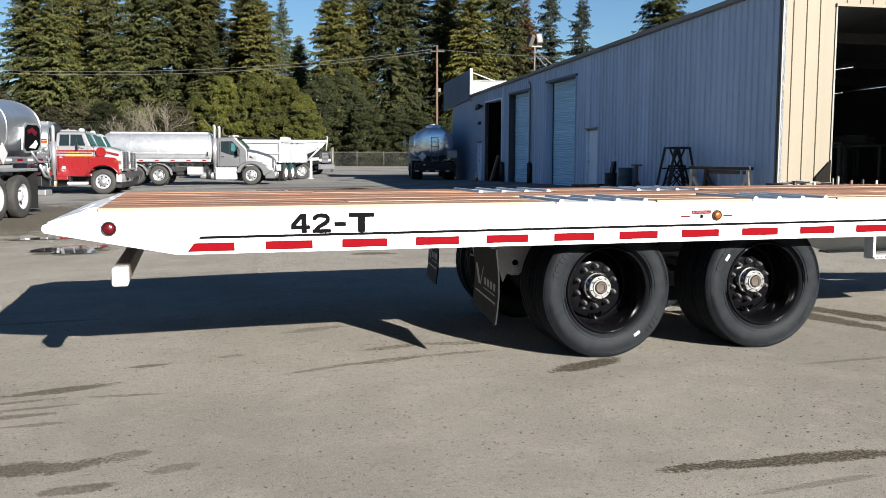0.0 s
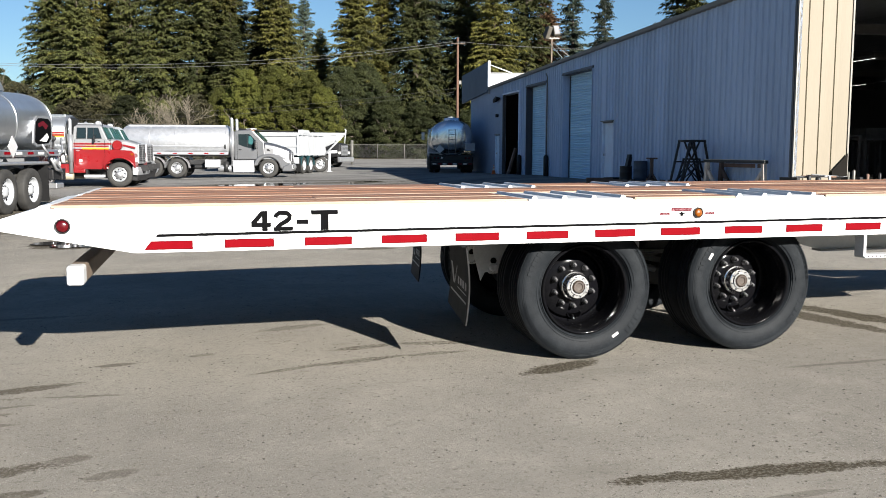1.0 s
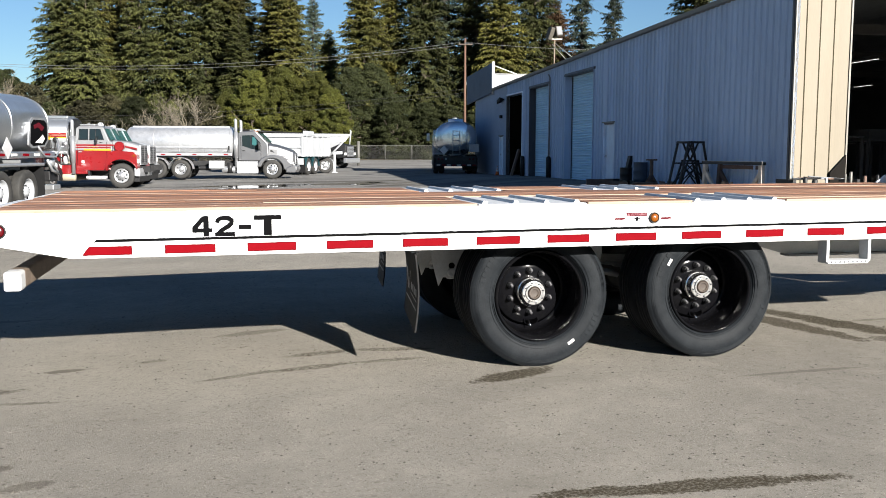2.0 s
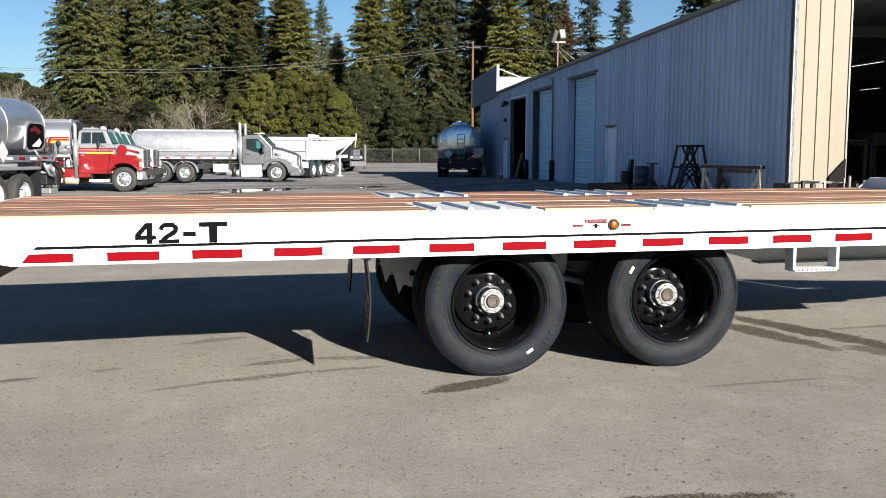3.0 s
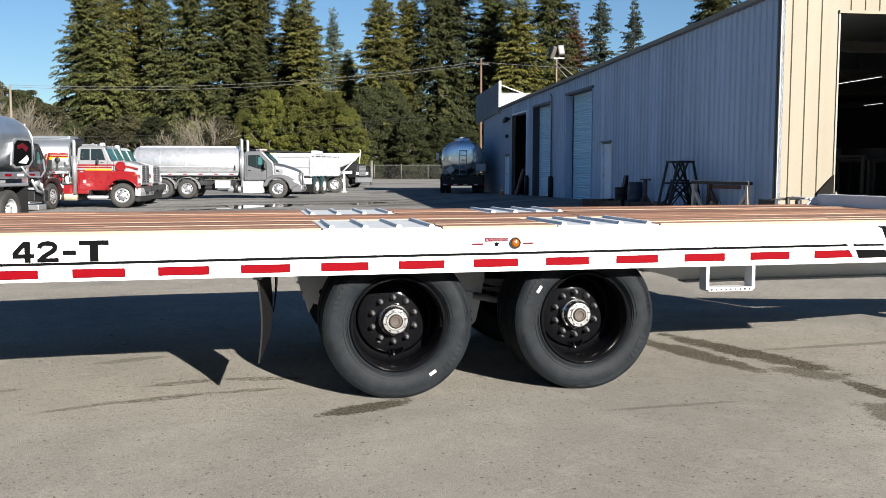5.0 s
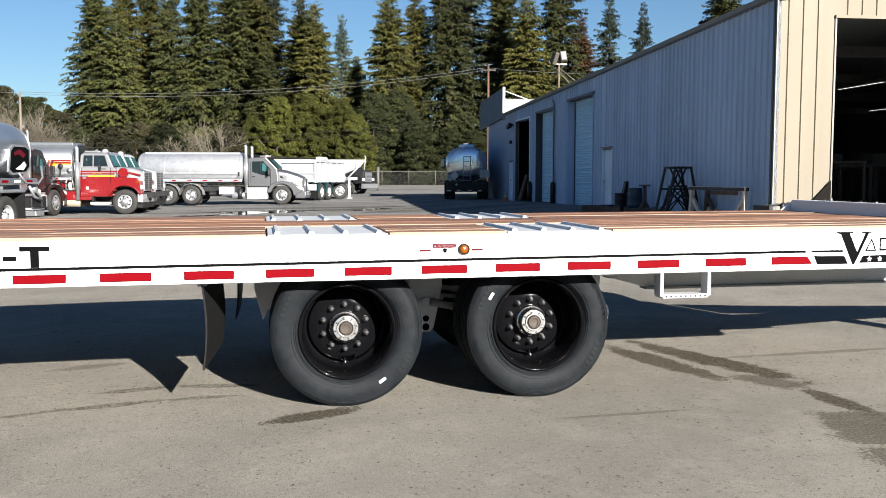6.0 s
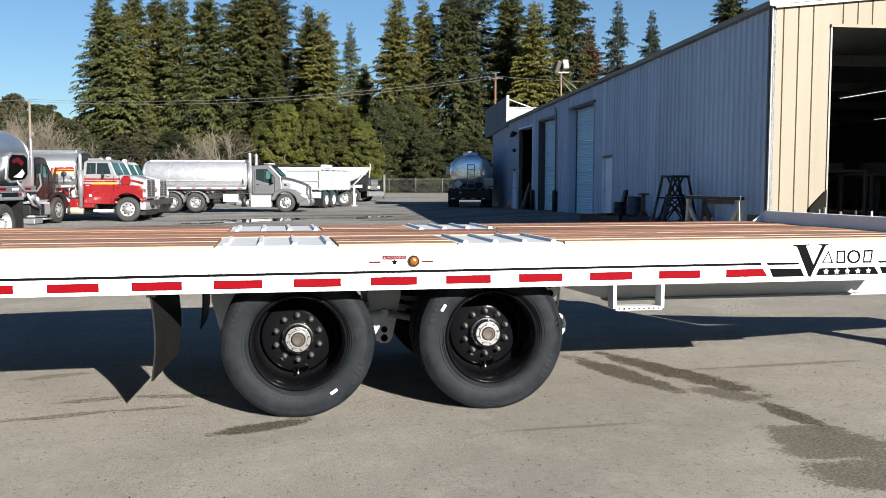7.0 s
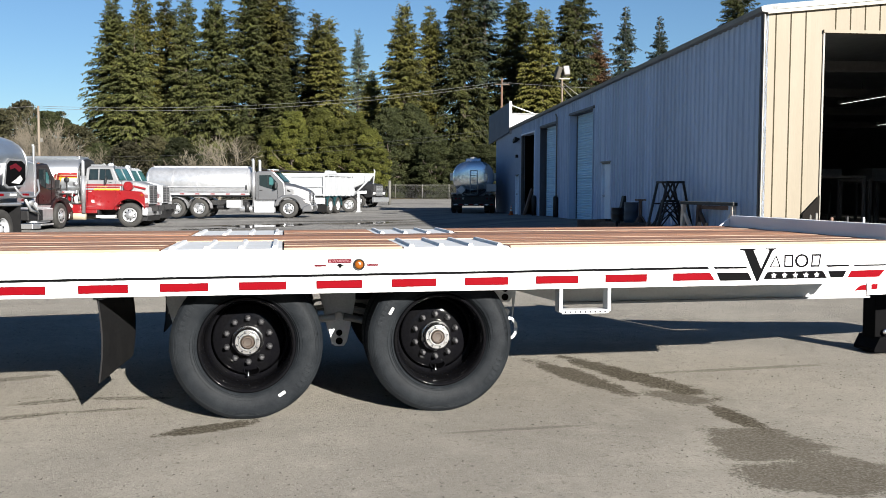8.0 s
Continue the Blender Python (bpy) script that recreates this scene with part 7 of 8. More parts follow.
def broadleaf(seed, height, radius, leaves, quads=9000, label="rounded broadleaf tree with dense small leaves", low=.03, leaf=.10):
    r = random.Random(seed)
    tree = thing("broadleaf_tree", label, "tree", None, "broadleaf trees")
    wood = Shape()
    wood.tube([(0, 0, -.1), (.1, .05, height * .22), (.05, .1, height * .5)], [height * .028, height * .022, height * .012], 8)
    blobs = []
    for k in range(330):
        w = r.uniform(0, 6.28)
        u = r.random()
        zz = height * (low + (1 - low) * .90 * u)
        env = math.sin(math.pi * min(1, .20 + .80 * u) ** 1.1) ** .6 if u < .95 else .3
        d = radius * .78 * math.sqrt(r.random()) * max(.2, env)
        br = radius * r.uniform(.085, .15) * (.8 + .3 * env)
        c = (d * math.cos(w), d * math.sin(w), min(zz, height - br * .8))
        blobs.append((c, br))
        if k % 16 == 0 and c[2] < height * .7:
            wood.tube([(.05, .05, height * .2), (c[0] * .5, c[1] * .5, (height * .25 + c[2]) / 2), c], [height * .012, height * .008, .02], 5, False)
    part("trunk", wood, BARK, tree, "branching trunk")
    sh = Shape()
    for _ in range(quads):
        c, br = blobs[r.randrange(len(blobs))]
        a, b = r.uniform(0, 6.28), r.uniform(-.75, 1)
        s = math.sqrt(max(0, 1 - b * b))
        rad = br * (r.random() ** .35) * r.uniform(.85, 1.12)
        leaf_quad(sh.v, sh.f, r, (c[0] + rad * s * math.cos(a), c[1] + rad * s * math.sin(a), max(.1, c[2] + rad * b * .85)), leaf * r.uniform(.6, 1.5))
    sh.s = [False] * len(sh.f)
    part("crown", sh, leaves, tree, "dense leafy crown", tidy=False)
    return tree


def bare_tree(seed, height, spread, label="leafless grey tree with fine spreading twigs"):
    r = random.Random(seed)
    tree = thing("bare_tree", label, "tree")
    sh = Shape()

    def grow(p, d, length, rad, depth):
        pts, q = [p], p
        for k in range(3):
            d = (d + Vector((r.uniform(-.22, .22), r.uniform(-.22, .22), r.uniform(-.12, .14)))).normalized()
            q = q + d * length / 3
            pts.append(q)
        sh.tube(pts, [rad, rad * .85, rad * .7, rad * .5], 4 if depth else 6, False)
        if depth >= 5:
            return
        for k in range(3 if depth < 4 else 2):
            nd = (d + Vector((r.uniform(-1, 1), r.uniform(-1, 1), r.uniform(-.25, .6))) * spread).normalized()
            grow(pts[r.choice((2, 3))], nd, length * r.uniform(.6, .82), max(.016, rad * .55), depth + 1)

    for k in range(4):
        w = k * 1.57 + r.random()
        grow(Vector((.15 * math.cos(w), .15 * math.sin(w), -.05)), Vector((.55 * math.cos(w), .55 * math.sin(w), 1)).normalized(), height * .30, height * .017, 0)
    part("crown", sh, GREY_BARK, tree, "bare grey branches", tidy=False)
    return tree


def planted(x, y, s, turn, wide=1.0):
    return Matrix.Translation((x, y, gz(x, y) - .05)) @ Matrix.Rotation(turn, 4, "Z") @ Matrix.Diagonal((s * wide, s * wide, s, 1))


KINDS = [conifer(21, 27, .150, NEEDLE), conifer(22, 27, .135, NEEDLE_PALE, .05), conifer(23, 27, .160, NEEDLE_PALE), conifer(24, 27, .120, NEEDLE_BLUE, .22, .2, .32), conifer(25, 27, .150, NEEDLE, .15, .12),
         conifer(26, 27, .150, NEEDLE_BROWN, .1, .12), conifer(27, 27, .200, NEEDLE_SHADED, .0, .04, .50, .36)]
r = random.Random(8)
used = [False] * 7
# place x, y, height, spread, kind
BELT_A = [(-18.9, 124.5, 26.8, .17, 0), (-15.4, 123.3, 27.3, .16, 2), (-13.3, 134.1, 29.1, .14, 1), (-9.4, 120.2, 26.3, .14, 4), (-5.6, 119.6, 26.8, .17, 0),
          (-1.2, 119.8, 28.9, .17, 4), (1.7, 122.4, 30.4, .15, 1), (3.8, 130.1, 29.8, .15, 3), (7.0, 117.4, 24.1, .15, 2), (9.1, 113.0, 22.6, .17, 2), (15.7, 154.5, 28.3, .10, 3),
          (-15.5, 117.2, 21.4, .17, 4), (2.9, 114.1, 17.8, .18, 0)]
BELT_B = [(16.3, 134.1, 19.1, .16, 1), (18.3, 113.5, 24.8, .17, 2), (22.2, 116.9, 25.3, .14, 1), (26.2, 114.1, 29.1, .16, 4), (29.9, 117.6, 30.4, .16, 3), (33.4, 114.9, 28.4, .16, 0),
          (35.2, 108.5, 23.7, .18, 2), (41.1, 113.6, 30.3, .15, 4), (46.3, 120.8, 23.7, .15, 5), (57.0, 137.3, 30.2, .11, 3), (68.3, 150.6, 31.5, .10, 3), (55.5, 96.9, 25.7, .19, 4)]
BACK = [(-36.7 + 4.9 * k + r.uniform(-1, 1), 150 - .4 * k + r.uniform(-4, 4), r.uniform(13.5, 19.0), .21, 6) for k in range(2, 20)]
# unseen trees round the camera side, added to block low sky light
UNSEEN_RING = []
for k in range(64):
    w = radians(-250 + 320 * k / 63)
    d = r.uniform(92, 112)
    tall = 1.4 if math.sin(w) < -.3 else 1.0
    UNSEEN_RING.append((5 + d * math.cos(w), 0 + d * math.sin(w), tall * r.uniform(15, 20), .2, 6))
UNSEEN_RING = [row for row in UNSEEN_RING if row[1] < 60]
OWN = (.150, .135, .160, .120, .150, .150, .200)
for x, y, h, spread, kind in BELT_A + BELT_B + BACK + UNSEEN_RING:
    m = planted(x, y, h / 27, r.uniform(0, 6.28), (1.10 if kind < 6 else 1) * spread / OWN[kind])
    if used[kind]:
        copy_thing(KINDS[kind], m)
    else:
        KINDS[kind].matrix_basis = Matrix.Identity(4)
        used[kind] = m
tagged(KINDS[5], "tall conifer with browning needles", "tree", "conifer belt")
for kind in range(7):
    KINDS[kind].matrix_basis = used[kind]

ROUND = [broadleaf(31, 10, 3.4, LEAF_YELLOW, 90000, leaf=.062), broadleaf(32, 10, 3.6, LEAF_YELLOW, 90000, leaf=.062), broadleaf(33, 10, 3.6, LEAF_DARK, 70000, "dark evergreen broadleaf tree", leaf=.066),
         broadleaf(34, 10, 3.8, LEAF_OLIVE, 16000, "olive-brown brushy tree with thin leaves", leaf=.10)]
used = [None] * 4
GROVE_A = [(1.5, 108.2, 9.1, 5.0, 0), (4.2, 105.7, 11.2, 6.5, 0), (7.6, 105.1, 11.6, 7, 1), (11.3, 104.5, 10.9, 6.5, 0), (12.9, 102.2, 8.8, 5, 1), (16.1, 109.8, 12.2, 7, 2), (19.1, 111.3, 12.9, 7, 2),
           (21.3, 106.9, 8.6, 6, 2), (24.7, 106.3, 7.5, 6, 2), (27.4, 105.8, 7.2, 6, 2), (30.4, 103.3, 6.4, 6, 2), (33.7, 102.7, 6.1, 6, 2)]
GROVE_B = [(-14.9, 107, 7.5, 6, 3), (-12.2, 110.6, 8.4, 6, 3), (-9.0, 108, 8.0, 6, 2), (-1.4, 106.7, 8.3, 5.5, 3), (-18.6, 111.7, 7.4, 5.5, 2), (-32.3, 122.1, 12.6, 9, 3), (-30.9, 126, 14.1, 8, 3),
           (-25.7, 119, 12, 9, 2), (-22.1, 116.3, 10.1, 8, 3), (-35.9, 122.8, 13, 10, 2), (-40.2, 123.5, 12.2, 10, 3), (-46.5, 129.6, 13.4, 11, 2)]
THICKET = [(-20 + 3.1 * k + r.uniform(-1, 1), 112.5 + r.uniform(-1.5, 3), r.uniform(4.0, 6.5), r.uniform(4.5, 6), r.choice((2, 2, 3))) for k in range(17)]
for x, y, h, wide, kind in GROVE_A + GROVE_B + THICKET:
    m = planted(x, y, h / 10, r.uniform(0, 6.28), (wide / 6.0) / (h / 10))
    if used[kind]:
        copy_thing(ROUND[kind], m)
    else:
        used[kind] = m
for kind in range(4):
    ROUND[kind].matrix_basis = used[kind]
bt = bare_tree(41, 8.2, .75)
bt.matrix_basis = planted(-4.2, 100.1, 1.12, 0)
bt2 = bare_tree(43, 7, .7)
bt2.matrix_basis = planted(-6.6, 101.5, .9, 1)
bt3 = bare_tree(47, 10, .6)
bt3.matrix_basis = planted(-23.3, 112.5, .8, 2)
copy_thing(bt3, planted(-28.6, 121.5, 1.5, 4, .7))
copy_thing(bt, planted(-17.5, 108.0, .8, 3))
for x, y, size, turn in ((-19.6, 110.2, .80, .5), (-21.6, 111.0, .92, 2.3), (-23.6, 112.0, .80, 4.4), (-27.0, 118.0, 1.45, 1.1), (-25.4, 117.2, 1.15, 5.2), (-24.9, 112.6, 1.40, 3.1), (-26.6, 113.4, 1.32, .2)):
    copy_thing(bt3, planted(x, y, size, turn, .8))

# chain-link fence along the far edge
MESH = surface("fence fabric", (0.035, 0.035, 0.033), 0.7, fine_mix=.1, bump=0)
FENCE_STEEL = surface("dull galvanised steel", (0.1005, 0.0972, 0.0871), 0.6, 0.2, fine_mix=.1, bump=0)
fence = thing("chain_link_fence", "chain-link fence with pale steel posts", "fence")
F0, F1 = Vector((-30, 106.5, 0)), Vector((34, 98.6, 0))
posts = 22
for k in range(posts):
    p = F0.lerp(F1, k / (posts - 1))
    z = gz(p.x, p.y)
    part("post", Shape().tube([(p.x, p.y, z - .1), (p.x, p.y, z + 1.75)], .045, 8), FENCE_STEEL, fence)
wires = Shape()
L = (F1 - F0).length
dirn = (F1 - F0).normalized()
n = int(L / .20)
for k in range(n):
    for s in (-1, 1):
        a = F0 + dirn * (k * .20)
        b = a + dirn * (s * 1.55)
        if 0 <= (b - F0).dot(dirn) <= L:
            za, zb = gz(a.x, a.y) + .08, gz(b.x, b.y) + 1.63
            i = len(wires.v)
            wires.v += [(a.x, a.y, za), (a.x + dirn.x * .014, a.y, za), (b.x + dirn.x * .014, b.y, zb), (b.x, b.y, zb)]
            wires.face((i, i + 1, i + 2, i + 3))
tagged(part("fabric", wires, MESH, fence, "fine wire fabric", tidy=False), kind="stuff")
for dz in (.06, 1.68):
    part("top_rail", Shape().tube([(F0.x, F0.y, gz(F0.x, F0.y) + dz), (F1.x, F1.y, gz(F1.x, F1.y) + dz)], .03, 6), FENCE_STEEL, fence)
gp = thing("gate_post", "pale steel gate post by the far trailers", "post", Matrix.Translation((12.1, 75, gz(12.1, 75))))
part("post", Shape().tube([(0, 0, -.1), (0, 0, 2.1)], .12, 10), FENCE_STEEL, gp)

POLE = surface("weathered pole wood", (0.1005, 0.0536, 0.0335), 0.85, second=(0.0603, 0.0335, 0.0235), mix=0.8, scale=1.2, fine=14, fine_mix=.2, bump=.3, stretch=(4, 4, .3))
POLE_PALE = surface("pale pole wood", (0.134, 0.1106, 0.0838), 0.85, second=(0.1005, 0.0804, 0.0636), mix=0.8, scale=1.2, fine=14, fine_mix=.2, bump=.3, stretch=(4, 4, .3))


def utility_pole(x, y, top, ma, arm, label):
    z = gz(x, y)
    p = thing("utility_pole", label, "utility pole", Matrix.Translation((x, y, z)))
    h = top - z
    part("pole", Shape().tube([(0, 0, -.3), (0, 0, h * .5), (0, 0, h)], [.17, .14, .11], 12), ma, p)
    if arm:
        part("crossarm", Shape().box(-.8, .8, -.20, -.10, h - .72, h - .62), BARK, p, "wooden crossarm")
        for k in (-.7, .0, .7):
            part("insulator", Shape().lathe([(h - .62, .03), (h - .56, .06), (h - .48, .05), (h - .44, 0)], 8, (k, -.15, 0), "z"), FENCE_STEEL, p)
    part("meter_box", Shape().box(.12, .4, -.16, .1, h * .62, h * .62 + .4), FENCE_STEEL, p, "grey metal box", .02)
    return p


utility_pole(26.7, 94.8, 13.75, POLE, True, "brown wooden utility pole with crossarm")
utility_pole(-22.7, 100.2, 10.3, POLE_PALE, False, "pale wooden utility pole")
WIRE = surface("grey weathered cable", (0.1072, 0.1072, 0.1106), 0.6, fine_mix=0.1, bump=0)
WIRE_DARK = surface("black cable", (0.03, 0.03, 0.03), 0.7, fine_mix=0.1, bump=0)
for a, b, sag, ma in (((25.9, 94.65, 13.25), (-22.7, 100.2, 10.3), 1.1, WIRE), ((27.4, 94.65, 13.25), (-22.7, 100.2, 10.1), 1.3, WIRE), ((26.7, 94.8, 8.3), (-22.7, 100.2, 4.9), .9, WIRE_DARK),
                      ((26.7, 94.8, 7.9), (-22.7, 100.2, 4.5), 1.0, WIRE_DARK), ((-22.7, 100.2, 10.3), (-62, 103, 10.5), .9, WIRE), ((26.7, 94.65, 13.3), (70, 90, 14.2), 1.0, WIRE)):
    pts = []
    for k in range(25):
        t = k / 24
        pts.append(tuple(Vector(a).lerp(Vector(b), t) - Vector((0, 0, sag * 4 * t * (1 - t)))))
    w = thing("overhead_wire", "thin grey overhead wire between poles", "wire", None, "overhead wires")
    part("strand", Shape().tube(pts, .017 if ma is WIRE else .011, 4), ma, w)


# ---------------------------------------------------------------- clutter along the workshop wall
def on_ground(x, y, turn=0.0):
    return Matrix.Translation((x, y, gz(x, y))) @ Matrix.Rotation(radians(turn), 4, "Z")


RUSTY = surface("rusty steel", (0.14, 0.085, 0.06), 0.8, second=(0.08, 0.05, 0.04), mix=.8, scale=6, fine=40, fine_mix=.25, bump=.1)
# A-shaped steel stand with braces
stand = thing("steel_a_frame", "dark steel A-frame stand with cross braces", "stand", on_ground(13.2, 17.9, 12))
H = 1.42
for y in (-.22, .22):
    for s in (-1, 1):
        part("leg", Shape().tube([(s * .60, y, 0), (s * .25, y, H)], .035, 6, smooth=False), BLACK_STEEL, stand)
    part("top_bar", Shape().tube([(-.28, y, H), (.28, y, H)], .035, 6, smooth=False), BLACK_STEEL, stand)
    part("tie", Shape().tube([(-.42, y, .85), (.42, y, .85)], .025, 6), BLACK_STEEL, stand)
    part("brace", Shape().tube([(-.56, y, .1), (.10, y, .85)], .02, 6), BLACK_STEEL, stand)
    part("brace", Shape().tube([(.56, y, .1), (-.10, y, .85)], .02, 6), BLACK_STEEL, stand)
for y in (-.12, .12):
    for s in (-1, 1):
        part("inner_leg", Shape().tube([(s * .50, y, 0), (s * .17, y, .92)], .03, 6, smooth=False), BLACK_STEEL, stand)
        part("inner_brace", Shape().tube([(s * .36, y, .38), (-s * .20, y, .82)], .018, 6), BLACK_STEEL, stand)
        part("strut", Shape().tube([(s * .10, y, .92), (-s * .17, y, H)], .028, 6), BLACK_STEEL, stand)
    part("inner_bar", Shape().tube([(-.2, y, .92), (.2, y, .92)], .03, 6), BLACK_STEEL, stand)
for s in (-1, 1):
    part("spacer", Shape().tube([(s * .26, -.22, H), (s * .26, .22, H)], .03, 6), BLACK_STEEL, stand)
    part("spacer", Shape().tube([(s * .58, -.22, .12), (s * .58, .22, .12)], .03, 6), BLACK_STEEL, stand)

bench = thing("steel_trestle", "weathered steel trestle with square posts and raking braces", "trestle", on_ground(13.28, 15.85, 93))
WORN = surface("worn pale steel", (0.60, 0.54, 0.47), 0.7, second=(0.34, 0.27, 0.21), mix=.8, scale=5, fine=40, fine_mix=.2, bump=.1)
part("top_beam", Shape().box(-1.32, 1.32, -.06, .06, .90, .975), BLACK_STEEL, bench, "dark steel top beam", .006)
part("wear_strip", Shape().box(-1.30, 1.30, -.05, .05, .975, .987), WORN, bench, "pale strip painted as the lit top edge")
part("top_beam", Shape().box(-1.05, 1.05, -.5, -.4, .78, .88), RUSTY, bench, "rusty back beam", .006)
for s in (-1, 1):
    for y, ma in ((0, WORN), (-.44, RUSTY)):
        part("post", Shape().prism([(s * 1.28 - .06, 0), (s * 1.28 + .06, 0), (s * 1.22 + .055, .90), (s * 1.22 - .055, .90)], y - .05, y + .05), ma, bench, "square post", .006)
        part("brace", Shape().prism([(s * 1.24, .82), (s * 1.24, .68), (s * .62, .02), (s * .48, .02)], y - .035, y + .035), WORN if y == 0 else RUSTY, bench, "raking brace", .004)
    part("side_tie", Shape().tube([(s * 1.27, -.02, .3), (s * 1.27, -.44, .3)], .03, 6), RUSTY, bench)
for k in range(2):
    st = thing("jack_stand", "small splayed wooden stand under the trestle", "stand", on_ground(13.25, 15.8 + .4 * k, 90 + 20 * k))
    for s in (-1, 1):
        part("leg", Shape().tube([(s * .17, 0, 0), (0, 0, .46)], .035, 5, smooth=False), PALE_WOOD, st)
    part("foot_tie", Shape().tube([(-.1, 0, .18), (.1, 0, .18)], .02, 5), PALE_WOOD, st)


def drum(x, y, h, r, ma, label):
    d = thing("steel_drum", label, "drum", on_ground(x, y))
    prof = [(0, r * .98), (.02, r)]
    for z in (h * .33, h * .66):
        prof += [(z - .02, r), (z, r + .012), (z + .02, r)]
    prof += [(h - .02, r), (h, r + .008), (h, r - .02), (h - .03, r - .03), (h - .03, 0)]
    part("shell", Shape().lathe(prof, 24, axis="z"), ma, d)
    part("bung", Shape().lathe([(h - .03, .035), (h - .01, .035), (h - .008, 0)], 10, (r * .6, 0, 0), "z"), NUT, d)


drum(13.62, 23.0, .62, .20, BLACK_STEEL, "short black steel drum by the wall")
drum(13.85, 22.4, .80, .22, surface("dark blue drum paint", (.03, .045, .07), .5, fine_mix=.1, bump=.03), "dark blue steel drum by the wall")
ped = thing("steel_pedestal", "rusty steel pedestal with splayed foot", "stand", on_ground(13.8, 21.5))
part("column", Shape().tube([(0, 0, .1), (0, 0, .86)], .06, 8), RUSTY, ped)
part("head", Shape().box(-.13, .13, -.13, .13, .86, .91), RUSTY, ped)
for k in range(4):
    w = k * math.pi / 2 + .6
    part("foot", Shape().tube([(0, 0, .45), (.32 * math.cos(w), .32 * math.sin(w), 0)], .03, 5), RUSTY, ped)
lean = thing("leaning_beam", "dark steel offcut leaning on the wall", "steel offcut", on_ground(13.95, 24.0))
part("beam", Shape().prism([(0, 0), (.14, 0), (.34, 1.0), (.22, 1.0)], -.1, .1), BLACK_STEEL, lean)
r = random.Random(17)
for k in range(28):
    x, y = r.uniform(12.8, 13.9), r.uniform(14.9, 24)
    sc = thing("steel_offcut", "small dark steel offcut on the ground", "steel offcut", on_ground(x, y, r.uniform(0, 180)), "offcuts by the wall")
    a, b, c = r.uniform(.15, .45), r.uniform(.06, .15), r.uniform(.08, .28)
    if k % 3 == 0:
        part("channel", Shape().prism([(-b, 0), (b, 0), (b, c), (b - .02, c), (b - .02, .02), (-b + .02, .02), (-b + .02, c), (-b, c)], -a, a), RUSTY if k % 2 else BLACK_STEEL, sc)
    else:
        part("block", Shape().prism([(-b, 0), (b, 0), (b * .8, c), (-b * .7, c)], -a, a), RUSTY if k % 2 else BLACK_STEEL, sc, "", .01)
# posts, stakes and steel in front of the cream gable
for x, y, h, rr, ma, lab in [(a, b, c - .145, *rest) for a, b, c, *rest in ((12.75, 12.0, .95, .045, BLACK_STEEL, "black steel stake"), (13.05, 12.1, .90, .06, BLACK_STEEL, "black steel stake"), (13.72, 12.0, 1.02, .02, FENCE_PIPE, "thin grey stake"),
                             (13.85, 12.0, 1.06, .032, FENCE_PIPE, "pale grey steel post"), (14.2, 12.0, .97, .035, RUSTY, "rusty steel post"),
                             (13.4, 12.2, .92, .03, PALE_INK, "thin grey stake"), (14.75, 12.3, .98, .03, BLACK_STEEL, "black steel stake"), (15.2, 12.4, .95, .028, PALE_INK, "grey steel post"))]:
    st = thing("stake_post", lab + " standing in front of the cream wall", "post", on_ground(x, y), "posts by the gable")
    part("shaft", Shape().lathe([(0, rr), (h - .03, rr), (h, rr * .7), (h + .002, 0)], 8, axis="z"), ma, st)
    part("base", Shape().box(-.14, .14, -.14, .14, 0, .04), BLACK_STEEL, st)
rack = thing("steel_rack", "low dark rack of steel bars before the gable wall", "rack", on_ground(13.3, 12.35, 2))
for s in (-.8, .8):
    part("upright", Shape().box(s - .04, s + .04, -.3, .3, 0, .74), BLACK_STEEL, rack)
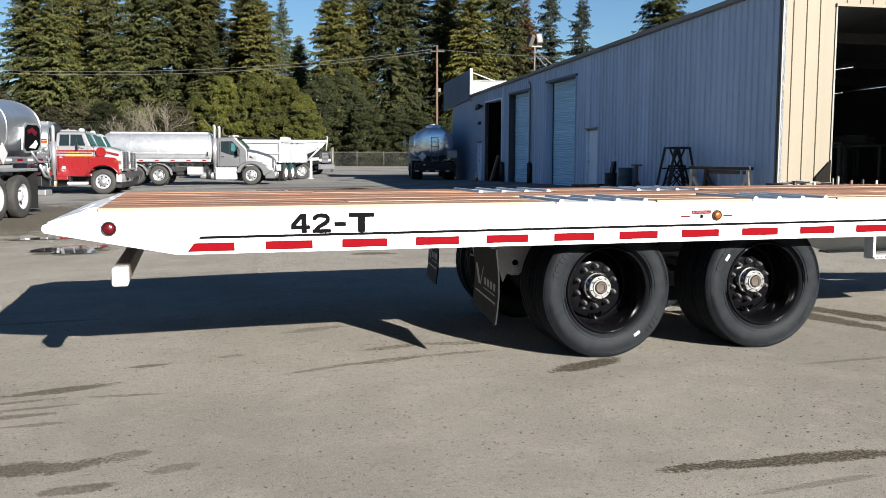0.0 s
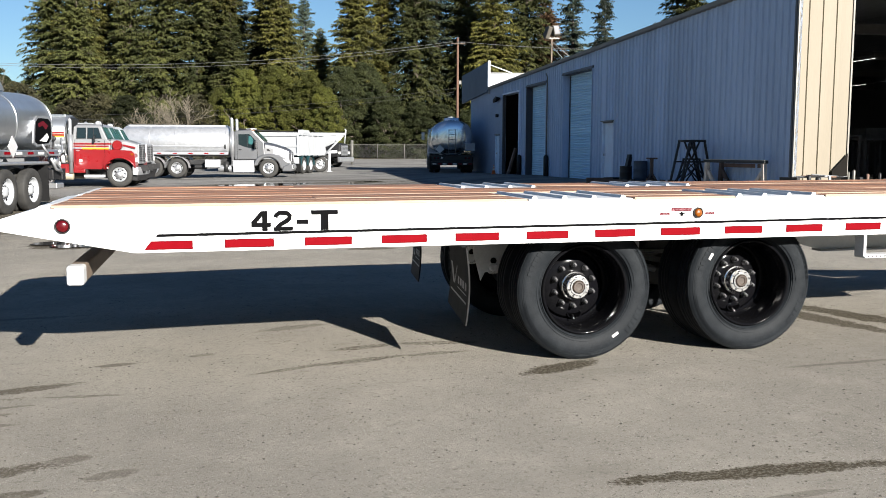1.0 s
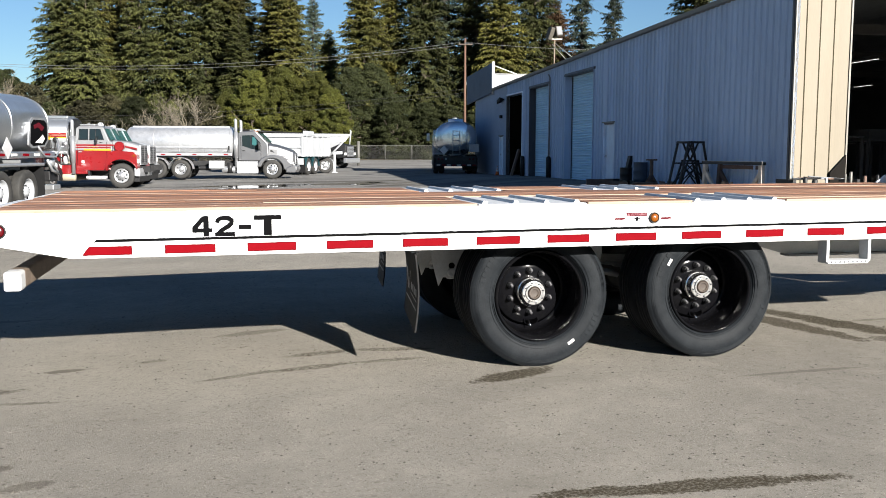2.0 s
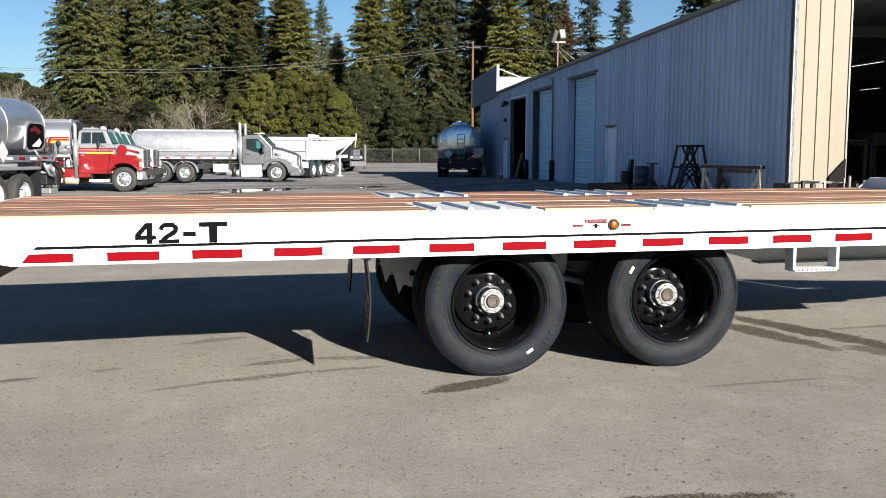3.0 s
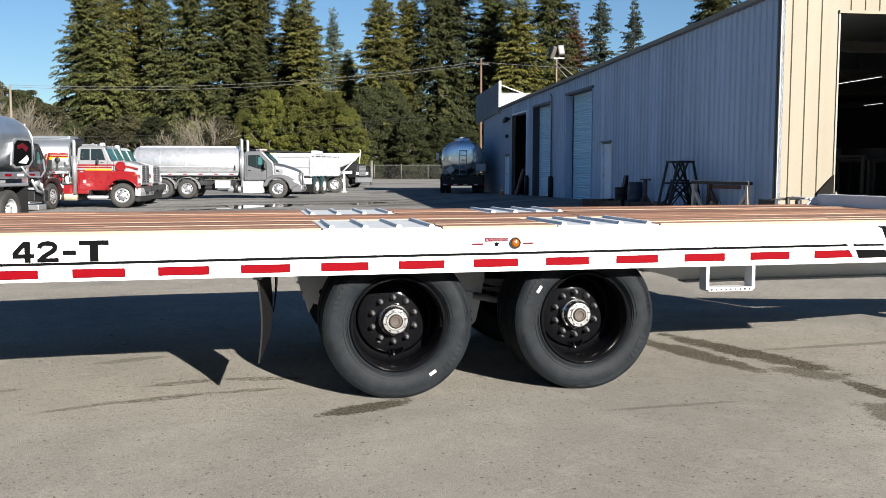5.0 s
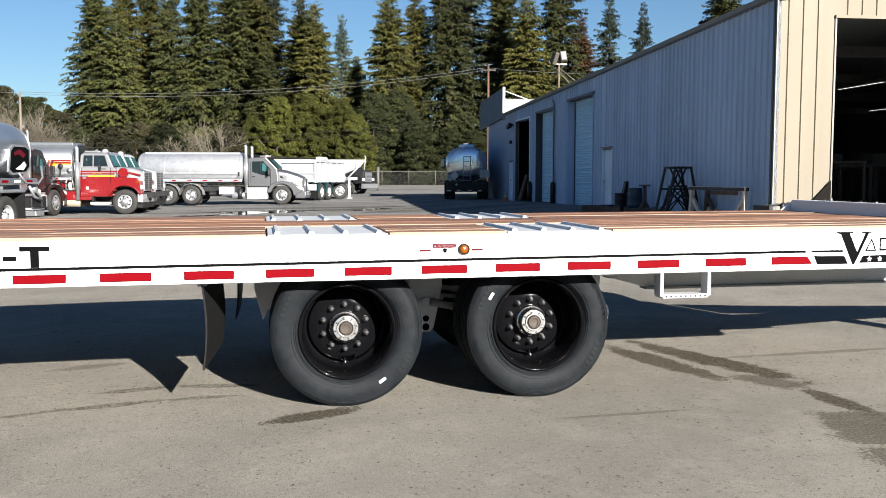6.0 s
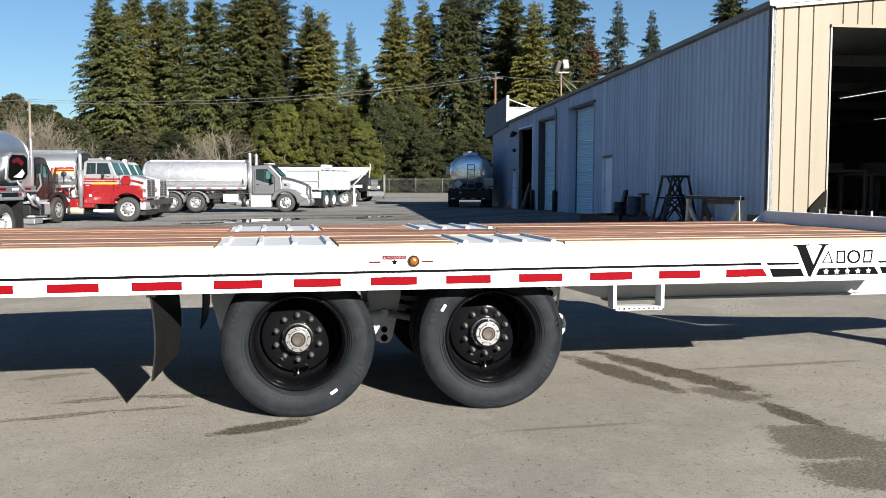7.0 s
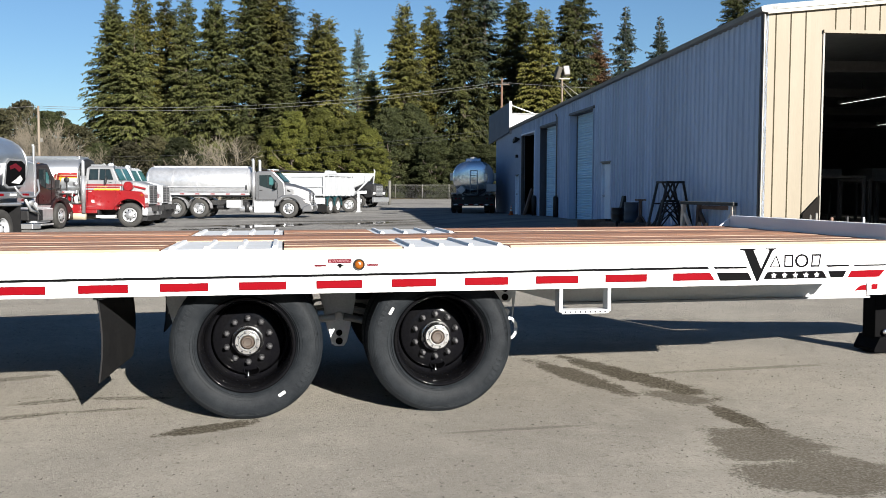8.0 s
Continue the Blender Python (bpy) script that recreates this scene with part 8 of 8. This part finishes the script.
for k in range(5):
    part("bar", Shape().tube([(-.95 + .22 * k, -.25 + .12 * k, .74 + .012 * k), (-.1 + .26 * k, -.22 + .12 * k, .77 - .012 * k)], .022, 6), (BLACK_STEEL, GREY_FRAME, RUSTY)[k % 3], rack)
crate = thing("pallet_box", "small black crate on a stand near the doorway", "crate", on_ground(16.3, 12.6, 4))
part("crate", Shape().box(-.2, .2, -.15, .15, .7, .90), PALE_INK, crate, "pale crate", .01)
part("stand", Shape().box(-.16, .16, -.12, .12, 0, .7), BLACK_STEEL, crate)

cone = thing("traffic_cone", "orange traffic cone with white bands by the workshop", "traffic cone", on_ground(14.55, 41.0) @ Matrix.Scale(.68, 4))
ORANGE = surface("orange cone plastic", (.65, .16, .04), .5, fine_mix=.08, bump=.02)
part("cone", Shape().lathe([(.03, .16), (.70, .03), (.71, 0)], 18, axis="z"), ORANGE, cone)
part("base", Shape().box(-.2, .2, -.2, .2, 0, .035), ORANGE, cone, "", .01)
part("band", Shape().lathe([(.30, .113), (.45, .083)], 18, axis="z", caps=False), PAPER, cone, "white band")
part("band", Shape().lathe([(.52, .069), (.62, .049)], 18, axis="z", caps=False), PAPER, cone, "white band")
ramp = thing("plank", "dark board leaning inside the open bay", "board", on_ground(14.75, 39.4))
part("board", Shape().prism([(0, 0), (.12, 0), (.50, 1.3), (.40, 1.32)], -.1, .1), RUSTY, ramp)
wl = thing("wall_lamp", "small dark lamp cluster on the workshop wall", "wall lamp", BM @ Matrix.Translation((wu(43.0), .05, 4.2)))
for k in range(3):
    part("head", Shape().lathe([(0, .05), (.22, .12), (.24, .10), (.24, 0)], 10, (-.25 + .25 * k, 0, -.05 * k), "y"), BLACK_STEEL, wl)
part("arm", Shape().box(-.35, .35, -.02, .05, -.05, .03), BLACK_STEEL, wl)
sb = thing("wall_box", "small dark box on the workshop wall", "electrical box", BM @ Matrix.Translation((wu(43.2), .05, 3.3)))
part("box", Shape().box(-.14, .14, -.03, .10, -.08, .08), BLACK_STEEL, sb, "", .01)
